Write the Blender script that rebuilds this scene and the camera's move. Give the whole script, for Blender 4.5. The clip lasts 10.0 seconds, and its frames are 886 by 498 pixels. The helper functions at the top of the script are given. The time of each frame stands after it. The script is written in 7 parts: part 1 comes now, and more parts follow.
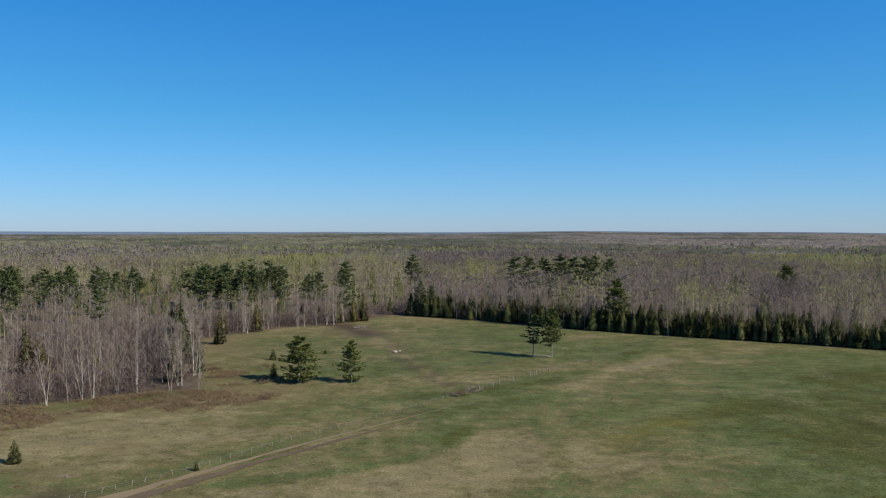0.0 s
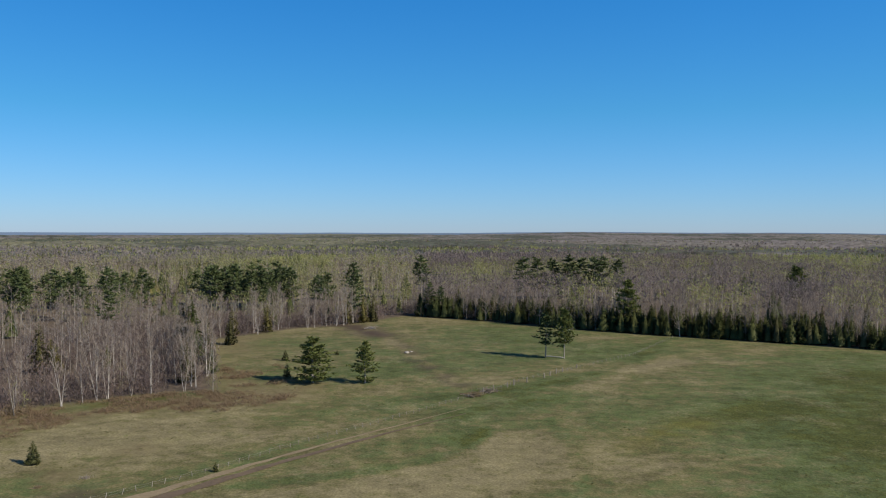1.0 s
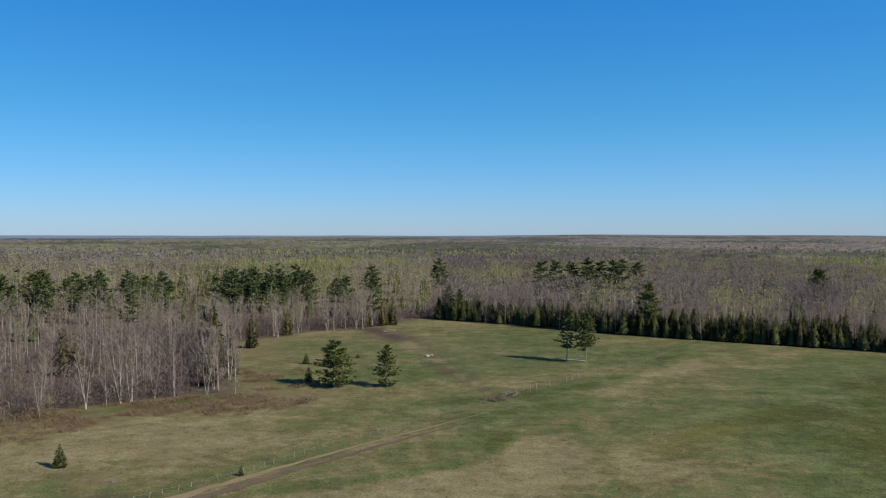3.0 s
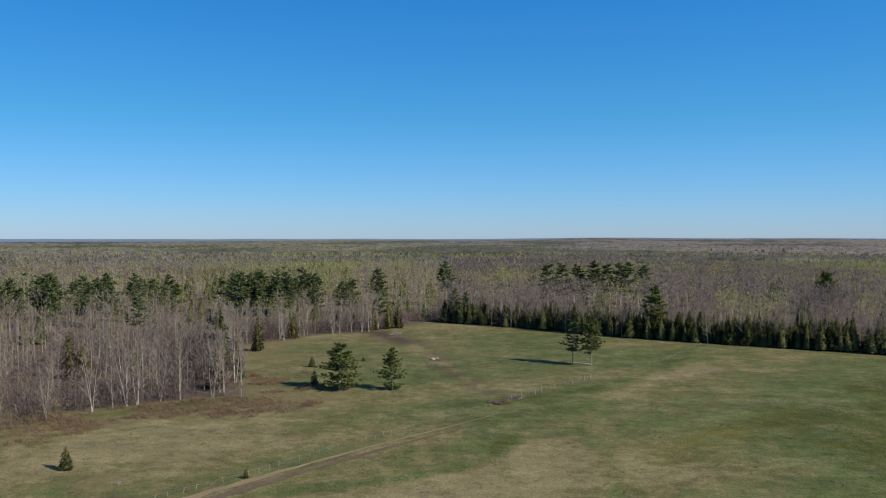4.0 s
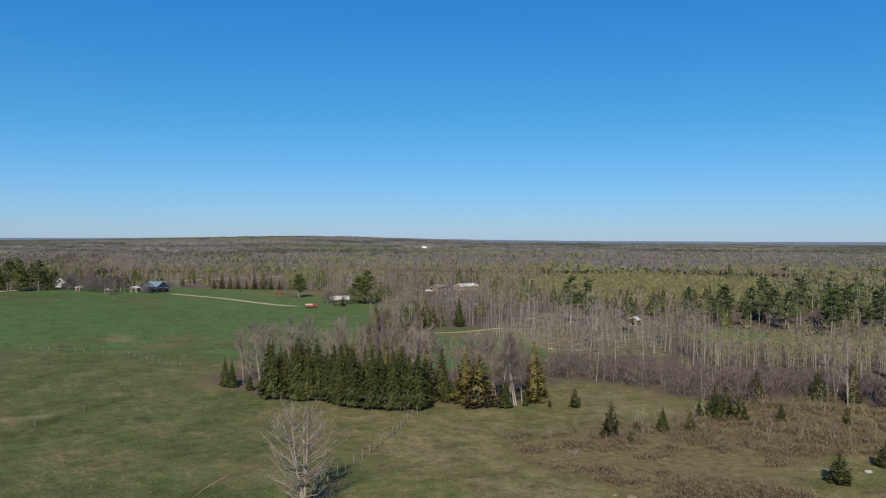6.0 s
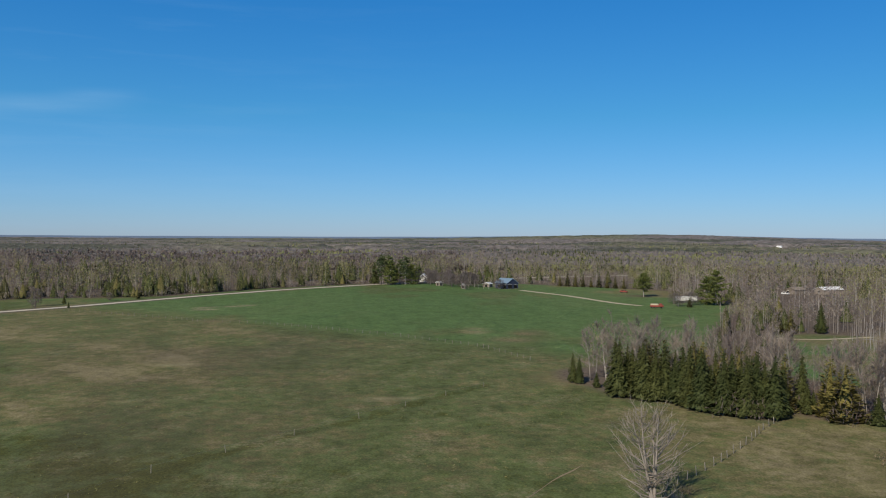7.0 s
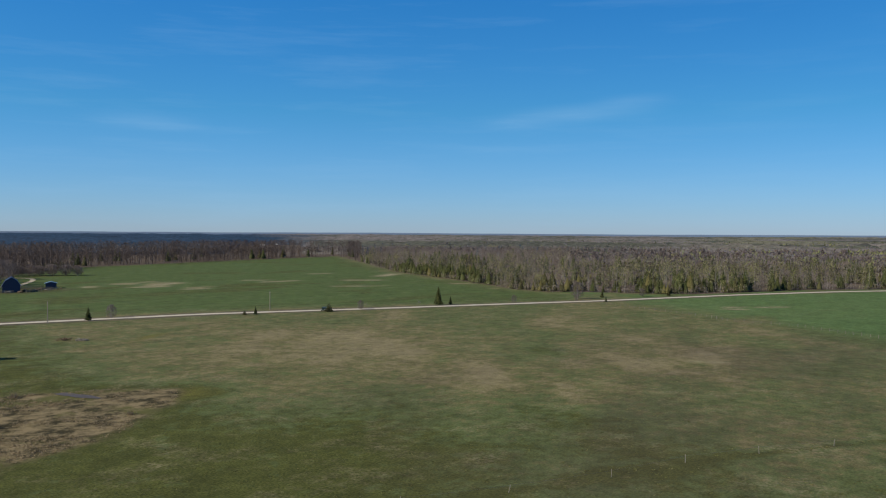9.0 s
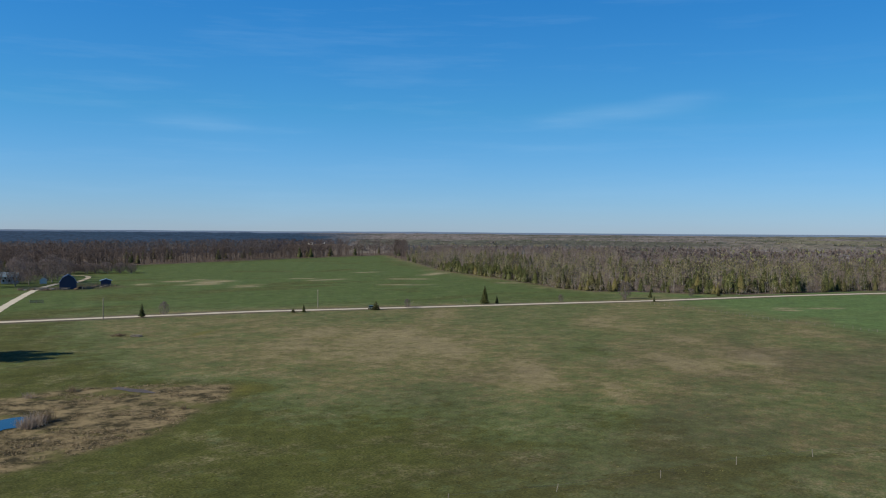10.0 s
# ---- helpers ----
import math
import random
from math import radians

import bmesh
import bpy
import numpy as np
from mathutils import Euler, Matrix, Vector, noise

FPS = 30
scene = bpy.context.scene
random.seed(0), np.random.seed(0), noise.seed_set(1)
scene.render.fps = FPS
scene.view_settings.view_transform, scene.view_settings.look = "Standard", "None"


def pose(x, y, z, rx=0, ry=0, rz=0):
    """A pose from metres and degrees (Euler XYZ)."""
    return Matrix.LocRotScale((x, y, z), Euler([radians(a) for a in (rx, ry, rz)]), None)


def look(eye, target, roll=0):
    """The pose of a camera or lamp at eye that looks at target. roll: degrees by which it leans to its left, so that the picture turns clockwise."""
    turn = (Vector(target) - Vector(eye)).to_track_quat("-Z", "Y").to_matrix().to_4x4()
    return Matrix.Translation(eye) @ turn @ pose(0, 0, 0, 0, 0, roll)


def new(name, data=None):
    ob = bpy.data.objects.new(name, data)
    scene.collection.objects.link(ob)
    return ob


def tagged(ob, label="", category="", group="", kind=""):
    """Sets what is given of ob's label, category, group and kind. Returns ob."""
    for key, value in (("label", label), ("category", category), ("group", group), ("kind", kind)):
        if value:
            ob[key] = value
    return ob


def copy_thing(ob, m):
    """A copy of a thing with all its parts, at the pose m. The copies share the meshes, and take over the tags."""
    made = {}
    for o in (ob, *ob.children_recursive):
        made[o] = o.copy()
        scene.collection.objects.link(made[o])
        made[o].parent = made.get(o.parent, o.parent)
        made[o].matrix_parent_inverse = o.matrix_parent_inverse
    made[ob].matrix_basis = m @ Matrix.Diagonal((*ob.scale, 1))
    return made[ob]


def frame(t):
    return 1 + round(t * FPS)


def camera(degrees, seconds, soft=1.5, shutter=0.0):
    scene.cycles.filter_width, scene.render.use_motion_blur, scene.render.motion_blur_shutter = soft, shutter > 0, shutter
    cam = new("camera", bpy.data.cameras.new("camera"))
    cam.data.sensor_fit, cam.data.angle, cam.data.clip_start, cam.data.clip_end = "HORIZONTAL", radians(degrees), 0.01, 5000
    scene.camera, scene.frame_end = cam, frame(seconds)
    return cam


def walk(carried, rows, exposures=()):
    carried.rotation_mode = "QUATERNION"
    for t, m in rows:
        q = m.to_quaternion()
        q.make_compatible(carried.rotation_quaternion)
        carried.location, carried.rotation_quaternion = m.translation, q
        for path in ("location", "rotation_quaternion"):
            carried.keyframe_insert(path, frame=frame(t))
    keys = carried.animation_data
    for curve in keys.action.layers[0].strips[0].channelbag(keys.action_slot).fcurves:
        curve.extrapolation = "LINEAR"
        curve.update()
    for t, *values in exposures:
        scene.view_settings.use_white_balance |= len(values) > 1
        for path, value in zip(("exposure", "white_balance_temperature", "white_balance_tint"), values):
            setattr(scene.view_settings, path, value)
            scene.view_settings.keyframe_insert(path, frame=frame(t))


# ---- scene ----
# ---- camera ----
# seconds, x, y, z, yaw to the left, pitch, roll
PATH = [
    (0, -0.00, 0.00, 30.00, 0.00, -1.08, 0.14),
    (0.5, -1.09, 0.31, 30.02, 0.22, -1.10, 0.16),
    (1, -2.08, 0.48, 29.95, 0.24, -1.03, 0.14),
    (1.5, -2.87, 0.64, 30.00, 0.48, -1.04, 0.02),
    (2, -3.29, 0.73, 30.01, 0.79, -1.00, 0.05),
    (2.5, -3.39, 0.89, 30.06, 1.04, -0.93, 0.11),
    (4, -3.03, 0.75, 30.01, 1.73, -0.63, 0.04),
    (4.5, -3.22, 0.76, 29.94, 1.87, -0.51, 0.13),
    (4.75, -3.23, 0.58, 29.95, 2.10, -0.50, 0.14),
    (4.9, -3.23, 0.47, 29.95, 3.50, -0.50, 0.15),
    (5, -3.24, 0.39, 29.95, 6.24, -0.49, 0.16),
    (5.2, -3.23, 0.10, 29.85, 15.26, -0.47, 0.05),
    (5.3, -3.25, -0.08, 29.83, 20.01, -0.46, 0.08),
    (5.4, -3.29, -0.25, 29.86, 26.30, -0.46, 0.06),
    (5.5, -3.27, -0.37, 29.92, 33.39, -0.48, 0.06),
    (5.8, -3.12, -0.74, 29.92, 54.31, -0.51, 0.18),
    (6, -2.83, -1.05, 29.92, 68.32, -0.55, 0.25),
    (6.1, -2.76, -1.14, 30.00, 75.45, -0.59, 0.32),
    (6.2, -2.72, -1.22, 30.02, 82.44, -0.65, 0.36),
    (6.35, -2.60, -1.38, 30.02, 88.20, -0.68, 0.35),
    (6.55, -2.42, -1.57, 30.02, 90.35, -0.70, 0.33),
    (6.85, -2.17, -1.85, 30.02, 91.00, -0.73, 0.30),
    (7.3, -1.80, -2.18, 30.02, 91.06, -0.75, 0.28),
    (7.5, -1.67, -2.16, 30.04, 90.99, -0.77, 0.28),
    (8, -1.36, -2.27, 29.99, 92.85, -0.83, 0.27),
    (8.2, -1.08, -2.34, 29.97, 98.80, -0.83, 0.22),
    (8.3, -0.92, -2.33, 29.99, 102.39, -0.86, 0.23),
    (8.5, -0.50, -2.26, 30.02, 112.47, -0.95, 0.30),
    (8.6, -0.28, -2.23, 30.01, 116.76, -0.96, 0.30),
    (8.8, 0.18, -2.17, 29.99, 123.06, -0.97, 0.29),
    (9, 0.63, -2.12, 29.96, 125.36, -0.99, 0.28),
    (9.5, 0.97, -2.04, 29.96, 129.20, -1.02, 0.35),
    (10, 1.12, -2.13, 29.88, 128.43, -1.06, 0.38),
]
cam = camera(54.82, 10.0, soft=1.14)
walk(cam, [(t, pose(x, y, z, 90 + pitch, 0, yaw) @ pose(0, 0, 0, 0, 0, roll)) for t, x, y, z, yaw, pitch, roll in PATH],
     exposures=[(0, 0.19), (5, 0.20), (5.5, 0.20), (6.0, 0.05), (6.2, 0.0), (7.4, -0.03), (8.0, -0.04), (8.5, -0.12), (9.0, 0.0), (9.4, 0.06), (10, 0.06)])

# ---- world and sun ----
SUN_AZ, SUN_EL = 119.0, 32.0          # degrees clockwise from +y, above the horizon
world = bpy.data.worlds.new("sky")
scene.world = world
world.use_nodes = True
wn, wl = world.node_tree.nodes, world.node_tree.links
sky = wn.new("ShaderNodeTexSky")
sky.sky_type, sky.sun_disc = "NISHITA", False
sky.sun_elevation, sky.sun_rotation = radians(SUN_EL), radians(SUN_AZ)
sky.altitude, sky.air_density, sky.dust_density, sky.ozone_density = 300, 1.0, 0.15, 2.0
bg = wn["Background"]
bg.inputs["Strength"].default_value = 0.095


def wnode(kind, **inputs):
    n = wn.new(kind)
    for k, v in inputs.items():
        n.inputs[k.replace("_", " ")].default_value = v
    return n


# thin cirrus low over the fields, streaked along the horizon
geo = wnode("ShaderNodeTexCoord")
stretch = wnode("ShaderNodeMapping")
stretch.inputs["Scale"].default_value = (2.2, 2.2, 26.0)
stretch.inputs["Rotation"].default_value = (radians(1.5), radians(-2.0), 0)
streaks = wnode("ShaderNodeTexNoise", Scale=2.1, Detail=6.0, Roughness=0.62)
thin = wnode("ShaderNodeMapRange", From_Min=0.50, From_Max=0.86, To_Min=0.0, To_Max=0.16)
tint = wn.new("ShaderNodeMix")
tint.data_type, tint.blend_type = "RGBA", "MULTIPLY"
tint.inputs[0].default_value = 1.0
grade = wn.new("ShaderNodeValToRGB")       # dry, clear air: deeper blue with height
for k, (at, colour) in enumerate(((0.0, (0.362, 0.520, 0.940)), (0.14, (0.188, 0.56, 0.855)), (0.28, (0.121, 0.58, 0.99)), (0.5, (0.16, 0.36, 0.58)), (0.9, (0.28, 0.40, 0.52)))):
    stop = grade.color_ramp.elements[k] if k < 2 else grade.color_ramp.elements.new(at)
    stop.position, stop.color = at, (*colour, 1)
veil = wn.new("ShaderNodeMix")
veil.data_type = "RGBA"
veil.inputs[7].default_value = (3.6, 6.0, 8.6, 1)
wl.new(geo.outputs["Generated"], stretch.inputs["Vector"])
wl.new(stretch.outputs["Vector"], streaks.inputs["Vector"])
wl.new(streaks.outputs["Fac"], thin.inputs["Value"])
split = wnode("ShaderNodeSeparateXYZ")
wl.new(geo.outputs["Generated"], split.inputs["Vector"])
side = wnode("ShaderNodeMapRange", From_Min=0.1, From_Max=-0.55)   # the cirrus lies to the west and south
wl.new(split.outputs["Y"], side.inputs["Value"])
amount = wn.new("ShaderNodeMath")
amount.operation = "MULTIPLY"
wl.new(thin.outputs["Result"], amount.inputs[0])
wl.new(side.outputs["Result"], amount.inputs[1])
wl.new(split.outputs["Z"], grade.inputs["Fac"])
wl.new(grade.outputs["Color"], tint.inputs[7])
wl.new(sky.outputs["Color"], tint.inputs[6])
# the sky is even all round: what lies opposite the sun is held back
facing = wn.new("ShaderNodeVectorMath")
facing.operation = "DOT_PRODUCT"
facing.inputs[1].default_value = (math.sin(radians(SUN_AZ)), math.cos(radians(SUN_AZ)), 0)
even = wnode("ShaderNodeMapRange", From_Min=-1.0, From_Max=-0.2, To_Min=1.04, To_Max=1.42)
level = wn.new("ShaderNodeVectorMath")
level.operation = "SCALE"
wl.new(geo.outputs["Generated"], facing.inputs[0])
wl.new(facing.outputs["Value"], even.inputs["Value"])
wl.new(tint.outputs[2], level.inputs[0])
wl.new(even.outputs["Result"], level.inputs["Scale"])
wl.new(level.outputs["Vector"], veil.inputs[6])


def streak(bearing, rise, long, thick, slope, strength):
    """One long wisp of cirrus towards that bearing (degrees to the left of +y)."""
    along_ = wn.new("ShaderNodeVectorMath")
    along_.operation = "DOT_PRODUCT"
    along_.inputs[1].default_value = (math.cos(radians(bearing)), math.sin(radians(bearing)), 0)
    wl.new(geo.outputs["Generated"], along_.inputs[0])
    last = None
    tilt = wn.new("ShaderNodeMath")
    tilt.operation = "MULTIPLY_ADD"
    tilt.inputs[1].default_value, tilt.inputs[2].default_value = -slope, -rise
    wl.new(along_.outputs["Value"], tilt.inputs[0])
    up = wn.new("ShaderNodeMath")
    wl.new(split.outputs["Z"], up.inputs[0])
    wl.new(tilt.outputs[0], up.inputs[1])
    ahead = wn.new("ShaderNodeVectorMath")
    ahead.operation = "DOT_PRODUCT"
    ahead.inputs[1].default_value = (-math.sin(radians(bearing)), math.cos(radians(bearing)), 0)
    wl.new(geo.outputs["Generated"], ahead.inputs[0])
    front = wnode("ShaderNodeMapRange", From_Min=0.3, From_Max=0.6, To_Min=0.0, To_Max=strength)
    wl.new(ahead.outputs["Value"], front.inputs["Value"])
    value = front.outputs["Result"]
    for source, size in ((along_.outputs["Value"], long), (up.outputs[0], thick)):
        size_ = wn.new("ShaderNodeMath")
        size_.operation = "ABSOLUTE"
        wl.new(source, size_.inputs[0])
        fall = wnode("ShaderNodeMapRange", From_Min=size, From_Max=0.0)
        fall.interpolation_type = "SMOOTHSTEP"
        wl.new(size_.outputs[0], fall.inputs["Value"])
        times = wn.new("ShaderNodeMath")
        times.operation = "MULTIPLY"
        wl.new(value, times.inputs[0])
        wl.new(fall.outputs["Result"], times.inputs[1])
        value = times.outputs[0]
    fray = wn.new("ShaderNodeMath")
    fray.operation = "MULTIPLY"
    wl.new(value, fray.inputs[0])
    wl.new(streaks.outputs["Fac"], fray.inputs[1])
    return fray.outputs[0]


cloud = amount.outputs["Value"]
for wisp in (streak(116.2, 0.139, 0.115, 0.015, 0.06, 0.42), streak(113.0, 0.152, 0.06, 0.010, 0.05, 0.22), streak(144.5, 0.122, 0.08, 0.014, -0.02, 0.28), streak(120.5, 0.128, 0.06, 0.012, 0.0, 0.2)):
    gather = wn.new("ShaderNodeMath")
    gather.operation = "ADD"
    wl.new(cloud, gather.inputs[0])
    wl.new(wisp, gather.inputs[1])
    cloud = gather.outputs[0]
wl.new(cloud, veil.inputs[0])
wl.new(veil.outputs[2], bg.inputs["Color"])

sun_data = bpy.data.lights.new("sun", "SUN")
sun_data.energy, sun_data.angle, sun_data.color = 5.0, radians(0.53), (1.0, 0.90, 0.73)
sun = new("sun", sun_data)
az, el = radians(SUN_AZ), radians(SUN_EL)
SUN_DIR = Vector((math.sin(az) * math.cos(el), math.cos(az) * math.cos(el), math.sin(el)))
sun.matrix_world = look(SUN_DIR * 300, (0, 0, 0))


# ---- materials ----
def material(name, colour, rough=0.85, spec=0.2, vary=0.25, fine=3.0, second=None, metal=0.0, bump=0.0, coarse=0.15, thin=0.0):
    """A surface with its colour varied from piece to piece, by fine grain and by broad stains."""
    m = bpy.data.materials.new(name)
    m.use_nodes = True
    n, l = m.node_tree.nodes, m.node_tree.links
    b = n["Principled BSDF"]
    b.inputs["Roughness"].default_value, b.inputs["Specular IOR Level"].default_value = rough, spec
    b.inputs["Metallic"].default_value = metal
    where = n.new("ShaderNodeNewGeometry")
    grain, broad = n.new("ShaderNodeTexNoise"), n.new("ShaderNodeTexNoise")
    for tex, size in ((grain, fine), (broad, coarse)):
        tex.inputs["Scale"].default_value, tex.inputs["Detail"].default_value = size, 4
        l.new(where.outputs["Position"], tex.inputs["Vector"])
    own, info = n.new("ShaderNodeAttribute"), n.new("ShaderNodeObjectInfo")
    own.attribute_name = "vary"
    total = n.new("ShaderNodeMath")
    total.operation = "ADD"
    l.new(own.outputs["Fac"], total.inputs[0])
    l.new(info.outputs["Random"], total.inputs[1])
    wrap = n.new("ShaderNodeMath")
    wrap.operation = "PINGPONG"
    wrap.inputs[1].default_value = 1.0
    l.new(total.outputs[0], wrap.inputs[0])
    mix = n.new("ShaderNodeMix")
    mix.data_type = "RGBA"
    mix.inputs[6].default_value = (*colour, 1)
    mix.inputs[7].default_value = (*(second or [c * 0.65 for c in colour]), 1)
    l.new(wrap.outputs[0], mix.inputs[0])
    value = n.new("ShaderNodeMapRange")
    value.inputs["To Min"].default_value, value.inputs["To Max"].default_value = 1 - vary * 1.6, 1 + vary * 1.6
    sum2 = n.new("ShaderNodeMath")
    sum2.operation = "MULTIPLY_ADD"
    sum2.inputs[1].default_value = 0.5
    half = n.new("ShaderNodeMath")
    half.operation = "MULTIPLY"
    half.inputs[1].default_value = 0.5
    l.new(broad.outputs["Fac"], half.inputs[0])
    l.new(grain.outputs["Fac"], sum2.inputs[0])
    l.new(half.outputs[0], sum2.inputs[2])
    l.new(sum2.outputs[0], value.inputs["Value"])
    hsv = n.new("ShaderNodeHueSaturation")
    l.new(mix.outputs[2], hsv.inputs["Color"])
    l.new(value.outputs["Result"], hsv.inputs["Value"])
    l.new(hsv.outputs["Color"], b.inputs["Base Color"])
    if bump:
        bp = n.new("ShaderNodeBump")
        bp.inputs["Strength"].default_value, bp.inputs["Distance"].default_value = 0.8, bump
        l.new(grain.outputs["Fac"], bp.inputs["Height"])
        l.new(bp.outputs["Normal"], b.inputs["Normal"])
    if thin:
        leaf = n.new("ShaderNodeBsdfTranslucent")
        l.new(hsv.outputs["Color"], leaf.inputs["Color"])
        both = n.new("ShaderNodeMixShader")
        both.inputs[0].default_value = thin
        l.new(b.outputs[0], both.inputs[1])
        l.new(leaf.outputs[0], both.inputs[2])
        l.new(both.outputs[0], n["Material Output"].inputs["Surface"])
    return m


M_BARK = material("grey_bark", (0.29, 0.262, 0.235), second=(0.19, 0.168, 0.148), fine=5)
M_BIRCH = material("pale_birch_bark", (0.44, 0.41, 0.375), second=(0.28, 0.255, 0.235), fine=4, vary=0.35)
M_OLD = material("old_grey_bark", (0.255, 0.222, 0.190), second=(0.180, 0.154, 0.130), fine=6)
M_TWIG = material("bare_twigs", (0.360, 0.305, 0.250), second=(0.285, 0.234, 0.192), fine=1.2, vary=0.08, thin=0.38)
M_TWIG_PURPLE = material("purple_twigs", (0.285, 0.235, 0.212), second=(0.225, 0.180, 0.160), fine=1.2, vary=0.08, thin=0.38)
M_TWIG_MAPLE = material("maple_twigs", (0.210, 0.177, 0.167), second=(0.172, 0.142, 0.136), fine=0.8, vary=0.08, thin=0.36)
M_TWIG_OLIVE = material("budding_twigs", (0.272, 0.248, 0.128), second=(0.305, 0.290, 0.135), fine=1.2, vary=0.08, thin=0.40)
M_LEAF = material("fresh_aspen_leaves", (0.315, 0.330, 0.118), second=(0.280, 0.280, 0.122), vary=0.08, fine=1.5, thin=0.42)
M_SPRUCE = material("spruce_needles", (0.040, 0.051, 0.016), second=(0.059, 0.066, 0.020), fine=2.5, vary=0.35, rough=0.7)
M_PINE = material("white_pine_needles", (0.100, 0.120, 0.034), second=(0.140, 0.158, 0.046), fine=2.5, vary=0.35, rough=0.7)
M_YOUNG = material("young_evergreen_needles", (0.094, 0.092, 0.033), second=(0.066, 0.070, 0.025), fine=2.5, vary=0.35, rough=0.7)
M_ALDER = material("purple_brown_alder_twigs", (0.205, 0.160, 0.146), second=(0.146, 0.112, 0.103), fine=1.2, vary=0.08, thin=0.27)
M_OAK = material("brown_oak_twigs", (0.148, 0.118, 0.106), second=(0.100, 0.079, 0.071), fine=1.0, vary=0.08, thin=0.20)
M_PINE_DARK = material("dark_pine_needles", (0.058, 0.080, 0.031), second=(0.084, 0.106, 0.040), fine=2.0, vary=0.35, rough=0.7)
M_FAR_BARE = material("far_bare_woods", (0.255, 0.225, 0.205), second=(0.205, 0.180, 0.165), fine=0.15, coarse=0.01, vary=0.08, thin=0.36)
M_FAR_BUD = material("far_budding_woods", (0.235, 0.232, 0.112), second=(0.270, 0.275, 0.120), fine=0.15, coarse=0.01, vary=0.08, thin=0.38)
# the blue of distance haze is put into these needles
M_FIR = material("haze_blue_fir_needles", (0.026, 0.056, 0.094), second=(0.036, 0.068, 0.104), fine=0.2, vary=0.25)
M_CEDAR_GOLD = material("golden_cedar_sprays", (0.135, 0.118, 0.040), second=(0.092, 0.084, 0.030), fine=2.0, vary=0.35)
M_CEDAR = material("cedar_sprays", (0.078, 0.074, 0.030), second=(0.052, 0.051, 0.021), fine=2.0, vary=0.35)
M_GOLDEN = material("bronze_cedar_sprays", (0.205, 0.172, 0.050), second=(0.140, 0.122, 0.036), fine=2.0, vary=0.35)
M_HEATH = material("leatherleaf_brush", (0.240, 0.182, 0.120), second=(0.200, 0.160, 0.100), fine=2.0, vary=0.12, thin=0.30)
M_RUSSET = material("russet_shrub_twigs", (0.258, 0.170, 0.112), second=(0.205, 0.150, 0.094), fine=2.0, vary=0.12, thin=0.30)
M_REED = material("dead_sedge", (0.33, 0.258, 0.160), second=(0.22, 0.172, 0.104), fine=2.0, vary=0.3)
M_TUFT = material("grass_tufts", (0.30, 0.245, 0.135), second=(0.135, 0.145, 0.052), fine=0.12, coarse=0.04, vary=0.25, thin=0.25)
M_POST = material("weathered_cedar_post", (0.27, 0.24, 0.20), second=(0.18, 0.16, 0.135), fine=9)
M_WIRE = material("rusty_fence_wire", (0.20, 0.18, 0.16), metal=0.6, rough=0.6, fine=20)
M_GRAVEL = material("pale_road_gravel", (0.55, 0.50, 0.40), fine=2.5, coarse=0.08, vary=0.18, second=(0.55, 0.50, 0.40), bump=0.03)
M_SAND = material("sandy_drive", (0.47, 0.40, 0.28), fine=2.5, coarse=0.1, vary=0.2, second=(0.47, 0.40, 0.28), bump=0.03)
M_DIRT = material("dark_track_soil", (0.118, 0.086, 0.060), fine=1.6, coarse=0.2, vary=0.4, second=(0.150, 0.110, 0.072), bump=0.06)
M_WET = material("dark_wet_soil", (0.068, 0.057, 0.034), fine=1.6, coarse=0.2, vary=0.4, second=(0.068, 0.057, 0.034), bump=0.05)
M_STRAW = material("dry_verge_grass", (0.245, 0.192, 0.118), fine=2.2, coarse=0.2, vary=0.4, second=(0.245, 0.192, 0.118), bump=0.08)
M_WATER = material("still_pond_water", (0.012, 0.018, 0.022), rough=0.04, spec=0.5, vary=0.1, second=(0.012, 0.018, 0.022))
M_PUDDLE = material("shallow_muddy_water", (0.07, 0.06, 0.055), rough=0.55, spec=0.12, vary=0.3, second=(0.10, 0.085, 0.075))
M_STONE = material("pale_field_stone", (0.40, 0.37, 0.33), fine=5, bump=0.03)
M_WHITE = material("white_painted_board", (0.66, 0.65, 0.62), vary=0.06, rough=0.5, second=(0.76, 0.75, 0.72))
M_ROOF_BLUE = material("blue_grey_metal_roof", (0.22, 0.31, 0.40), vary=0.1, rough=0.4, metal=0.3, second=(0.22, 0.31, 0.40))
M_ROOF_NAVY = material("navy_roof", (0.030, 0.045, 0.10), vary=0.15, rough=0.55, second=(0.030, 0.045, 0.10))
M_WALL_NAVY = material("dark_blue_boards", (0.045, 0.055, 0.095), vary=0.15, second=(0.045, 0.055, 0.095))
M_WALL_BLUE = material("pale_blue_siding", (0.30, 0.36, 0.43), vary=0.1, second=(0.42, 0.50, 0.60))
M_ROOF_WHITE = material("pale_metal_roof", (0.70, 0.70, 0.70), vary=0.08, rough=0.45, second=(0.70, 0.70, 0.70))
M_GLASS = material("dark_window_glass", (0.02, 0.025, 0.03), rough=0.08, spec=0.5, vary=0.05)
M_RED = material("faded_red_paint", (0.20, 0.048, 0.036), vary=0.25, rough=0.6, second=(0.25, 0.062, 0.042))
M_RUBBER = material("black_rubber", (0.02, 0.02, 0.02), vary=0.2)
M_GREENCAR = material("dark_green_car_paint", (0.03, 0.06, 0.04), vary=0.1, rough=0.3, spec=0.5)
M_DARK = material("dark_interior", (0.02, 0.018, 0.016), vary=0.2)
M_BOARD = material("weathered_boards", (0.25, 0.21, 0.17), vary=0.3)
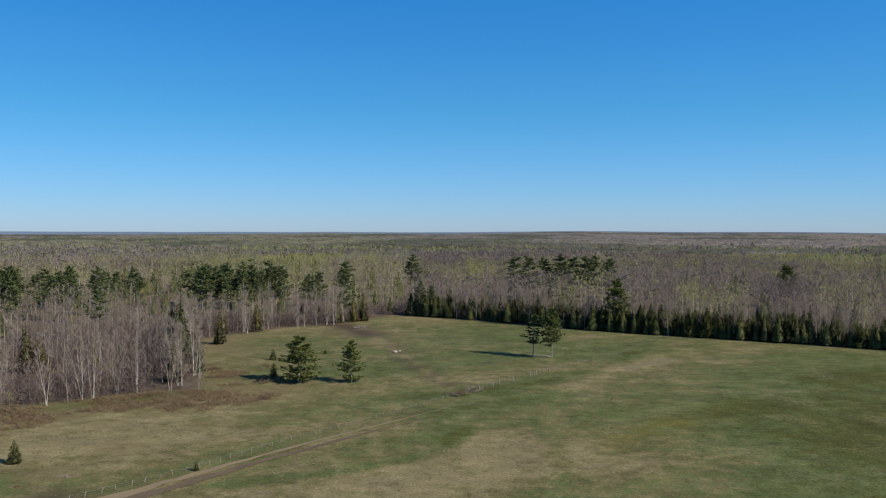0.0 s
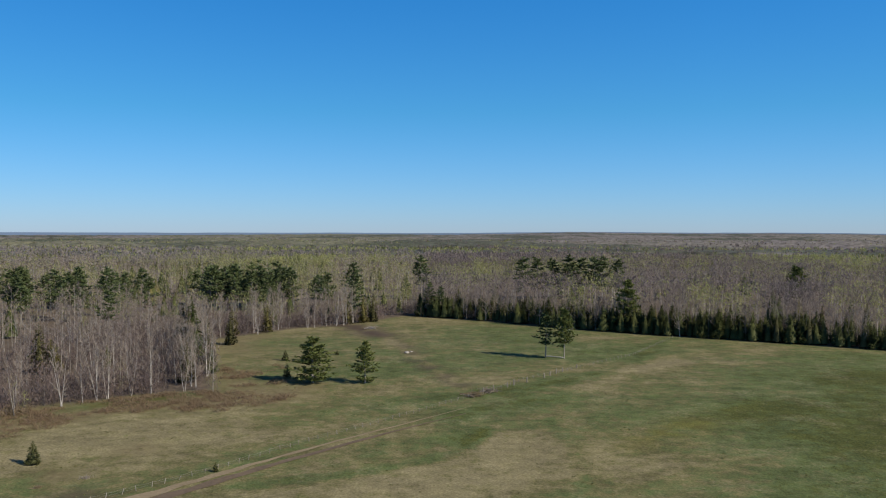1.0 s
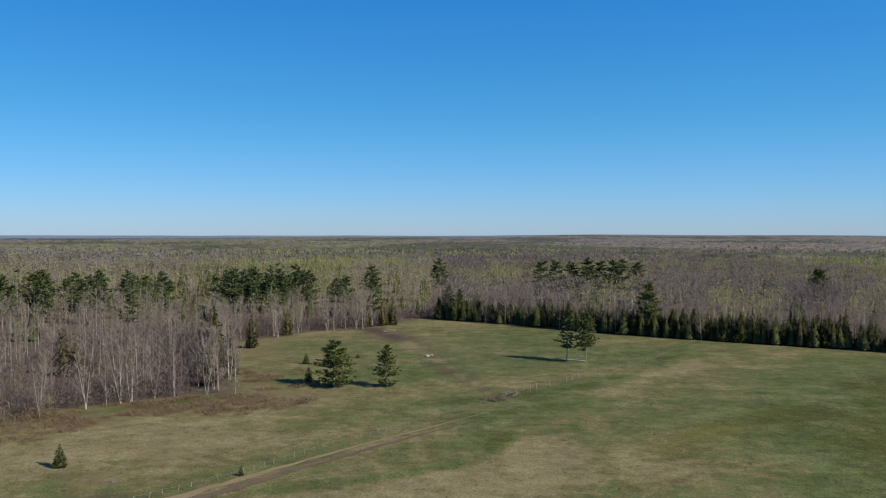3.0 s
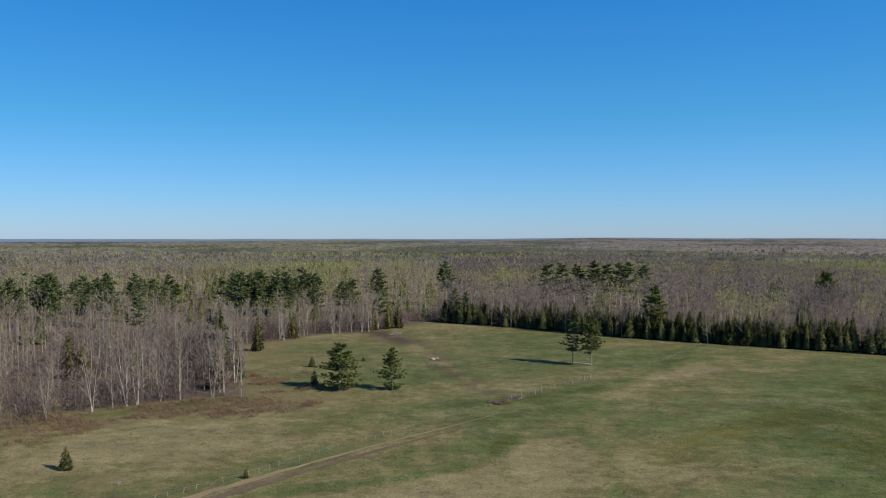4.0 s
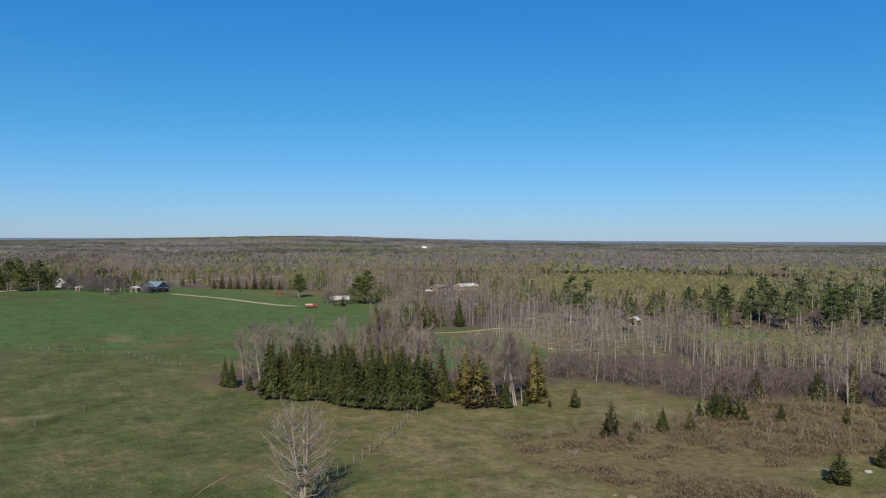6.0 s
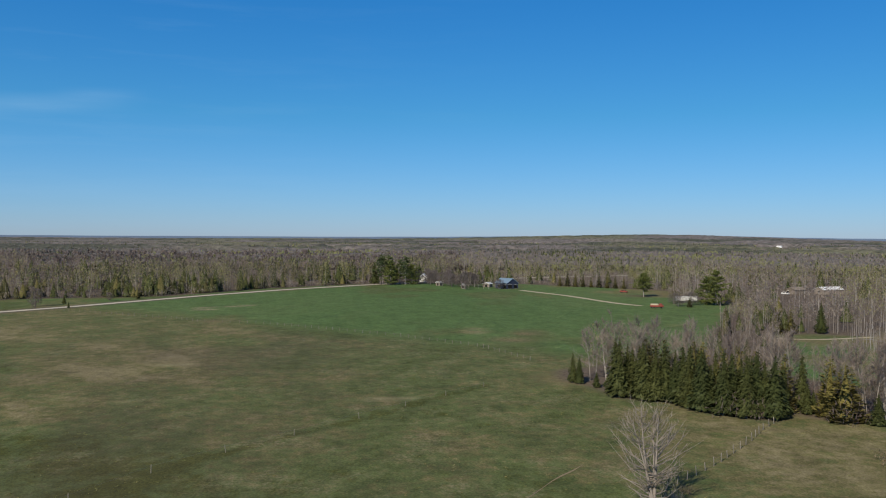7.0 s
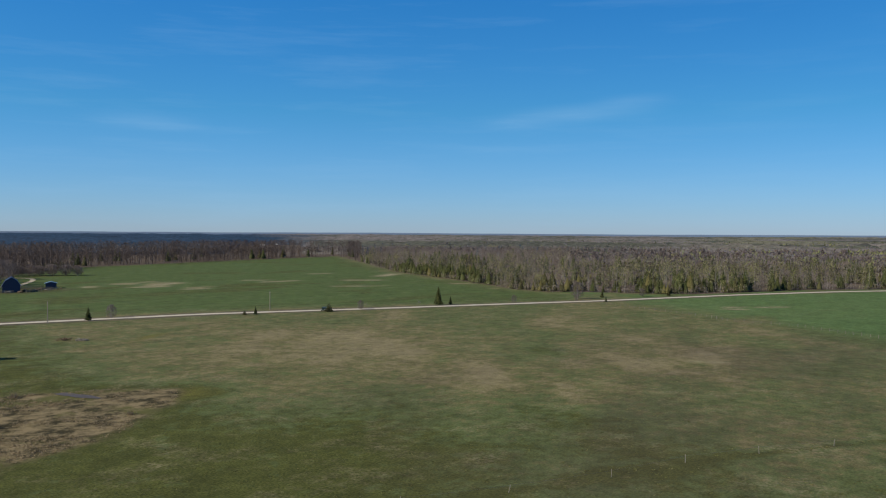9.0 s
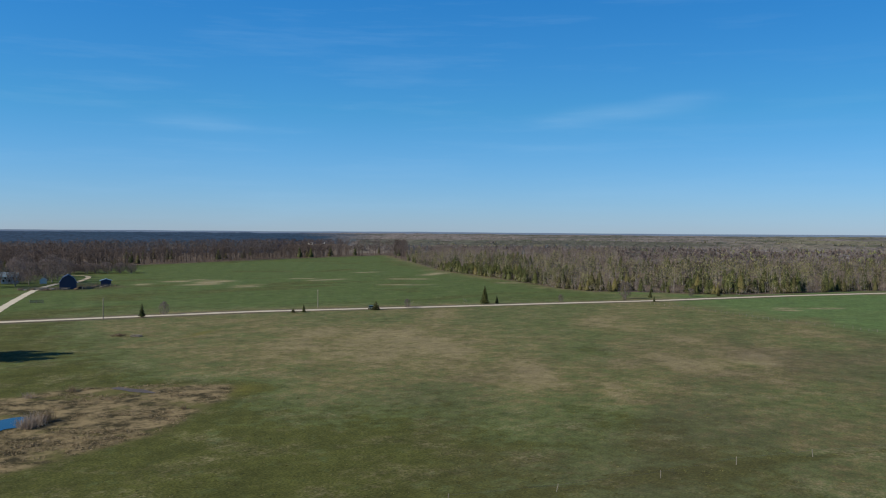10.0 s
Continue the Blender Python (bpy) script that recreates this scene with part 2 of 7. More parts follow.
# blue distance haze is painted into the ridge colour
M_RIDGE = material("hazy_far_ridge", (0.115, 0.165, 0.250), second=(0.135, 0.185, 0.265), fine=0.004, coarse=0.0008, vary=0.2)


# ---- the plan ----
def smooth(a, b, v):
    u = np.clip((v - a) / (b - a), 0, 1)
    return u * u * (3 - 2 * u)


def poly_distance(poly, x, y):
    """How far points lie inside (positive) or outside (negative) a polygon, in metres."""
    x, y = np.asarray(x, float), np.asarray(y, float)
    inside, best = np.zeros(x.shape, bool), np.full(x.shape, 1e9)
    for (ax, ay), (bx, by) in zip(poly, poly[1:] + poly[:1]):
        cross = (ay > y) != (by > y)
        with np.errstate(divide="ignore", invalid="ignore"):
            inside ^= cross & (x < (bx - ax) * (y - ay) / (by - ay if by != ay else 1e-9) + ax)
        u = np.clip(((x - ax) * (bx - ax) + (y - ay) * (by - ay)) / max((bx - ax) ** 2 + (by - ay) ** 2, 1e-9), 0, 1)
        best = np.minimum(best, np.hypot(x - ax - u * (bx - ax), y - ay - u * (by - ay)))
    return np.where(inside, best, -best)


def line_distance(line, x, y):
    best = np.full(np.shape(x), 1e9)
    for (ax, ay), (bx, by) in zip(line, line[1:]):
        u = np.clip(((x - ax) * (bx - ax) + (y - ay) * (by - ay)) / ((bx - ax) ** 2 + (by - ay) ** 2), 0, 1)
        best = np.minimum(best, np.hypot(x - ax - u * (bx - ax), y - ay - u * (by - ay)))
    return best


def value_noise(x, y, size, seed):
    """Smooth noise from 0 to 1 over the plan, with features of that size in metres, two octaves."""
    out, total = 0, 0
    for k, (s, w) in enumerate(((size, 1.0), (size / 2.3, 0.5))):
        u, v = np.asarray(x) / s + 37.2 * k, np.asarray(y) / s - 11.7 * k
        i, j = np.floor(u).astype(np.int64), np.floor(v).astype(np.int64)
        fu, fv = u - i, v - j
        fu, fv = fu * fu * (3 - 2 * fu), fv * fv * (3 - 2 * fv)

        def h(a, b):
            n = (a * 374761393 + b * 668265263 + (seed + k) * 974634077) & 0x7FFFFFFF
            n = ((n ^ (n >> 13)) * 1274126177) & 0x7FFFFFFF
            return ((n ^ (n >> 16)) & 0xFFFF) / 65535.0

        out = out + w * ((h(i, j) * (1 - fu) + h(i + 1, j) * fu) * (1 - fv) + (h(i, j + 1) * (1 - fu) + h(i + 1, j + 1) * fu) * fv)
        total += w
    return out / total


ROAD = [(90, -385), (-30, -328), (-125, -287), (-157, -275), (-205, -257), (-272, -217), (-319, -191), (-360, -167), (-436, -131), (-493, -98), (-540, -62), (-600, -10), (-660, 60), (-720, 160)]
# the near pasture, from the far east corner round to the south
PASTURE = [(115, 220), (99, 231), (82, 241), (64, 251), (37, 270), (15, 290), (-1, 302), (-17, 311), (-32, 286), (-36, 277), (-50, 268), (-60, 250), (-69, 237),
           (-58, 198), (-47, 166), (-46, 160), (-51, 161), (-60, 157), (-64, 152), (-71, 147), (-78, 133), (-90, 143), (-103, 141), (-112, 128), (-127, 124), (-130, 113), (-125, 104),
           (-140, 101)]
PASTURE += [(-154, 100), (-164, 91), (-152, 76), (-144, 67), (-143, 60), (-149, 56), (-143, 50), (-150, 41), (-159, 35), (-163, 28), (-174, 25), (-182, 20),
           (-197, 20), (-212, 40), (-228, 62), (-262, 76), (-300, 92), (-334, 102), (-380, 120), (-402, 124), (-440, 112), (-496, 118), (-532, 82), (-560, 40), (-566, -20), (-545, -50),
           (-493, -92), (-436, -125), (-360, -160), (-319, -185), (-205, -250), (-125, -280), (90, -378), (700, -350), (700, 100), (260, 130)]
SOUTH_FIELD = [(90, -392), (-125, -294), (-205, -264), (-319, -198), (-360, -174), (-388, -178), (-392, -205), (-403, -241), (-460, -318), (-528, -423), (-845, -772), (-735, -758), (-414, -680), (-264, -556), (-235, -505),
               (-120, -520), (60, -560), (300, -500)]
VERGE = [(-360, -174), (-436, -138), (-493, -106), (-540, -68), (-552, -60), (-500, -112), (-426, -148), (-398, -216), (-380, -200)]
BACK_FIELD = [(-268, 127), (-276, 100), (-232, 86), (-196, 68), (-172, 82), (-190, 100), (-226, 128)]
MEADOW = [(-243, 200), (-226, 210), (-190, 212), (-194, 178), (-225, 166)]
THICKET = [(-166, 92), (-154, 102), (-140, 103), (-125, 106), (-128, 124), (-112, 130), (-150, 142), (-184, 132), (-203, 111), (-190, 96)]
SLASH = [(-322, 168), (-262, 198), (-246, 176), (-186, 134), (-203, 110), (-262, 120)]
PINES = [(-262, 206), (-206, 206), (-150, 250), (-100, 310), (-60, 345), (-90, 372), (-160, 330), (-250, 262)]
YELLOW = [(-318, 212), (-420, 222), (-560, 290), (-640, 420), (-480, 450), (-345, 345), (-290, 270)]
REGROWTH = [(-200, 30), (-232, 66), (-300, 96), (-350, 112), (-300, 125), (-268, 100), (-232, 84), (-196, 66), (-172, 82), (-165, 94), (-150, 80), (-176, 52)]
CABINS = [(-395, 150), (-395, 168), (-450, 200), (-498, 220), (-498, 170), (-450, 164)]
OPEN = [PASTURE, SOUTH_FIELD, VERGE, BACK_FIELD, MEADOW]
BRUSH = [(-71, 143), (-84, 122), (-73, 112), (-78, 103), (-88, 108), (-98, 95), (-92, 78), (-78, 74), (-84, 64), (-100, 55), (-118, 58), (-116, 74), (-122, 92), (-128, 108), (-127, 124), (-112, 128), (-103, 141), (-90, 143)]
MARSH = [(-47, -109), (-63, -111), (-74, -114), (-93, -126), (-101, -134), (-104, -139), (-97, -148), (-81, -157), (-74, -158), (-60, -160), (-40, -150), (-32, -125)]
TRACK = [(-60, 66), (-47, 82), (-36, 96), (-30, 105), (-22, 116.5), (-12, 129), (-6, 136.5), (0, 143)]
FENCE_EAST = [(-60, 70), (-40, 96.5), (-31, 108), (-23, 121), (-12, 136), (-6, 144.5), (0, 153), (7, 163), (14, 175), (25, 188), (44, 211), (64, 248)]
FENCE_SOUTH = [(-73, -60), (-84.7, -52.7), (-98.3, -45.4), (-111, -40.2), (-123, -32.3), (-134, -24.5), (-145, -17), (-157, -9), (-167, -2.6), (-177, 5)]
FENCE_WEST = [(-345, -166), (-320, -121), (-313, -108), (-302, -94), (-297, -71), (-279, -44), (-262, -21), (-238, 4), (-212, 16)]
FENCE_GROVE = [(-86, 8), (-97, 17), (-111, 28.5), (-116, 32.5), (-122.5, 37), (-130, 42), (-137, 46), (-142.5, 50)]
DITCH = [(-112, 122), (-100, 112), (-86, 102.5), (-77, 96), (-68, 89.5), (-59, 83), (-48, 74)]


def open_ground(x, y):
    """Metres into the open ground (positive) or into the woods (negative)."""
    return np.max([poly_distance(p, x, y) for p in OPEN], axis=0)


HILLS = [(77, 10, 30), (88, 8, 3), (100, 10, 2), (-9, 6, 15), (-21, 7, 12), (7, 5, 4), (128, 14, 6), (150, 12, 4), (40, 20, -3)]   # bearing to the left of +y, half width, metres


def height(x, y):
    d = np.hypot(x, y)
    bearing = np.degrees(np.arctan2(-np.asarray(x), y))
    rise = sum(h * np.exp(-(((bearing - b + 180) % 360 - 180) / w) ** 2) for b, w, h in HILLS)
    return 8 * smooth(1300, 4900, d) + rise * smooth(2300, 4300, d) + smooth(900, 2600, d) * 5 * (value_noise(x, y, 900, 5) - 0.5)


# ---- mesh tools ----
def link_mesh(name, verts, tris, mats, index=None, vary=None, parent=None, label="", colours=None):
    me = bpy.data.meshes.new(name)
    verts, tris = np.ascontiguousarray(verts, np.float32), np.ascontiguousarray(tris, np.int32)
    me.vertices.add(len(verts))
    me.vertices.foreach_set("co", verts.ravel())
    me.loops.add(tris.size)
    me.loops.foreach_set("vertex_index", tris.ravel())
    me.polygons.add(len(tris))
    me.polygons.foreach_set("loop_start", np.arange(0, tris.size, tris.shape[1], dtype=np.int32))
    for m in mats:
        me.materials.append(m)
    if index is not None:
        me.polygons.foreach_set("material_index", np.ascontiguousarray(index, np.int32))
    if vary is not None:
        me.attributes.new("vary", "FLOAT", "POINT").data.foreach_set("value", np.ascontiguousarray(vary, np.float32))
    if colours is not None:
        for key, col in colours.items():
            me.attributes.new(key, "FLOAT_COLOR", "POINT").data.foreach_set("color", np.ascontiguousarray(col, np.float32).ravel())
    me.update(calc_edges=True)
    ob = new(name, me)
    if parent:
        ob.parent = parent
    if label:
        tagged(ob, label)
    return ob


def part(name, bm, mat, parent, label=""):
    me = bpy.data.meshes.new(name)
    bm.to_mesh(me)
    bm.free()
    me.materials.append(mat)
    ob = new(name, me)
    ob.parent = parent
    return tagged(ob, label)


class Soup:
    """Triangles gathered into one mesh."""

    def __init__(self):
        self.v, self.t, self.m, self.n = [], [], [], 0

    def add(self, verts, tris, mat=0):
        self.v.append(np.asarray(verts, float))
        self.t.append(np.asarray(tris, int) + self.n)
        self.m += [mat] * len(tris)
        self.n += len(verts)

    def tri(self, a, b, c, mat=0):
        self.add([a, b, c], [(0, 1, 2)], mat)

    def tube(self, points, radii, sides=5, mat=0):
        rings = []
        for k, p in enumerate(points):
            d = np.subtract(points[min(k + 1, len(points) - 1)], points[max(k - 1, 0)]).astype(float)
            d /= np.linalg.norm(d) + 1e-9
            a = np.cross(d, (0, 0, 1) if abs(d[2]) < 0.9 else (1, 0, 0))
            a /= np.linalg.norm(a)
            b = np.cross(d, a)
            rings.append([np.add(p, radii[k] * (math.cos(q) * a + math.sin(q) * b)) for q in np.arange(sides) * 2 * math.pi / sides])
        tris = []
        for k in range(len(points) - 1):
            for s in range(sides):
                a, b, c, d = k * sides + s, k * sides + (s + 1) % sides, (k + 1) * sides + s, (k + 1) * sides + (s + 1) % sides
                tris += [(a, b, d), (a, d, c)]
        tris += [((len(points) - 1) * sides, (len(points) - 1) * sides + s, (len(points) - 1) * sides + s + 1) for s in range(1, sides - 1)]
        self.add(np.concatenate(rings), tris, mat)

    def arrays(self):
        return np.concatenate(self.v), np.concatenate(self.t), np.array(self.m)

    def link(self, name, mats, parent=None, label="", vary=None):
        v, t, m = self.arrays()
        return link_mesh(name, v, t, mats if isinstance(mats, list) else [mats], m, vary, parent, label)


def thing(name, label, category, at, turn=0.0, group="", kind=""):
    ob = new(name)
    ob.empty_display_size = 0.3
    ob.matrix_world = pose(*at, 0, 0, turn)
    return tagged(ob, label, category, group, kind)


def box(bm, x, y, z, sx, sy, sz, bevel=0.0):
    made = bmesh.ops.create_cube(bm, size=1, matrix=Matrix.Translation((x, y, z + sz / 2)) @ Matrix.Diagonal((sx, sy, sz, 1)))
    if bevel:
        edges = list({e for v in made["verts"] for e in v.link_edges})
        bmesh.ops.bevel(bm, geom=edges, offset=bevel, segments=1, affect="EDGES")
    return bm


# ---- ground ----
# broad patches of the pasture: x, y, half length, half width, turn, greener (+) or drier (-)
PATCHES_EAST = [(-25, 118, 26, 4, 52, 0.9), (-2, 124, 18, 3.5, 45, 1.0), (12, 150, 30, 5, 50, 0.8), (2, 110, 22, 9, 40, -0.9), (30, 190, 40, 5, 32, -0.9), (24, 112, 16, 10, 20, -0.6), (45, 150, 22, 14, 30, 0.7),
    (66, 122, 34, 22, 10, 1.2), (-58, 118, 26, 10, 40, -0.8), (-135, 86, 18, 10, 20, -0.8), (-57, 152, 15, 3.2, 40, 2.6), (-20, 185, 40, 10, 30, 0.5), (-15, 150, 24, 9, 35, 0.8), (10, 250, 50, 16, -35, 0.5)]
PATCHES_EAST_MORE = [(-11, 214, 42, 1.6, -75.7, -1.3), (32, 130, 10, 7, 35, -0.2), (35, 242, 16, 4, 35, -1.0), (7, 163, 14, 3, 35, 1.4), (56, 148, 16, 5, 35, 0.8), (-11, 199, 16, 4, 35, 1.0)]
PATCHES_WEST = [(-260, -60, 40, 8, 60, -0.6), (-160, -16, 7, 2.5, 20, -1.2), (-190, -80, 40, 5, 60, -0.9), (-120, -60, 40, 10, 60, 0.9), (-90, -85, 30, 14, 40, 0.5), (-207, -72, 9, 4, 35, -1.2), (-185, -81, 10, 3, 35, -0.8),
    (-238, -86, 16, 4, 35, 1.0), (-285, -84, 12, 4, 35, -0.8), (-209, -70, 12, 4, 35, -0.9), (-143, -74, 14, 3, 35, -1.0), (-215, -75, 60, 26, 40, -0.45), (-114, 38, 34, 22, 40, -0.8)]
PATCHES_SOUTH = [(-180, -150, 40, 8, 60, -0.7), (-150, -110, 50, 10, 55, -0.6), (-230, -120, 60, 14, 60, 0.5), (-112, -116, 26, 12, 40, -0.9), (-160, -150, 34, 14, 40, -0.7), (-233, -100, 14, 4, 35, -0.9), (-255, -140, 22, 8, 35, -1.0),
    (-198, -109, 16, 5, 35, 1.2), (-243, -196, 20, 6, 35, -1.2), (-174, -188, 22, 7, 35, -1.2), (-155, -100, 16, 4, 35, -1.2), (-161, -118, 14, 4, 35, 1.0)]
PATCHES_SOUTH_MORE = [(-101, -133, 6, 6, 35, 2.2)]
PATCHES_WIDE = [(-200, -20, 75, 42, 35, -0.55), (-125, -42, 34, 22, 35, -0.35), (-56, 122, 30, 14, 50, -0.7), (-60, -90, 40, 26, 40, 0.7), (-92, -86, 36, 22, 40, 1.5), (-235, -95, 50, 20, 40, -0.25)]
PATCHES = PATCHES_WIDE + PATCHES_EAST + PATCHES_EAST_MORE + PATCHES_WEST + PATCHES_SOUTH + PATCHES_SOUTH_MORE
BARE = [(-300, -446, 9, 7), (-312, -425, 12, 8), (-295, -411, 8, 6), (-306, -385, 9, 5), (-272, -435, 6, 5), (-322, -436, 9, 6), (-279, 4, 9, 4)]   # worn patches: x, y, half sizes
# straw left lying in swaths on the fields: from, to, half width
GOLD_GRASS = [(33, 131, 15, 4.5, 48), (-150, -213, 9, 2.2, 28), (-168, -180, 8, 2.6, -60), (-101, -133, 5, 5, 35)]   # yellow-green moss and grass: x, y, half sizes, turn
STRAWS = [(-296, -444, -301, -439, 3.5), (-314, -450, -322, -450, 3), (-283, -410, -300, -406, 3.5), (-302, -420, -325, -427, 4), (-292, -377, -300, -374, 3.5), (-372, -421, -380, -413, 3), (-366, -396, -387, -393, 4), (-461, -449, -475, -447, 4),
          (-415, -371, -426, -358, 5), (-468, -389, -502, -403, 5), (-428, -297, -433, -291, 4), (-360, -111, -364, -106, 2), (-369, -100, -374, -93, 2.2), (-360, -334, -383, -316, 2.5), (-266, -427, -272, -435, 3), (-213, -74, -214, -66, 1.6), (-200, -71, -201, -64, 1.3), (-160, -18, -161, -11, 1.6), (-352, -110, -352, -104, 1.8)]
# worn and greener lines in the grass: the line, its half width, drier (+) or greener (-)
TRAILS = [([(4.4, 96), (4.8, 106), (5.2, 120), (5.6, 134)], 0.9, 0.5), ([(15, 103), (15.7, 117), (14.9, 126), (14.4, 138)], 1.2, -0.35), ([(-26, 101), (-13, 107), (-6, 112), (-1, 117), (4, 130)], 1.8, -0.75),
          ([(-2, 138), (4.6, 149.5), (12.6, 163), (26, 180), (42, 200), (57, 236)], 3.0, -0.45), ([(24, 166), (36, 183), (52, 200), (75, 200)], 4.0, 0.5), ([(-97, -125), (-86, -116), (-77, -107), (-69, -95), (-61, -85)], 0.7, 0.45),
          ([(-90, -122), (-78, -109.5), (-70, -98)], 0.7, 0.45), (FENCE_SOUTH, 1.6, -0.55), ([(-91, -52), (-110, -41), (-130, -27)], 1.0, -0.4)]
TRAMPLED = [(-34, 276), (-27, 262), (-22, 251), (-16, 240), (-11.5, 220), (-8.4, 199), (-4.8, 186), (1, 169)]
ARC = np.unique(np.concatenate([np.radians(np.arange(-33, 162, 0.40)), np.radians(np.arange(162, 327, 5.0))]))
RINGS = np.concatenate([[0, 3, 12, 30, 45, 58], np.geomspace(66, 900, 205), np.geomspace(930, 4990, 46)])


def ground_zones(x, y):
    inside = open_ground(x, y)
    jag = (value_noise(x, y, 9, 21) - 0.5) * 5
    woods = 1 - smooth(-2.5, 1.5, inside + jag * 0.5)
    slash = smooth(-3, 3, poly_distance(SLASH, x, y))
    woods = woods * (1 - 0.45 * slash)
    green = 0.46 + 0.30 * smooth(90, -10, y) * smooth(10, -50, x) + 0.85 * smooth(-100, -62, x - 0.35 * (y + 110)) * smooth(-60, -100, y) - 0.34 * np.exp(-((x + 170) / 70) ** 2 - ((y + 140) / 70) ** 2) + 0.75 * smooth(40, 95, x) * smooth(230, 170, y) + 0.22 * smooth(-14, 20, x) * smooth(70, 130, y) + 0.34 * smooth(60, 15, y) * smooth(-70, -100, x) * smooth(-80, -40, y) + 0.55 * (value_noise(x, y, 70, 1) - 0.5) + 0.48 * (value_noise(x * 0.55 + y * 0.3, y * 0.95 - x * 0.35, 14, 2) - 0.5) + 0.5 * (value_noise(x, y, 7, 3) - 0.5)
    for px, py, a, b, turn, amount in PATCHES:
        c, s = math.cos(radians(turn)), math.sin(radians(turn))
        u, v = (x - px) * c + (y - py) * s, -(x - px) * s + (y - py) * c
        green = green + 0.5 * amount * np.exp(-(u / a) ** 2 - (v / b) ** 2)
    lush = 0.8 * smooth(-14, 16, -((x + 297) * 0.80 + (y + 71) * -0.60)) * smooth(-30, 30, -x - 160) * (y > -260)
    south = smooth(0, 25, poly_distance(SOUTH_FIELD, x, y))
    green, lush = green + 0.85 * south, np.maximum(lush, south * 0.46)
    lush = np.maximum(lush, smooth(0, 4, poly_distance(BACK_FIELD, x, y)))
    lush = np.maximum(lush, 0.8 * smooth(0, 4, poly_distance(MEADOW, x, y)))
    for px, py, a, b in BARE:
        lush = lush * (1 - 0.9 * np.exp(-((x - px) / a) ** 2 - ((y - py) / b) ** 2)
                       * smooth(0.25, 0.5, value_noise(x, y, 5, 15)))
        green = green - 3.0 * np.exp(-((x - px) / a) ** 2 - ((y - py) / b) ** 2)
    swath = np.zeros_like(x)
    for x0, y0, x1, y1, wide in STRAWS:
        swath = np.maximum(swath, np.exp(-(line_distance([(x0, y0), (x1, y1)], x, y) / wide) ** 2))
    swath = swath * smooth(0.08, 0.30, value_noise(x, y, 7, 15)) * (0.45 + 0.55 * smooth(240, 330, np.hypot(x, y)))
    moss = np.zeros_like(x)
    for px, py, a, b, turn in GOLD_GRASS:
        c, s = math.cos(radians(turn)), math.sin(radians(turn))
        u, v = (x - px) * c + (y - py) * s, -(x - px) * s + (y - py) * c
        moss = np.maximum(moss, np.exp(-(u / a) ** 2 - (v / b) ** 2))
    moss = moss * smooth(0.1, 0.6, value_noise(x, y, 5, 23))
    roadside = south * smooth(55, 12, line_distance(ROAD, x, y)) * smooth(0.30, 0.6, value_noise(x * 0.6 + y * 0.4, y - 0.4 * x, 24, 22))
    lush, green = lush * (1 - swath) * (1 - 0.7 * roadside), green - 0.25 * roadside
    lush = lush * (1 - slash)
    lush = lush * (1 - 0.75 * smooth(0.60, 0.75, value_noise(x * 0.5 + y * 0.3, y - x * 0.2, 26, 9)))
    heath = smooth(-7, 4, poly_distance(BRUSH, x, y) + 14 * (value_noise(x, y, 12, 6) - 0.5))
    edge = smooth(-2, 3, inside) * (1 - smooth(3, 15, inside + 18 * (value_noise(x, y, 16, 7) - 0.5))) * (y > 95) * (x < -20)
    heath = np.maximum(heath, 0.85 * edge * smooth(0.38, 0.55, value_noise(x, y, 18, 16)))
    for px, py, r in ((-41, 160, 5), (-37, 160, 6), (-33, 158, 5), (-44, 158, 4), (-31, 163, 4), (-50, 151, 7), (-38, 158, 8), (-30, 166, 4), (-72, 132, 5), (-50, 105, 2.5), (-45, 118, 3), (-271, 19, 5), (-303, -89, 5), (-255, 14, 7), (-186, 22, 7)):
        heath = np.maximum(heath, np.exp(-((x - px) ** 2 + (y - py) ** 2) / r ** 2))
    heath = heath * (1 - 0.9 * np.exp(-(((x + 57) * 0.77 + (y - 152) * 0.64) / 16) ** 2 - ((-(x + 57) * 0.64 + (y - 152) * 0.77) / 3.0) ** 2))
    mud = np.zeros_like(x)
    for px, py, r in ((-31, 275, 4), (-26, 268, 4), (-44, 92, 4), (-452, 98, 8), (-222, -428, 9), (-234, -430, 9), (-246, -432, 8), (-240, -440, 7), (-208, -428, 6)):
        lush = lush * (1 - np.exp(-((x - px) ** 2 + ((y - py) * 0.55) ** 2) / r ** 2))
        mud = np.maximum(mud, np.exp(-((x - px) ** 2 + ((y - py) * 0.55) ** 2) / r ** 2) * smooth(0.25, 0.6, value_noise(x, y, 5, 13)))
    for line, wide, amount in TRAILS:
        near = np.exp(-(line_distance(line, x, y) / wide) ** 2)
        green = green - amount * near
        lush = lush * (1 - 0.8 * near * (amount > 0))
    mud = np.maximum(mud, np.exp(-(line_distance(TRAMPLED[:3], x, y) / 5.5) ** 2) * smooth(0.2, 0.5, value_noise(x, y, 6, 19)))
    mud = np.maximum(mud, 0.6 * np.exp(-(line_distance(TRAMPLED, x, y) / 3.0) ** 2) * smooth(0.3, 0.6, value_noise(x, y, 4, 18)))
    for px, py, q in ((-102, -8, 7), (-101, -36, 8), (-129, 12, 9), (-112, -2, 6), (-118, 20, 6), (-140, 24, 7)):
        mud = np.maximum(mud, 0.14 * np.exp(-((x - px) ** 2 + (y - py) ** 2) / q ** 2) * smooth(0.25, 0.6, value_noise(x, y, 6, 20)))
    # darker, browner tone over the south-west pasture
    darker_sw = smooth(0, -60, y) * smooth(-45, -85, x - 0.3 * y) * smooth(-125, -85, y) * smooth(-300, -230, x)
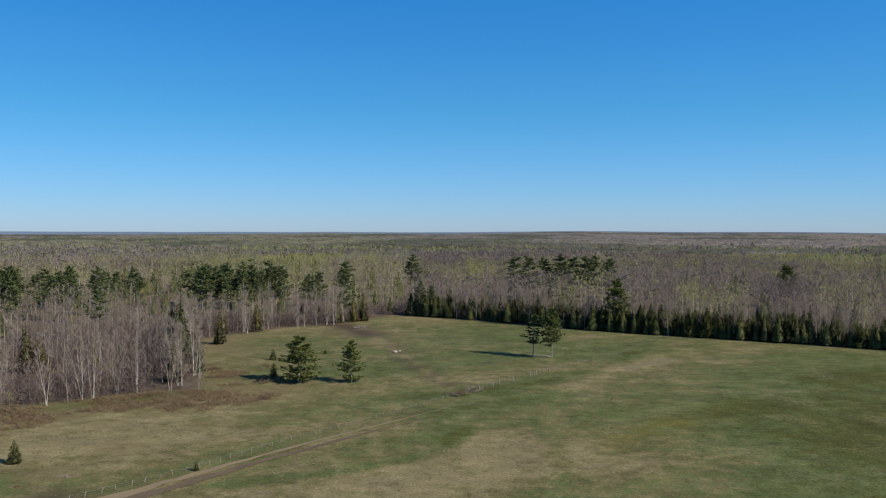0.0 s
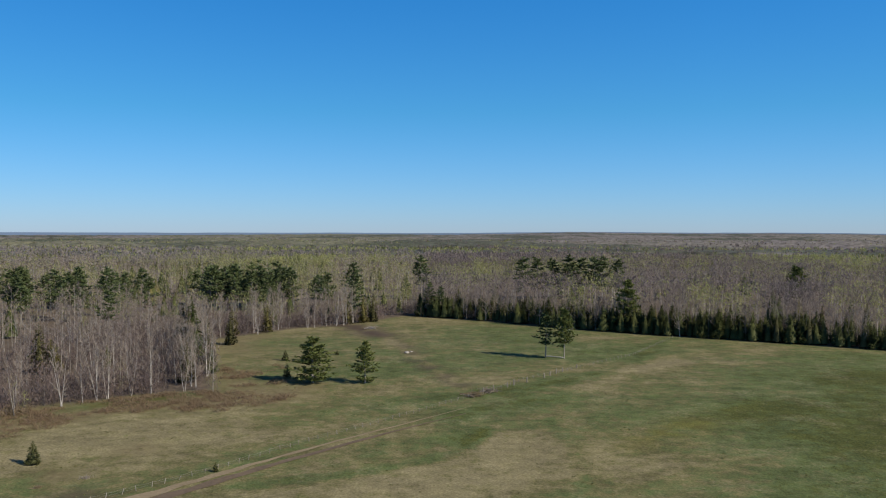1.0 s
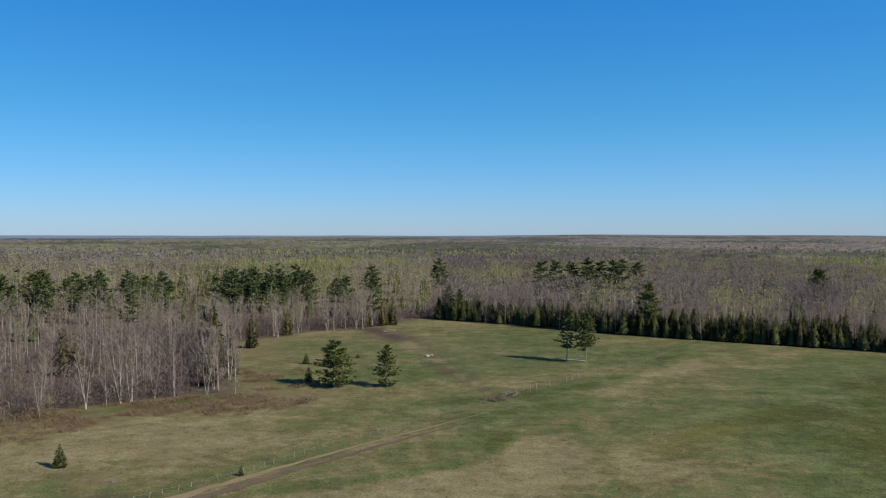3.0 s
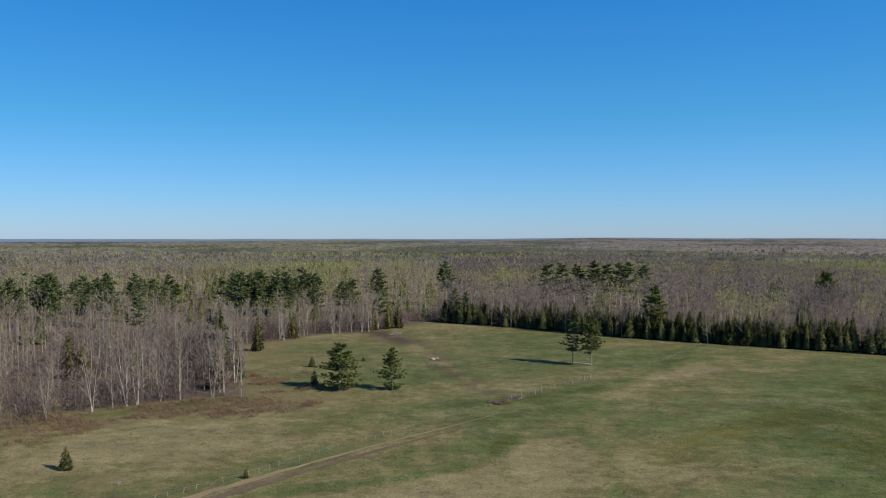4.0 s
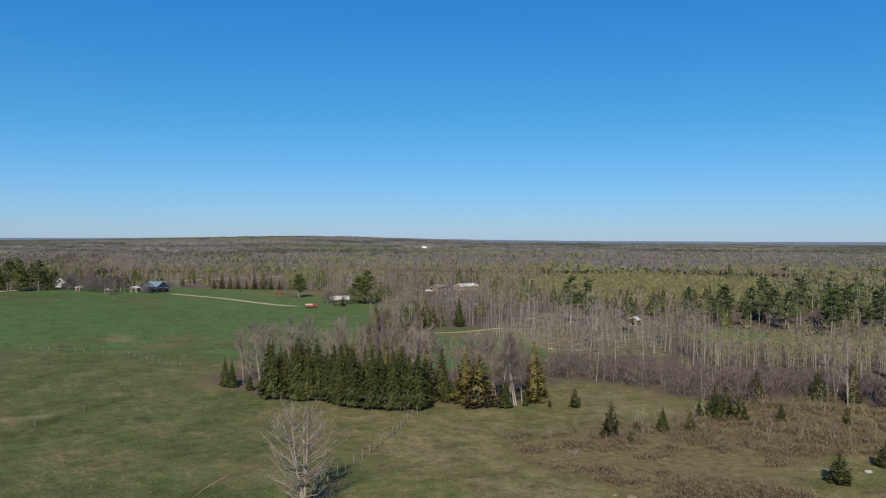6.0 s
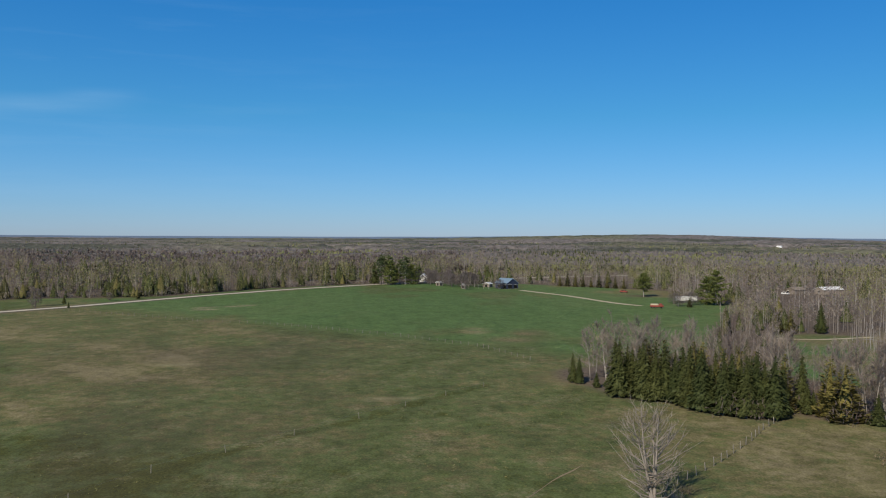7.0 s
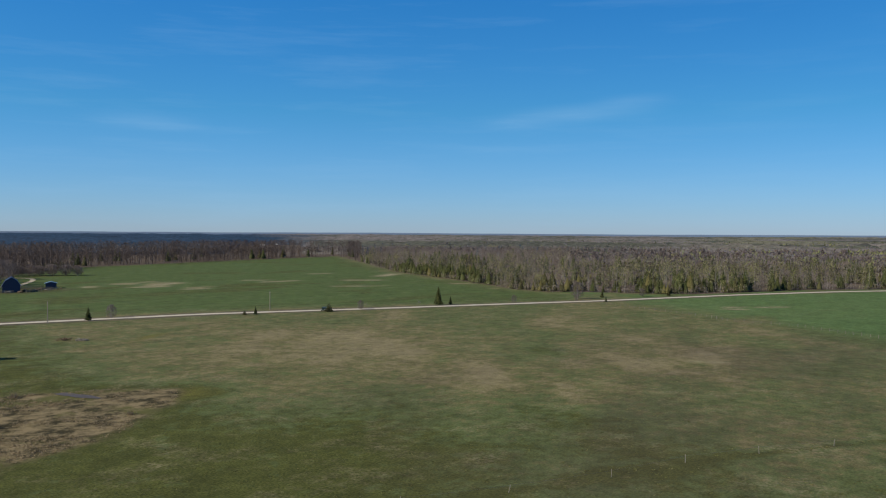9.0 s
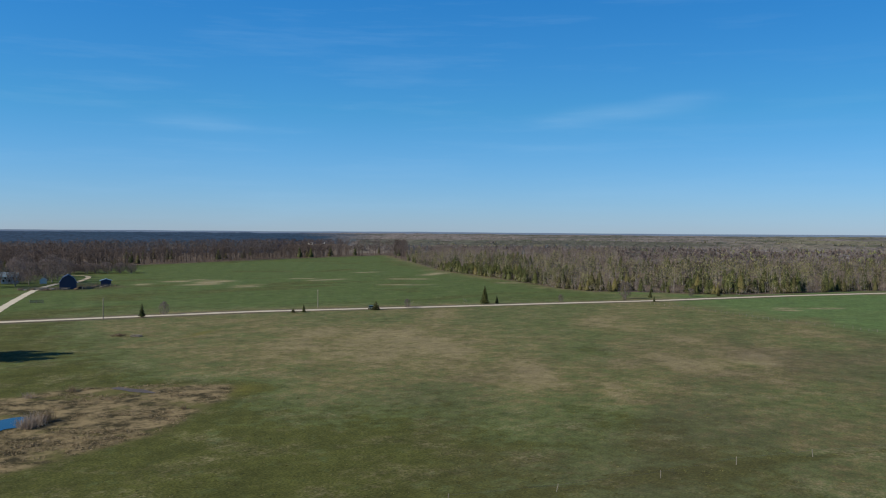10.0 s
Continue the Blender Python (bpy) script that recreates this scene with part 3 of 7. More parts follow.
    mud = np.maximum(mud, 0.34 * darker_sw * smooth(0.25, 0.6, value_noise(x * 0.6 + y * 0.4, y - 0.4 * x, 30, 17)))
    marsh = smooth(-1, 2, poly_distance(MARSH, x, y) + 3 * (value_noise(x, y, 8, 14) - 0.5))
    ring = smooth(-9, -2, poly_distance(MARSH, x, y)) * (1 - marsh)
    green = green + 0.5 * ring
    green = green * (1 - slash) - 0.3 * slash
    return woods, np.clip(green, 0, 1.6), np.clip(heath, 0, 1), np.clip(mud, 0, 1), np.clip(lush, 0, 1), marsh, swath, moss


def build_ground():
    r, a = np.meshgrid(RINGS, ARC, indexing="ij")
    x, y = (-r * np.sin(a)).ravel(), (r * np.cos(a)).ravel()
    z = height(x, y)
    n, k = len(ARC), len(RINGS)
    i, j = np.meshgrid(np.arange(k - 1), np.arange(n), indexing="ij")
    a0, a1 = (i * n + j).ravel(), (i * n + (j + 1) % n).ravel()
    quads = np.stack([a0, a1, a1 + n, a0 + n], -1)
    woods, green, heath, mud, lush, marsh, swath, moss = ground_zones(x, y)
    one = np.ones_like(x)
    ob = link_mesh("ground", np.stack([x, y, z], -1), quads[:, ::-1], [ground_material()],
                   colours={"zone_a": np.stack([woods, green, heath, one], -1), "zone_c": np.stack([swath, moss, swath, one], -1), "zone_b": np.stack([mud, lush, marsh, one], -1)})
    tagged(ob, "flat spring pasture, dry tan and green grass with leaf-littered forest floor", "ground", kind="structure")


def ground_material():
    m = bpy.data.materials.new("pasture_and_forest_floor")
    m.use_nodes = True
    n, l = m.node_tree.nodes, m.node_tree.links
    b = n["Principled BSDF"]
    b.inputs["Roughness"].default_value, b.inputs["Specular IOR Level"].default_value = 0.95, 0.1
    where = n.new("ShaderNodeNewGeometry")

    def noise_at(size, detail=5.0, rough=0.6):
        t = n.new("ShaderNodeTexNoise")
        t.inputs["Scale"].default_value, t.inputs["Detail"].default_value, t.inputs["Roughness"].default_value = 1 / size, detail, rough
        l.new(where.outputs["Position"], t.inputs["Vector"])
        return t.outputs["Fac"]

    def mix(fac, a, bb):
        q = n.new("ShaderNodeMix")
        q.data_type = "RGBA"
        for s, v in ((0, fac), (6, a), (7, bb)):
            if isinstance(v, tuple):
                q.inputs[s].default_value = (*v, 1)
            elif isinstance(v, float):
                q.inputs[s].default_value = v
            else:
                l.new(v, q.inputs[s])
        return q.outputs[2]

    def ramp(v, lo, hi, to0=0.0, to1=1.0):
        q = n.new("ShaderNodeMapRange")
        for key, val in (("From Min", lo), ("From Max", hi), ("To Min", to0), ("To Max", to1)):
            q.inputs[key].default_value = val
        l.new(v, q.inputs["Value"])
        return q.outputs["Result"]

    def calc(op, a, bb):
        q = n.new("ShaderNodeMath")
        q.operation = op
        for s, v in ((0, a), (1, bb)):
            if isinstance(v, float):
                q.inputs[s].default_value = v
            else:
                l.new(v, q.inputs[s])
        return q.outputs[0]

    za, zb = n.new("ShaderNodeAttribute"), n.new("ShaderNodeAttribute")
    za.attribute_name, zb.attribute_name = "zone_a", "zone_b"
    sa, sb = n.new("ShaderNodeSeparateColor"), n.new("ShaderNodeSeparateColor")
    l.new(za.outputs["Color"], sa.inputs["Color"])
    l.new(zb.outputs["Color"], sb.inputs["Color"])
    fine, tuft, clump = noise_at(0.35), noise_at(1.3), noise_at(5.0)
    patchy = noise_at(2.6, 3.0)
    green = calc("ADD", calc("ADD", sa.outputs[1], ramp(patchy, 0.35, 0.65, -0.17, 0.17)), calc("ADD", ramp(tuft, 0.35, 0.65, -0.13, 0.13), ramp(clump, 0.3, 0.7, -0.30, 0.30)))
    dry = mix(ramp(fine, 0.36, 0.64), (0.152, 0.131, 0.069), (0.264, 0.228, 0.126))
    olive = mix(ramp(fine, 0.36, 0.64), (0.103, 0.096, 0.040), (0.184, 0.166, 0.074))
    grass = mix(ramp(fine, 0.36, 0.64), (0.064, 0.087, 0.032), (0.118, 0.144, 0.054))
    field = mix(ramp(green, 0.05, 0.5), dry, olive)
    field = mix(ramp(green, 0.45, 0.95), field, grass)
    field = mix(ramp(green, 0.95, 1.45), field, mix(ramp(fine, 0.38, 0.60), (0.044, 0.052, 0.013), (0.092, 0.100, 0.026)))
    vivid = mix(ramp(tuft, 0.35, 0.65), (0.060, 0.118, 0.038), (0.110, 0.178, 0.058))
    straw = mix(ramp(fine, 0.38, 0.60), (0.225, 0.190, 0.112), (0.34, 0.29, 0.18))
    fleck, streaky = noise_at(0.8, 4.0, 0.7), noise_at(11.0, 7.0, 0.72)
    field = mix(calc("MULTIPLY", ramp(streaky, 0.50, 0.66, 0.0, 0.55), ramp(fleck, 0.42, 0.60)), field, straw)
    field = mix(ramp(fleck, 0.62, 0.74, 0.0, 0.35), field, (0.045, 0.048, 0.020))
    field = mix(sb.outputs[1], field, vivid)
    zc = n.new("ShaderNodeAttribute")
    zc.attribute_name = "zone_c"
    sc = n.new("ShaderNodeSeparateColor")
    l.new(zc.outputs["Color"], sc.inputs["Color"])
    field = mix(calc("MULTIPLY", sc.outputs[1], 0.85), field, mix(ramp(fine, 0.36, 0.64), (0.082, 0.080, 0.018), (0.170, 0.155, 0.038)))
    field = mix(sc.outputs[0], field, mix(ramp(tuft, 0.36, 0.62), (0.20, 0.182, 0.104), (0.36, 0.32, 0.205)))
    worn = n.new("ShaderNodeHueSaturation")
    l.new(field, worn.inputs["Color"])
    l.new(calc("ADD", ramp(noise_at(8.0, 6.0, 0.7), 0.32, 0.68, -0.24, 0.24), ramp(noise_at(2.2, 5.0, 0.65), 0.32, 0.68, 0.80, 1.20)), worn.inputs["Value"])
    field = worn.outputs["Color"]
    brush = mix(ramp(tuft, 0.36, 0.64), (0.118, 0.092, 0.050), (0.225, 0.188, 0.100))
    field = mix(calc("MULTIPLY", sa.outputs[2], ramp(clump, 0.25, 0.5, 0.35, 0.95)), field, brush)
    litter = mix(ramp(tuft, 0.3, 0.7), (0.082, 0.064, 0.049), (0.172, 0.136, 0.104))
    field = mix(sa.outputs[0], field, litter)
    sedge = mix(ramp(noise_at(4.5, 8.0, 0.78), 0.43, 0.58), (0.042, 0.036, 0.017), (0.245, 0.195, 0.108))
    sedge = mix(ramp(noise_at(13.0, 5.0, 0.6), 0.52, 0.62, 0.0, 0.85), sedge, (0.100, 0.102, 0.032))
    field = mix(sb.outputs[2], field, sedge)
    field = mix(sb.outputs[0], field, (0.075, 0.055, 0.042))
    l.new(field, b.inputs["Base Color"])
    bp = n.new("ShaderNodeBump")
    bp.inputs["Strength"].default_value, bp.inputs["Distance"].default_value = 0.55, 0.12
    l.new(fine, bp.inputs["Height"])
    l.new(bp.outputs["Normal"], b.inputs["Normal"])
    return m


build_ground()


def ribbon(name, line, width, mat, label, category, lift=0.05, edge=0.5, seed=0, crown=0.0, wobble=0.0, taper=False):
    """A strip of road or track that follows a line of the plan, with uneven edges and a low crown."""
    pts = [np.array(line[0], float)]
    for a, b in zip(line, line[1:]):
        a, b = np.array(a, float), np.array(b, float)
        k = max(2, int(np.linalg.norm(b - a) / 2.5))
        pts += [a + (b - a) * i / k for i in range(1, k + 1)]
    pts = np.array(pts)
    for _ in range(14):
        pts[1:-1] = (pts[:-2] + 2 * pts[1:-1] + pts[2:]) / 4
    d = np.gradient(pts, axis=0)
    side = np.stack([-d[:, 1], d[:, 0]], -1) / np.linalg.norm(d, axis=1)[:, None]
    rng = np.random.default_rng(seed + 100)
    fade = np.clip(np.minimum(np.arange(len(pts)) / 8.0, np.arange(len(pts))[::-1] / (0.65 * len(pts))), 0.10, 1) if taper else 1.0
    wl_, wr_ = width / 2 + edge * (rng.random(len(pts)) - 0.5), width / 2 + edge * (rng.random(len(pts)) - 0.5)
    wl_, wr_ = wl_ * fade, wr_ * fade
    mid = (rng.random(len(pts)) - 0.5) * wobble
    rows = []
    for u, w, up in ((-1, wl_, 0), (-0.4, wl_, crown), (0.4, wr_, crown), (1, wr_, 0)):
        p = pts + side * (u * w + mid)[:, None]
        rows.append(np.column_stack([p, height(p[:, 0], p[:, 1]) + lift + up]))
    v = np.stack(rows, 1).reshape(-1, 3)
    quads = [(4 * i + c, 4 * i + c + 1, 4 * i + c + 5, 4 * i + c + 4) for i in range(len(pts) - 1) for c in range(3)]
    quads = np.array(quads)[:, ::-1]
    # a skirt closes the strip down to the ground
    ob = link_mesh(name, v, quads, [mat])
    return tagged(ob, label, category, kind="structure")


ribbon("road", ROAD, 4.8, M_GRAVEL, "pale gravel road running past the pasture", "road", crown=0.08)
ribbon("track", [(x + 1.2, y - 0.9) for x, y in TRACK], 2.3, M_DIRT, "dark bare-soil track beside the fence", "track", lift=0.06, edge=0.8, seed=1, taper=True)
VERGE_LINE = [(x - 0.6, y + 0.5) for x, y in TRACK + [(3, 148)]]
ribbon("track_verge", VERGE_LINE, 1.6, M_STRAW, "strip of dead straw grass beside the track", "verge", lift=0.045, edge=0.9, seed=2, taper=True)
ribbon("farm_drive", [(-496, 34), (-478, 42), (-456, 53), (-430, 62), (-416, 66), (-396, 73), (-386, 80)], 3.4, M_SAND, "sandy farm drive across the green field", "drive", seed=3)
ribbon("farm_lane", [(-104, -262), (-138, -318), (-165, -362), (-190, -402), (-212, -436), (-240, -470)], 3.3, M_GRAVEL, "pale gravel lane leading up to the barn", "drive", seed=4)
ribbon("back_lane", [(-246, -464), (-262, -486), (-276, -504), (-288, -522), (-298, -544), (-288, -560)], 3.0, M_SAND, "sandy lane bending away behind the barn", "drive", seed=9)
ribbon("field_lane", [(-268, 126), (-262, 112), (-258, 104), (-262, 94)], 1.8, M_SAND, "sandy lane along the small back field", "drive", seed=5)
ribbon("ditch", DITCH, 0.55, M_WET, "narrow wet ditch cut through the heath", "ditch", lift=0.04, edge=0.9, seed=6)
ribbon("road_ditch", [(x + 1.7, y + 3.3) for x, y in ROAD[:9]], 1.1, M_WET, "shallow dark ditch along the gravel road", "ditch", lift=0.03, edge=0.9, seed=8)
ribbon("cow_path", [(-96, 4), (-100, 5.8), (-105, 7.9), (-109.3, 10.5), (-115, 14.5)], 0.22, M_STRAW, "worn narrow cattle path in the grass", "path", lift=0.04, edge=0.3, seed=7)


def pool(cx, cy, rx, ry, turn, label, seed, mat=M_WATER):
    rng = np.random.default_rng(seed)
    a = np.arange(28) * 2 * math.pi / 28
    r = 1 + 0.22 * np.sin(2 * a + rng.random() * 6) + 0.12 * np.sin(5 * a + rng.random() * 6)
    c, s = math.cos(radians(turn)), math.sin(radians(turn))
    u, v = rx * r * np.cos(a), ry * r * np.sin(a)
    x, y = cx + u * c - v * s, cy + u * s + v * c
    verts = np.vstack([[(cx, cy, 0.07)], np.column_stack([x, y, np.full(28, 0.065)])])
    tris = np.array([(0, i + 1, (i + 1) % 28 + 1) for i in range(28)])
    tagged(link_mesh("water", verts, tris, [mat]), label, "pool", kind="structure")


pool(-58, -136, 5.5, 4.5, 40, "small blue pond in the sedge marsh", 1)
pool(-88, -147, 4.5, 1.6, 100, "shallow puddle among dead sedge", 2, M_PUDDLE)
pool(-77, 96, 1.1, 0.45, -35, "still water standing in the ditch", 3, M_PUDDLE)


def build_ridge():
    """A far wooded ridge that closes the horizon, its blue haze put into the colour."""
    a = np.radians(np.arange(-60, 200, 0.25))
    top = np.zeros_like(a) + 32.0
    for b, w, h in HILLS:
        top = top + max(h, 0) * 0.6 * np.exp(-((np.degrees(a) - b) / w) ** 2)
    top = top + 2.2 * value_noise(np.degrees(a) * 10, 0 * a, 14, 31) + 2.2 * value_noise(np.degrees(a) * 10, 0 * a + 5, 45, 32) - 2
    r0, r1, n = 4860.0, 4960.0, len(a)
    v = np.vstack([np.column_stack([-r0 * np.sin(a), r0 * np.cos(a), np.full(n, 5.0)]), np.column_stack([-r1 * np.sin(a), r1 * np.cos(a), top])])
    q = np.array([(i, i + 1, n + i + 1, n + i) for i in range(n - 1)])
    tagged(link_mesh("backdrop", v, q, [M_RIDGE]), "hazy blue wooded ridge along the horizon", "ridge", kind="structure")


build_ridge()


# ---- trees ----
def unit(v):
    return np.asarray(v, float) / (np.linalg.norm(v) + 1e-9)


def bare_tree(seed, h, spread, limbs, twigs, stems=1, twig_w=0.05, sides=5, twig_len=1.0, low=0.3, bark=0, twig=1, leaf=None, base=0.011, rise=0.67, flare=28, splay=0.075, stout=0.36):
    """A leafless tree: trunk in slot bark, limbs with it, twigs in slot twig. Returns soups for trunk, limbs and twigs."""
    rng = np.random.default_rng(seed)
    trunk, limb, tw = Soup(), Soup(), Soup()
    for s in range(stems):
        hh = h * (1 - 0.14 * rng.random() * (s > 0))
        lean = rng.normal(0, 0.035 + splay * (stems > 1), 2)
        ts = np.linspace(0, 1, 6)
        bend = rng.normal(0, 0.012 * hh, 2)
        p = np.column_stack([lean[0] * hh * ts + bend[0] * np.sin(ts * 5) + (s > 0) * rng.normal(0, 0.25), lean[1] * hh * ts + bend[1] * np.sin(ts * 4) + (s > 0) * rng.normal(0, 0.25), hh * ts])
        p[0, 2] = -0.25
        r0 = hh * base * (0.8 + 0.4 * rng.random())
        rad = r0 * np.array([1.25, 0.9, 0.7, 0.48, 0.27, 0.07])
        trunk.tube(p, rad, sides, bark)
        tips = [(p[4], p[5])] if limbs else [(np.array([np.interp(rise, ts, p[:, c]) for c in range(3)]), p[5])]
        for k in range(limbs // stems):
            u = low + (0.97 - low) * ((k + rng.random()) / (limbs / stems))
            q = np.array([np.interp(u, ts, p[:, c]) for c in range(3)])
            aim = rng.random() * 2 * math.pi
            steep = radians(flare + 34 * u + rng.normal(0, 9))
            ln = spread * (1.05 - 0.72 * abs(u - 0.45) / 0.55) * (0.65 + 0.5 * rng.random())
            d = np.array([math.cos(aim) * math.cos(steep), math.sin(aim) * math.cos(steep), math.sin(steep)])
            m1 = q + d * ln * 0.5 + rng.normal(0, 0.06 * ln, 3)
            e = q + d * ln + np.array([0, 0, 0.18 * ln]) + rng.normal(0, 0.08 * ln, 3)
            rr = r0 * stout * (1 - 0.6 * u)
            limb.tube([q, m1, e], [rr, rr * 0.6, rr * 0.15], 3, bark)
            tips += [(q * 0.4 + m1 * 0.6, m1), (m1, e), (m1, e)]
        for k in range(twigs // stems):
            a, b = tips[rng.integers(len(tips))]
            o = a + (b - a) * rng.random()
            d = unit(unit(b - a) * 0.7 + rng.normal(0, 0.55 if limbs else 0.75, 3) + [0, 0, 0.25])
            ln = twig_len * (0.5 + 0.9 * rng.random())
            side = unit(np.cross(d, (0, 0, 1)) + rng.normal(0, 0.35, 3)) * twig_w * (0.6 + 0.8 * rng.random())
            if leaf is None:
                tw.tri(o - side, o + side, o + d * ln, twig)
            else:
                c = o + d * ln * rng.random()
                s2 = unit(rng.normal(0, 1, 3)) * leaf
                tw.tri(c, c + s2, c + unit(rng.normal(0, 1, 3)) * leaf, twig)
    return trunk, limb, tw


def shag(seed, h, r, n, taper=0.8, size=0.5, tilt=-0.5, core=0.42, sides=7):
    """A dense evergreen: a dark inner cone under a shaggy coat of small sprays. Returns soups for trunk and foliage."""
    rng = np.random.default_rng(seed)
    trunk, green = Soup(), Soup()
    trunk.tube([(0, 0, -0.2), (0, 0, h * 0.4), (0, 0, h * 0.9)], [h * 0.016, h * 0.010, 0.015], 5, 0)
    lobes = rng.random(4) * 6.28
    ring = [(math.cos(q) * r * core, math.sin(q) * r * core, h * 0.06) for q in np.arange(sides) * 2 * math.pi / sides]
    green.add(ring + [(0, 0, h * 0.93)], [(k, (k + 1) % sides, sides) for k in range(sides)], 1)
    for k in range(n):
        u = 0.03 + 0.95 * (1 - math.sqrt(rng.random())) if k % 6 else rng.random() ** 0.7 * 0.98
        a = rng.random() * 6.28
        rr = r * ((1 - u) ** taper) * (0.80 + 0.14 * math.sin(3 * a + lobes[0] + 9 * u) + 0.12 * math.sin(7 * a + lobes[1] - 19 * u) + 0.12 * math.sin(lobes[2] + 23 * u) + 0.20 * rng.random()) + 0.04
        out, sd = np.array([math.cos(a), math.sin(a), 0]), np.array([-math.sin(a), math.cos(a), 0])
        ln = size * (0.6 + 0.7 * rng.random()) * (0.45 + 0.55 * (1 - u))
        tip = out * rr + [0, 0, h * u]
        back = tip - out * ln - [0, 0, tilt * ln + 0.1 * ln * rng.normal()]
        w = sd * ln * 0.38 + np.array([0, 0, 0.16 * ln * rng.normal()])
        green.tri(back - w, back + w, tip + sd * 0.2 * ln * rng.normal(), 1)
    green.add([(0.07, 0, h * 0.90), (-0.04, 0.06, h * 0.90), (-0.04, -0.06, h * 0.90), (0, 0, h * 1.03)], [(0, 1, 3), (1, 2, 3), (2, 0, 3)], 1)
    return trunk, green


def haze_tree(seed, h, r, n, w, slot, low=0.28, length=1.9, bark=0, stem=0.008, up=0.75):
    """A leafless or budding tree farther off: a loose crown of crossing twigs on a slim stem."""
    rng = np.random.default_rng(seed)
    s = Soup()
    s.tube([(0, 0, -0.2), (rng.normal(0, 0.2), rng.normal(0, 0.2), h * 0.7)], [h * stem, 0.03], 3, bark)
    for k in range(n):
        u = rng.random() ** 0.8
        prof = r * ((0.55 + 0.45 * math.sin(math.pi * min(u / 0.6, 1.0) / 2)) * math.sqrt(max(0.0, 1 - u ** 4)) + 0.10)
        a, q = rng.random() * 6.28, math.sqrt(rng.random()) * prof
        c = np.array([math.cos(a) * q, math.sin(a) * q, h * (low + (0.98 - low) * u)])
        d = unit(rng.normal(0, 0.75, 3) + [math.cos(a) * 0.5, math.sin(a) * 0.5, up]) * length * (0.6 + 0.7 * rng.random())
        sd = unit(np.cross(d, (0, 0, 1)) + rng.normal(0, 0.3 * length, 3)) * w * (0.6 + 0.8 * rng.random())
        s.tri(c - d / 2 - sd, c - d / 2 + sd, c + d / 2, slot)
    return s.arrays()


def pine(seed, h, r, whorls, per, tufts, blades, low=0.25, flat=0.12, tuft=0.6, peak=0.35):
    """An open white pine: tiers of long level boughs that carry tufts of needles. Returns soups for trunk, boughs and needles."""
    rng = np.random.default_rng(seed)
    trunk, bough, green = Soup(), Soup(), Soup()
    ts = np.linspace(0, 1, 6)
    p = np.column_stack([rng.normal(0, 0.012 * h) * np.sin(ts * 4), rng.normal(0, 0.012 * h) * np.sin(ts * 3), h * ts])
    p[0, 2] = -0.2
    trunk.tube(p, h * (0.019 if h < 12 else 0.012) * np.array([1.2, 0.85, 0.68, 0.45, 0.24, 0.05]), 7, 0)
    for w in range(whorls):
        u = low + (0.97 - low) * min(0.985, (w + 0.9 * rng.random()) / whorls)
        v = (u - low) / (1 - low)
        prof = (0.55 + 0.45 * v / peak) if v < peak else 1 - ((v - peak) / (1 - peak)) ** 1.12 * 0.93
        a0 = rng.random() * 6.28
        for k in range(per):
            if rng.random() < 0.12:
                continue
            a = a0 + 2 * math.pi * (k + 0.5 * rng.random()) / per
            ln = r * prof * (0.6 + 0.55 * rng.random())
            out = np.array([math.cos(a), math.sin(a), 0])
            q = np.array([np.interp(u, ts, p[:, 0]), np.interp(u, ts, p[:, 1]), h * (u + 0.035 * rng.normal())])
            lift = flat * ln + 0.5 * ln * v ** 2
            mid, tip = q + out * ln * 0.5 + [0, 0, lift * 0.3], q + out * ln + [0, 0, lift]
            bough.tube([q, mid, tip], [0.012 * h * (1 - 0.75 * v) * 0.45 + 0.01, 0.03, 0.012], 3, 0)
            for t in range(tufts):
                s = 0.22 + 0.82 * (t + rng.random()) / tufts
                o = q + (tip - q) * s + rng.normal(0, 0.10 * ln, 3) * [1, 1, 0.35]
                for _ in range(blades):
                    d = unit(rng.normal(0, 1, 3) * [1, 1, 0.45] + out * 0.6 + [0, 0, 0.35])
                    sd = unit(np.cross(d, rng.normal(0, 1, 3))) * tuft * 0.22
                    green.tri(o - sd, o + sd, o + d * tuft * (0.6 + 0.7 * rng.random()), 1)
    return trunk, bough, green


def bush(seed, r, h, twigs, w=0.04):
    rng = np.random.default_rng(seed)
    s = Soup()
    for k in range(twigs):
        a, tilt = rng.random() * 6.28, abs(rng.normal(0, 0.5))
        d = np.array([math.cos(a) * math.sin(tilt), math.sin(a) * math.sin(tilt), math.cos(tilt)])
        o = np.array([rng.normal(0, 0.3 * r), rng.normal(0, 0.3 * r), -0.05]) + d * h * 0.45 * rng.random()
        e = o + d * h * (0.5 + 0.6 * rng.random()) * [r / h + 0.3, r / h + 0.3, 1] * 0.8
        sd = unit(np.cross(d, rng.normal(0, 1, 3))) * w * (0.6 + rng.random())
        s.tri(o - sd, o + sd, e, 0)
    return s


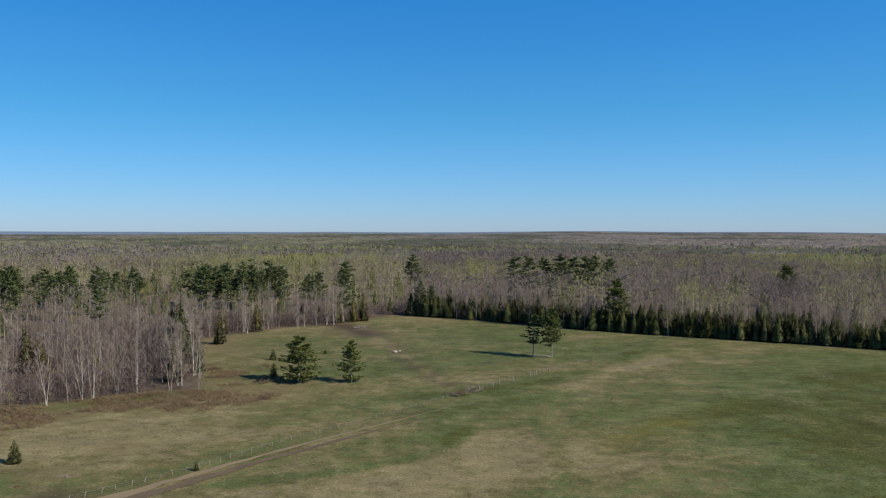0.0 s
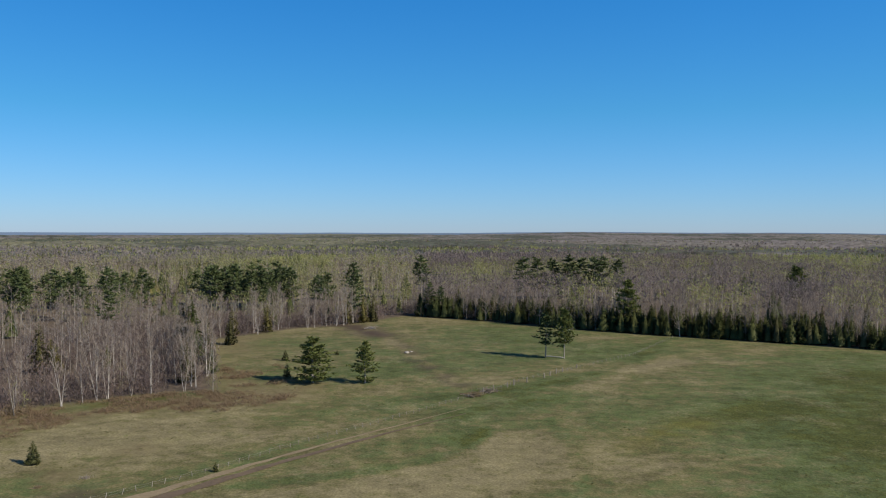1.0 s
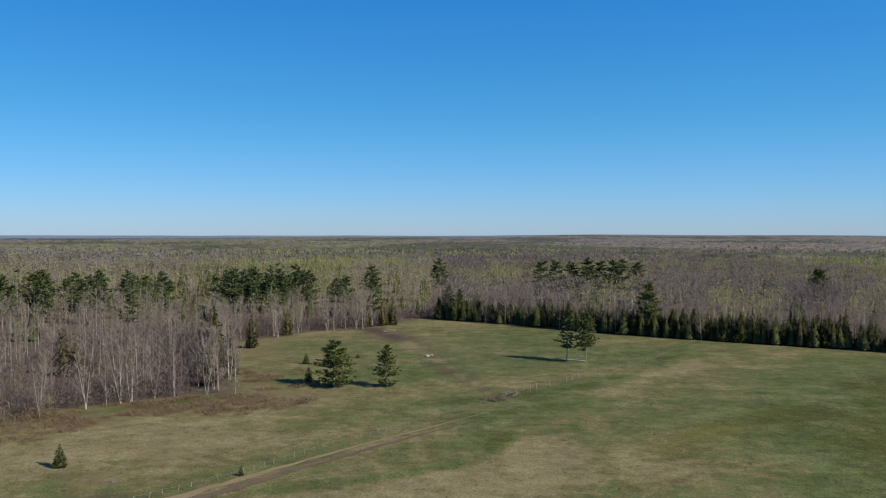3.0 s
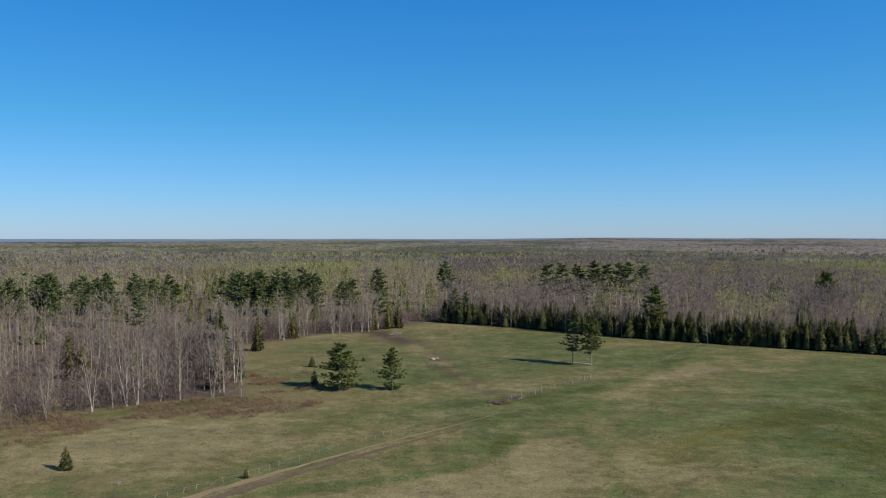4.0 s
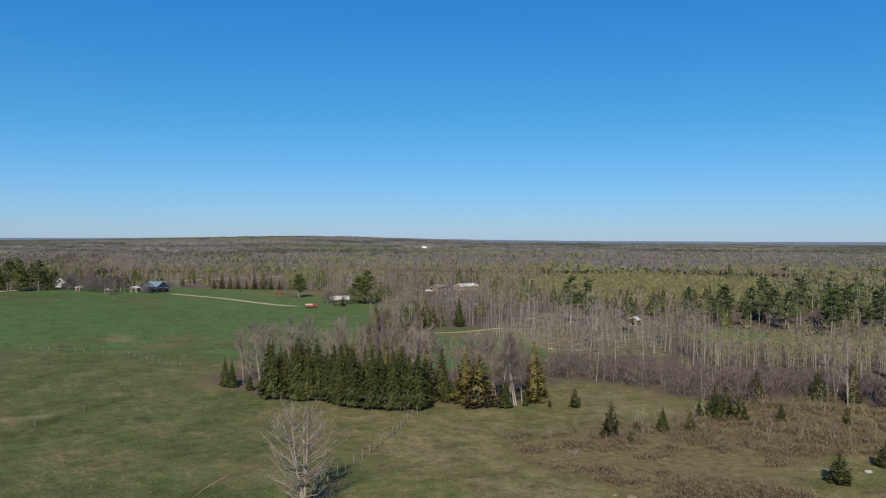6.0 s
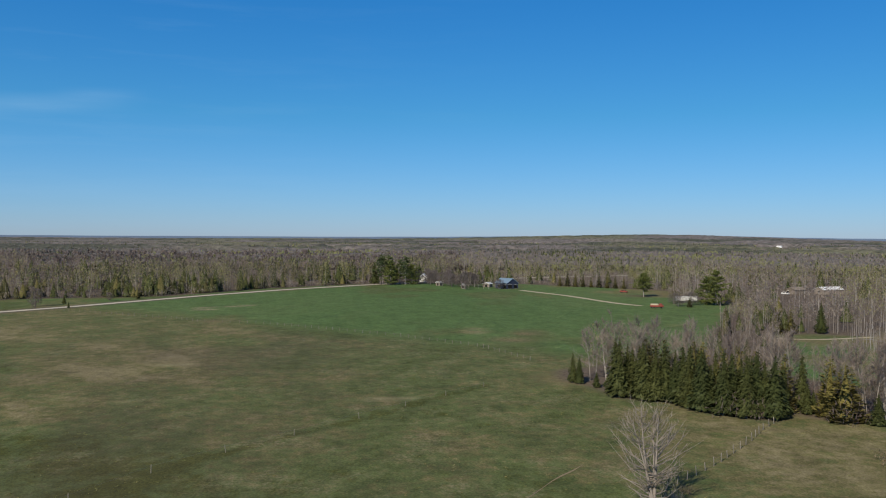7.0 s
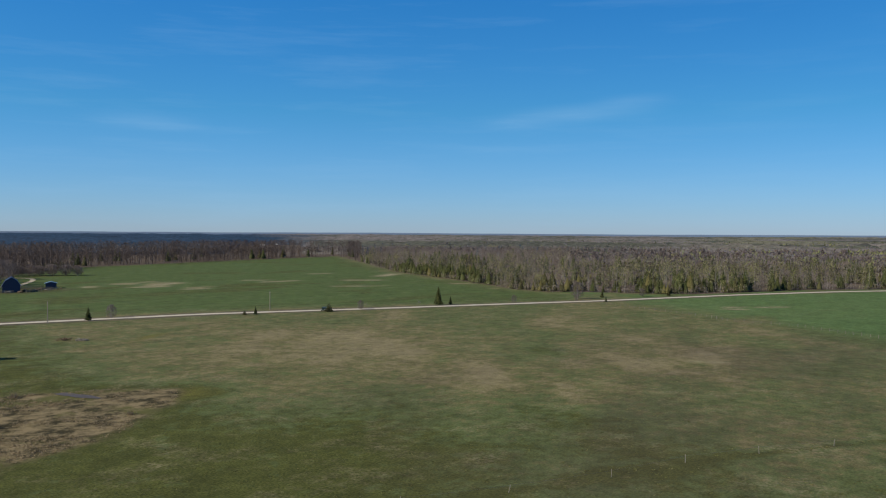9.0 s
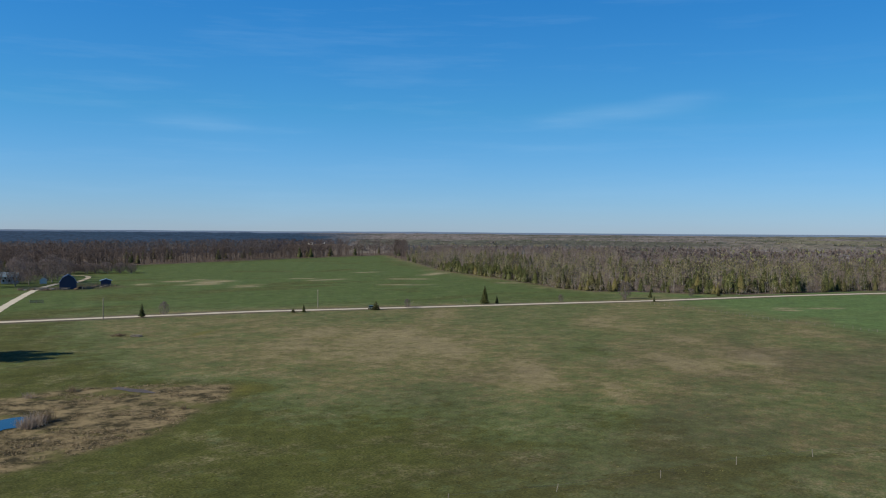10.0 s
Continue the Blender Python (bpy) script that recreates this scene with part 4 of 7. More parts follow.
def mound(seed, r, h, twigs, w=0.045, spray=0.32, upright=0.3):
    """A rounded shrub: short crossing sprays of twigs through an uneven dome."""
    rng = np.random.default_rng(seed)
    s = Soup()
    ph = rng.random(3) * 6.28
    for k in range(twigs):
        a, c, deep = rng.random() * 6.28, rng.random() ** 0.8, 1 - 0.35 * rng.random() ** 2
        q = math.sqrt(1 - c * c) * (0.9 + 0.18 * math.sin(2 * a + ph[0]) + 0.12 * math.sin(5 * a + ph[1])) * deep
        tip = np.array([math.cos(a) * q * r, math.sin(a) * q * r, h * deep * (0.10 + 0.90 * c) * (0.82 + 0.28 * rng.random())])
        d = unit(tip / [r, r, h] * 0.5 + [0, 0, upright] + rng.normal(0, 0.55, 3))
        o = tip - d * spray * (0.6 + 0.8 * rng.random())
        o[2] = max(o[2], -0.05)
        sd = unit(np.cross(d, (0, 0, 1)) + rng.normal(0, 0.35, 3)) * w * (0.6 + 0.9 * rng.random())
        s.tri(o - sd, o + sd, tip, 0)
    return s


def slash_pile(seed):
    rng = np.random.default_rng(seed)
    s = Soup()
    for k in range(5):
        a, ln = rng.random() * 6.28, 1.0 + 1.8 * rng.random()
        c, d = np.array([rng.normal(0, 0.8), rng.normal(0, 0.8), 0.1 + 0.25 * rng.random()]), np.array([math.cos(a), math.sin(a), rng.normal(0, 0.15)])
        s.tube([c - d * ln / 2, c + d * ln / 2], [0.06, 0.03], 3, 7 if k == 1 else 0)
    return s.arrays()


def bare_pole(seed):
    rng = np.random.default_rng(seed)
    a, b, c = bare_tree(seed, 11, 1.6, 4, 46, 1, 0.03, 4, 0.9, 0.55, 7 if rng.random() < 0.6 else 0, 1, base=0.0075)
    return merged(a, b, c)


def merged(*soups):
    out = Soup()
    for s in soups:
        if s.n:
            v, t, m = s.arrays()
            out.add(v, t, 0)
            out.m[-len(t):] = m.tolist()
    return out.arrays()


def plant(name, templates, spots, mats, label, category, seed, kind="stuff"):
    """Many plants joined into one object: templates are (verts, tris, slots); spots rows of x, y, scale."""
    rng = np.random.default_rng(seed)
    spots = np.asarray(spots, float)
    pick = rng.integers(len(templates), size=len(spots))
    vs, ts, ms, vy, n = [], [], [], [], 0
    for k, (v, t, m) in enumerate(templates):
        sp = spots[pick == k]
        if not len(sp):
            continue
        a = rng.random(len(sp)) * 2 * math.pi
        c, s = np.cos(a)[:, None], np.sin(a)[:, None]
        sc, wide = sp[:, 2:3], sp[:, 2:3] * (0.85 + 0.3 * rng.random((len(sp), 1)))
        x = (v[None, :, 0] * c - v[None, :, 1] * s) * wide + sp[:, 0:1]
        y = (v[None, :, 0] * s + v[None, :, 1] * c) * wide + sp[:, 1:2]
        z = v[None, :, 2] * sc + height(sp[:, 0], sp[:, 1])[:, None]
        vs.append(np.stack([x, y, z], -1).reshape(-1, 3))
        ts.append((t[None] + (n + np.arange(len(sp)) * len(v))[:, None, None]).reshape(-1, 3))
        ms.append(np.tile(m, len(sp)))
        tone = np.clip(0.72 * (value_noise(sp[:, 0], sp[:, 1], 34, 91) - 0.5) * 1.7 + 0.5 + 0.55 * (rng.random(len(sp)) - 0.5), 0, 1)
        vy.append(np.repeat(tone, len(v)))
        n += len(v) * len(sp)
    ob = link_mesh(name, np.concatenate(vs), np.concatenate(ts), mats, np.concatenate(ms), np.concatenate(vy))
    return tagged(ob, label, category, kind=kind)


def scatter(seed, r0, r1, spacing, bearings=(-32, 160)):
    """Jittered spots over a ring sector of the plan, about spacing metres apart."""
    rng = np.random.default_rng(seed)
    b0, b1 = radians(bearings[0]), radians(bearings[1])
    n = int((r1 ** 2 - r0 ** 2) / 2 * (b1 - b0) / spacing ** 2)
    r = np.sqrt(r0 ** 2 + (r1 ** 2 - r0 ** 2) * rng.random(n))
    a = b0 + (b1 - b0) * rng.random(n)
    return -r * np.sin(a), r * np.cos(a), rng


# stands of the farther woods: bearings, distances, then the shares of conifers, leafing and budding trees
FAR_BARNS = ((69.6, 2700), (137.3, 2050), (136.4, 2150))      # bearing and distance, with open ground before them
STANDS = [(-29, -17, 800, 1010, 0.05, 0.75, 0.15), (-29, -8, 1250, 1500, 0.04, 0.45, 0.2), (8, 16, 500, 680, 0.06, 0.72, 0.12), (17, 30, 420, 560, 0.10, 0.2, 0.45), (2, 8, 560, 760, 0.03, 0.03, 0.05),
          (18, 30, 560, 700, 0.02, 0.02, 0.04), (38, 62, 640, 900, 0.07, 0.05, 0.80), (38, 70, 900, 1300, 0.05, 0.02, 0.10), (64, 78, 560, 760, 0.10, 0.10, 0.45), (78, 94, 620, 800, 0.08, 0.35, 0.25),
          (100, 110, 1050, 1420, 0.02, 0.85, 0.1), (110, 130, 760, 1400, 0.04, 0.0, 0.04), (86, 100, 800, 1200, 0.12, 0.05, 0.3)]


# aspens in leaf: bearings, distances, share
ASPENS = [(16, 21.4, 255, 310, 0.6), (3.6, 13.2, 620, 780, 0.6), (-11.4, -0.2, 405, 570, 0.85), (-26.5, -22.5, 300, 370, 0.9), (-19, -14.5, 285, 325, 0.6), (-29, -21, 650, 800, 0.9), (-28, -19, 900, 1090, 0.7), (-17, -12, 580, 650, 0.75), (-30, -24, 510, 580, 0.75)]


def woods_mix(x, y, rng):
    """Which kind grows at each spot: 0 bare, 1 conifer, 2 leafing aspen, 3 cedar, 4 pine, 5 budding; -1 none."""
    inside = open_ground(x, y)
    d, bearing = np.hypot(x, y), np.degrees(np.arctan2(-x, y))
    u = rng.random(len(x))
    con = smooth(0.50, 0.72, value_noise(x, y, 120, 41)) * 0.55 + 0.09
    leafy = smooth(0.50, 0.68, value_noise(x, y, 150, 42)) * 0.75 + 0.05
    bud = smooth(0.40, 0.7, value_noise(x, y, 200, 43)) * 0.5 + 0.10
    # beyond the first trees the kinds keep to stands with ragged edges
    away = d > 330
    con = np.where(away, 0.05 + 0.50 * smooth(0.62, 0.70, value_noise(x, y, 130, 41)), con)
    leafy = np.where(away, 0.01 + 0.80 * smooth(0.66, 0.71, value_noise(x, y, 140, 42)), leafy)
    bud = np.where(away, 0.07 + 0.72 * smooth(0.54, 0.60, value_noise(x, y, 210, 43)), bud)
    north = away & (bearing > 2) & (bearing < 66)
    bud, leafy = np.where(north, 0.22 + 0.5 * smooth(0.36, 0.5, value_noise(x, y, 170, 43)), bud), np.where(north, leafy + 0.02, leafy)
    ragged, rough = bearing + 5 * (value_noise(x, y, 90, 46) - 0.5), d * (1 + 0.22 * (value_noise(x, y, 110, 47) - 0.5))
    for b0, b1, d0, d1, c_, l_, o_ in STANDS:
        on = (ragged > b0) & (ragged < b1) & (rough > d0) & (rough < d1)
        con, leafy, bud = np.where(on, c_, con), np.where(on, l_, leafy), np.where(on, o_, bud)
    right = (bearing < 1) & (d < 780)
    con = np.where(right & (inside > -16), 0.80, np.where(right, 0.03, con))
    leafy = np.where(right, 0.92 * smooth(0.60, 0.63, value_noise(x, y, 42, 45)), leafy)
    bud = np.where(right, 0.0, bud)
    for b0, b1, d0, d1, share in ASPENS:
        on = (ragged > b0) & (ragged < b1) & (rough > d0) & (rough < d1) & (value_noise(x, y, 36, 49) > 0.30)
        leafy, bud = np.where(on, share, leafy), np.where(on, 0.2, bud)
    birch = poly_distance([(-46, 160), (-110, 128), (-150, 150), (-150, 210), (-100, 280), (-36, 277), (-69, 236)], x, y) > 0
    con, leafy, bud = np.where(birch, 0.02, con), np.where(birch, 0.01, leafy), np.where(birch, 0.04, bud)
    fresh = poly_distance([(-110, 130), (-130, 124), (-200, 150), (-200, 180), (-150, 215), (-135, 165)], x, y) > 0
    leafy, bud, con = np.where(fresh, 0.50, leafy), np.where(fresh, 0.28, bud), np.where(fresh, 0.0, con)
    thin = fresh & (rng.random(len(x)) > 0.5)
    # the southern woods: conifers in clumps, a dark corner, golden cedars and low cedars by the road
    clumps = smooth(0.60, 0.67, value_noise(x, y, 34, 48))
    rim = (bearing > 88) & (d < 700) & (inside > -28)
    corner = (bearing > 123) & (bearing < 129.5) & (d < 700) & (inside > -15)
    golden = (bearing > 116.5) & (bearing < 122) & (d < 480) & (inside > -42)
    roadside = (bearing > 100.5) & (bearing < 107.5) & (d < 480) & (inside > -14)
    south = (bearing > 92) & (d < 900)
    con, bud, leafy = np.where(south, 0.13 + 0.62 * clumps, con), np.where(south, 0.34, bud), np.where(bearing > 84, leafy * 0.2, leafy)
    con = np.where(rim & (bearing < 99), 0.30 + 0.45 * clumps, np.where(rim & south, 0.16 + 0.5 * clumps, con))
    con = np.where(corner, 0.95, np.where(golden, 0.70, np.where(roadside, 0.80, con)))
    kind = np.where(u < con, 1, np.where(u < con + leafy, 2, np.where(u < con + leafy + bud, 5, 0)))
    pick_ = rng.random(len(x))
    cedar = (kind == 1) & (rng.random(len(x)) < np.where(golden | roadside, 0.92, np.where(corner, 0.25, np.where(south | rim | (bearing < 1), 0.38, 0.35))))
    kind = np.where(cedar, 3, kind)
    far_oaks = (bearing > 131) & (d > 430)
    kind = np.where(far_oaks & ((kind != 1) & (kind != 3) | (d < 1250) & (pick_ > 0.05)), 0, kind)
    kind = np.where((bearing > 133 + 5 * rng.random(len(x))) & (d > 1260) & (pick_ < 0.85), 1, kind)
    yellow = poly_distance(YELLOW, x, y) > 0
    kind = np.where(yellow, -1, kind)
    stand = poly_distance(PINES, x, y)
    kind = np.where(stand > 0, np.where(u < 0.48, 4, np.where(u < 0.66, 0, np.where(u < 0.86, 5, -1))), kind)
    slash = poly_distance(SLASH, x, y) > 0
    kind = np.where(((kind == 1) | (kind == 3)) & ((poly_distance(SLASH, x, y) > -14) | (poly_distance(THICKET, x, y) > -14)), 0, kind)
    kind = np.where(slash, np.where(u < 0.34, 0, -1), np.where(thin, -1, kind))
    low = poly_distance(THICKET, x, y) > 0
    pick = rng.random(len(x))
    kind = np.where(low & ((pick > 0.12) | (kind != 0)), -1, kind)
    kind = np.where((poly_distance(CABINS, x, y) > 0) & (pick > 0.2), -1, kind)
    grove = poly_distance([(-142, 50), (-150, 40), (-163, 27), (-184, 19), (-200, 24), (-190, 60), (-165, 82), (-142, 78)], x, y)
    kind = np.where((grove > -2) & ((inside > -9) | (u > 0.7)), -1, np.where(grove > -2, 0, kind))
    kind = np.where((np.hypot(x + 82, y - 170) < 10) | (np.hypot(x + 56, y - 187) < 7) | (np.hypot(x + 92, y - 162) < 7), -1, kind)
    kind = np.where(inside > -0.5, -1, kind)
    # far clearings and the lanes between the woods
    kind = np.where((d > 620) & (value_noise(x, y, 260, 51) > 0.80), -1, kind)
    kind = np.where(line_distance(ROAD, x, y) < np.where(bearing > 92, 15, 6), -1, kind)
    for at, far in FAR_BARNS:
        kind = np.where((np.abs(bearing - at) * d < 60 * 57.3) & (d > far - 800) & (d < far + 40), -1, kind)
    kind = np.where((kind == 0) & (bearing < 2) & (inside < -8), 6, np.where((kind == 0) & (bearing > 90) & (bearing < 131) & (d < 1300) & (pick < 0.85), 7, kind))
    thinned = (bearing > 16.5) & (bearing < 30) & (stand > 0) & (kind == 4) & (pick > 0.3)
    kind = np.where(thinned, np.where(pick > 0.6, 5, 0), kind)
    return kind


MATS = [M_BARK, M_TWIG, M_TWIG_OLIVE, M_LEAF, M_SPRUCE, M_CEDAR, M_PINE_DARK, M_BIRCH, M_TWIG_PURPLE, M_OAK, M_FIR, M_FAR_BARE, M_FAR_BUD, M_TWIG_MAPLE, M_CEDAR_GOLD]
BARK, TWIG, OLIVE, LEAF, SPR, CED, PIN, BIR, PUR, OAK, FIR, FBARE, FBUD, MAP, GOLD = range(15)


def recolour(soups, needles):
    v, t, m = merged(*soups)
    return v, t, np.where(m == 1, needles, BARK)


MID = {0: [merged(*bare_tree(300 + i, 13.2, 3.6, 6, 210, 1, 0.036, 3, 1.15, 0.34, BIR if i in (1, 2, 4) else BARK, TWIG if i % 3 else PUR, base=0.0058, flare=16)) for i in range(6)],
       1: [recolour(shag(320 + i, 10.5, 3.0, 150, 0.62, 1.0, core=0.7), SPR) for i in range(4)],
       2: [haze_tree(330 + i, 13, 2.4, 90, 0.12, LEAF, 0.22, 0.8, BIR if i % 2 else BARK) for i in range(4)],
       3: [recolour(shag(340 + i, 10, 2.3, 105, 0.6, 1.2, 0.3, core=0.72), CED) for i in range(4)],
       4: [recolour(pine(350 + i, 18, 3.2, 7, 4, 3, 4, 0.45, 0.1, 0.95, 0.3), PIN) for i in range(4)],
       5: [haze_tree(360 + i, 13, 2.3, 95, 0.07, OLIVE, 0.2, 1.3, BIR if i == 1 else BARK) for i in range(4)],
       6: [merged(*bare_tree(370 + i, 13, 4.0, 6, 200, 1, 0.040, 3, 1.1, 0.34, BARK, MAP, base=0.0058, flare=16)) for i in range(4)]}
MID[7] = MID[6]
FAR = {0: [haze_tree(400 + i, 13.0, 3.7, 48, 0.15, TWIG if i % 2 else PUR, 0.34, 1.15, BIR if i in (1, 5) else BARK, 0.0065, 0.12) for i in range(6)],
       1: [recolour(shag(420 + i, 10.5, 3.1 + 0.2 * i, 40, 0.55, 1.6, core=0.72, sides=6), SPR) for i in range(5)],
       2: [haze_tree(430 + i, 12.4, 3.9, 66, 0.17, LEAF, 0.28, 1.05, BIR, 0.006, 0.1) for i in range(4)],
       3: [recolour(shag(440 + i, 8.8, 3.2, 40, 0.46, 1.6, 0.3, core=0.74, sides=6), GOLD if i == 0 else CED) for i in range(5)],
       4: [recolour(pine(450 + i, 17, 3.2, 4, 3, 2, 2, 0.4, 0.1, 1.5, 0.3), PIN) for i in range(3)],
       5: [haze_tree(460 + i, 12.3, 3.9, 48, 0.15, OLIVE, 0.32, 1.1, BIR if i % 2 else BARK, 0.0065, 0.12) for i in range(4)],
       6: [haze_tree(470 + i, 12.2, 4.3, 48, 0.18, MAP, 0.34, 1.15, BARK, 0.005, 0.10) for i in range(4)],
       7: [haze_tree(475 + i, 12.8, 4.4, 78, 0.15, (OAK, MAP, PUR, OAK, MAP, TWIG)[i], 0.20, 1.15, BIR if i in (2, 5) else BARK, 0.008, 0.12) for i in range(6)]}


def tuft_tree(seed, h, r, slot, n=12, w=0.85):
    """A far tree: upright sprays of the crown that leave an uneven top."""
    rng = np.random.default_rng(seed)
    s = Soup()
    for k in range(n):
        a, q = rng.random() * 6.28, math.sqrt(rng.random())
        top = h * (1.0 - 0.38 * q ** 2 - 0.16 * rng.random())
        c = np.array([math.cos(a) * q * r, math.sin(a) * q * r, top])
        d = np.array([rng.normal(0, 0.5), rng.normal(0, 0.5), 1.0]) * h * (0.15 + 0.16 * rng.random())
        sd = unit([-math.sin(a) + rng.normal(0, 0.4), math.cos(a) + rng.normal(0, 0.4), 0]) * w * (0.6 + 0.8 * rng.random())
        s.tri(c - d - sd, c - d + sd, c, slot)
    return s.arrays()


def spire(seed, h, r, slot):
    """A far conifer: a four-sided spire with a skirt of ragged boughs."""
    rng = np.random.default_rng(seed)
    s = Soup()
    ring = [(math.cos(q) * r * (0.7 + 0.3 * rng.random()), math.sin(q) * r * (0.7 + 0.3 * rng.random()), h * 0.12) for q in (np.arange(4) + rng.random()) * math.pi / 2]
    s.add(ring + [(0, 0, h)], [(k, (k + 1) % 4, 4) for k in range(4)], slot)
    for k in range(6):
        a, u = rng.random() * 6.28, 0.2 + 0.6 * rng.random()
        c = np.array([math.cos(a), math.sin(a), 0]) * r * (1 - u) * 0.7 + [0, 0, h * u]
        sd = np.array([-math.sin(a), math.cos(a), 0]) * 0.5
        s.tri(c - sd, c + sd, c + np.array([math.cos(a) * 0.8, math.sin(a) * 0.8, 0.5 + rng.random()]), slot)
    return s.arrays()


# oak stems in the dark twig colour, for the wood's shaded front
OAKS = [haze_tree(480 + i, 17.0, 4.6, 84, 0.16, OAK, 0.14, 1.7, OAK, 0.013, 0.4) for i in range(6)]
REMOTE = {0: [tuft_tree(500 + i, 13, 3.4, FBARE) for i in range(6)], 1: [spire(510 + i, 13, 2.3, SPR) for i in range(4)], 2: [tuft_tree(520 + i, 11.5, 3.4, LEAF) for i in range(4)],
          3: [spire(530 + i, 11, 2.6, CED) for i in range(4)], 4: [spire(540 + i, 15, 2.8, PIN) for i in range(4)], 5: [tuft_tree(550 + i, 12, 3.4, FBUD if i % 2 else FBARE) for i in range(6)],
          6: [tuft_tree(560 + i, 12.5, 3.6, PUR if i % 2 else MAP) for i in range(4)],
          7: [tuft_tree(565 + i, 12.5, 3.6, OAK if i % 2 else MAP) for i in range(4)]}
WORDS = {0: ("bare_woods", "dense leafless grey birch and maple trees"), 1: ("spruce_woods", "dark green spruce trees"), 2: ("aspen_woods", "aspen trees in fresh yellow-green leaf"),
         3: ("cedar_woods", "olive-green cedar trees"), 4: ("pine_woods", "tall dark white pine stand"), 5: ("budding_woods", "trees in olive bud"), 6: ("maple_woods", "leafless purple-grey maple trees"), 7: ("ash_woods", "leafless brown ash and maple trees")}


def build_woods():
    for tier, (r0, r1, gap, sets, word, arc) in enumerate(((90, 300, 4.7, MID, "near the pasture edge", (-32, 160)), (300, 760, 6.95, FAR, "beyond the first trees", (-32, 160)), (760, 1200, 8.4, REMOTE, "far across the plain", (-32, 117)), (1200, 1600, 12.5, REMOTE, "towards the horizon", (-32, 117)), (1600, 2700, 22.0, REMOTE, "scattered along the horizon", (-32, 126)),
                                                       (760, 1150, 8.0, FAR, "behind the southern farm", (117, 160)), (1150, 1600, 12.0, REMOTE, "beyond the southern farm", (117, 160)))):
        # far conifers of this sector use the haze-blue fir colour
        blue = arc[0] == 117
        x, y, rng = scatter(600 + tier, r0, r1, gap, arc)
        kind = woods_mix(x, y, rng)
        edge = -open_ground(x, y)
        size = (0.60 + 0.62 * rng.random(len(x))) * (0.75 + 0.25 * smooth(0, 14, edge)) * (0.72 + 0.56 * value_noise(x, y, 60, 61))
        birches = poly_distance([(-20, 300), (-36, 150), (-130, 110), (-220, 160), (-150, 330)], x, y) > 0
        size = np.where(birches, size * (0.66 + 0.17 * smooth(0, 50, edge)), size)
        if sets is REMOTE:
            size = 0.62 + 0.38 * size
        if r0 == 1600:
            size = size * 1.25
        if r0 == 760 and sets is REMOTE:
            size = size * 0.82
        young = (poly_distance(REGROWTH, x, y) > 0) | (poly_distance([(-110, 130), (-130, 124), (-200, 150), (-200, 180), (-150, 215), (-135, 165)], x, y) > 0)
        size = size * np.where(young, 0.6, 1.0)
        size = np.where((np.degrees(np.arctan2(-x, y)) < 1) & (edge < 16) & ((kind == 1) | (kind == 3)), size * 0.72, size)
        size = np.where((kind == 6) & (np.hypot(x, y) < 900), 0.78 + 0.35 * size, size)
        oaks = (np.degrees(np.arctan2(-x, y)) > 131) & (np.hypot(x, y) > 430) & (np.hypot(x, y) < 1250)
        size = np.where(oaks, (1.12 + 0.22 * rng.random(len(x))) * np.where(edge > 130, 0.62, 1.0), size)
        for k in range(8):
            on = (kind == k) & ~(oaks & (k == 0))
            if on.any():
                name, label = WORDS[k]
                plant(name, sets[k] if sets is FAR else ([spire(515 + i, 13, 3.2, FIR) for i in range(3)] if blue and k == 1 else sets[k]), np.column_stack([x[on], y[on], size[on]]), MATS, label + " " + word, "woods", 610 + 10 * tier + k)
        on = oaks & (kind == 0) & ((edge < 70) | (rng.random(len(x)) < 0.4))
        if on.any():
            plant("oak_woods", OAKS, np.column_stack([x[on], y[on], size[on]]), MATS, "tall brown leafless oak wood " + word, "woods", 660 + tier)


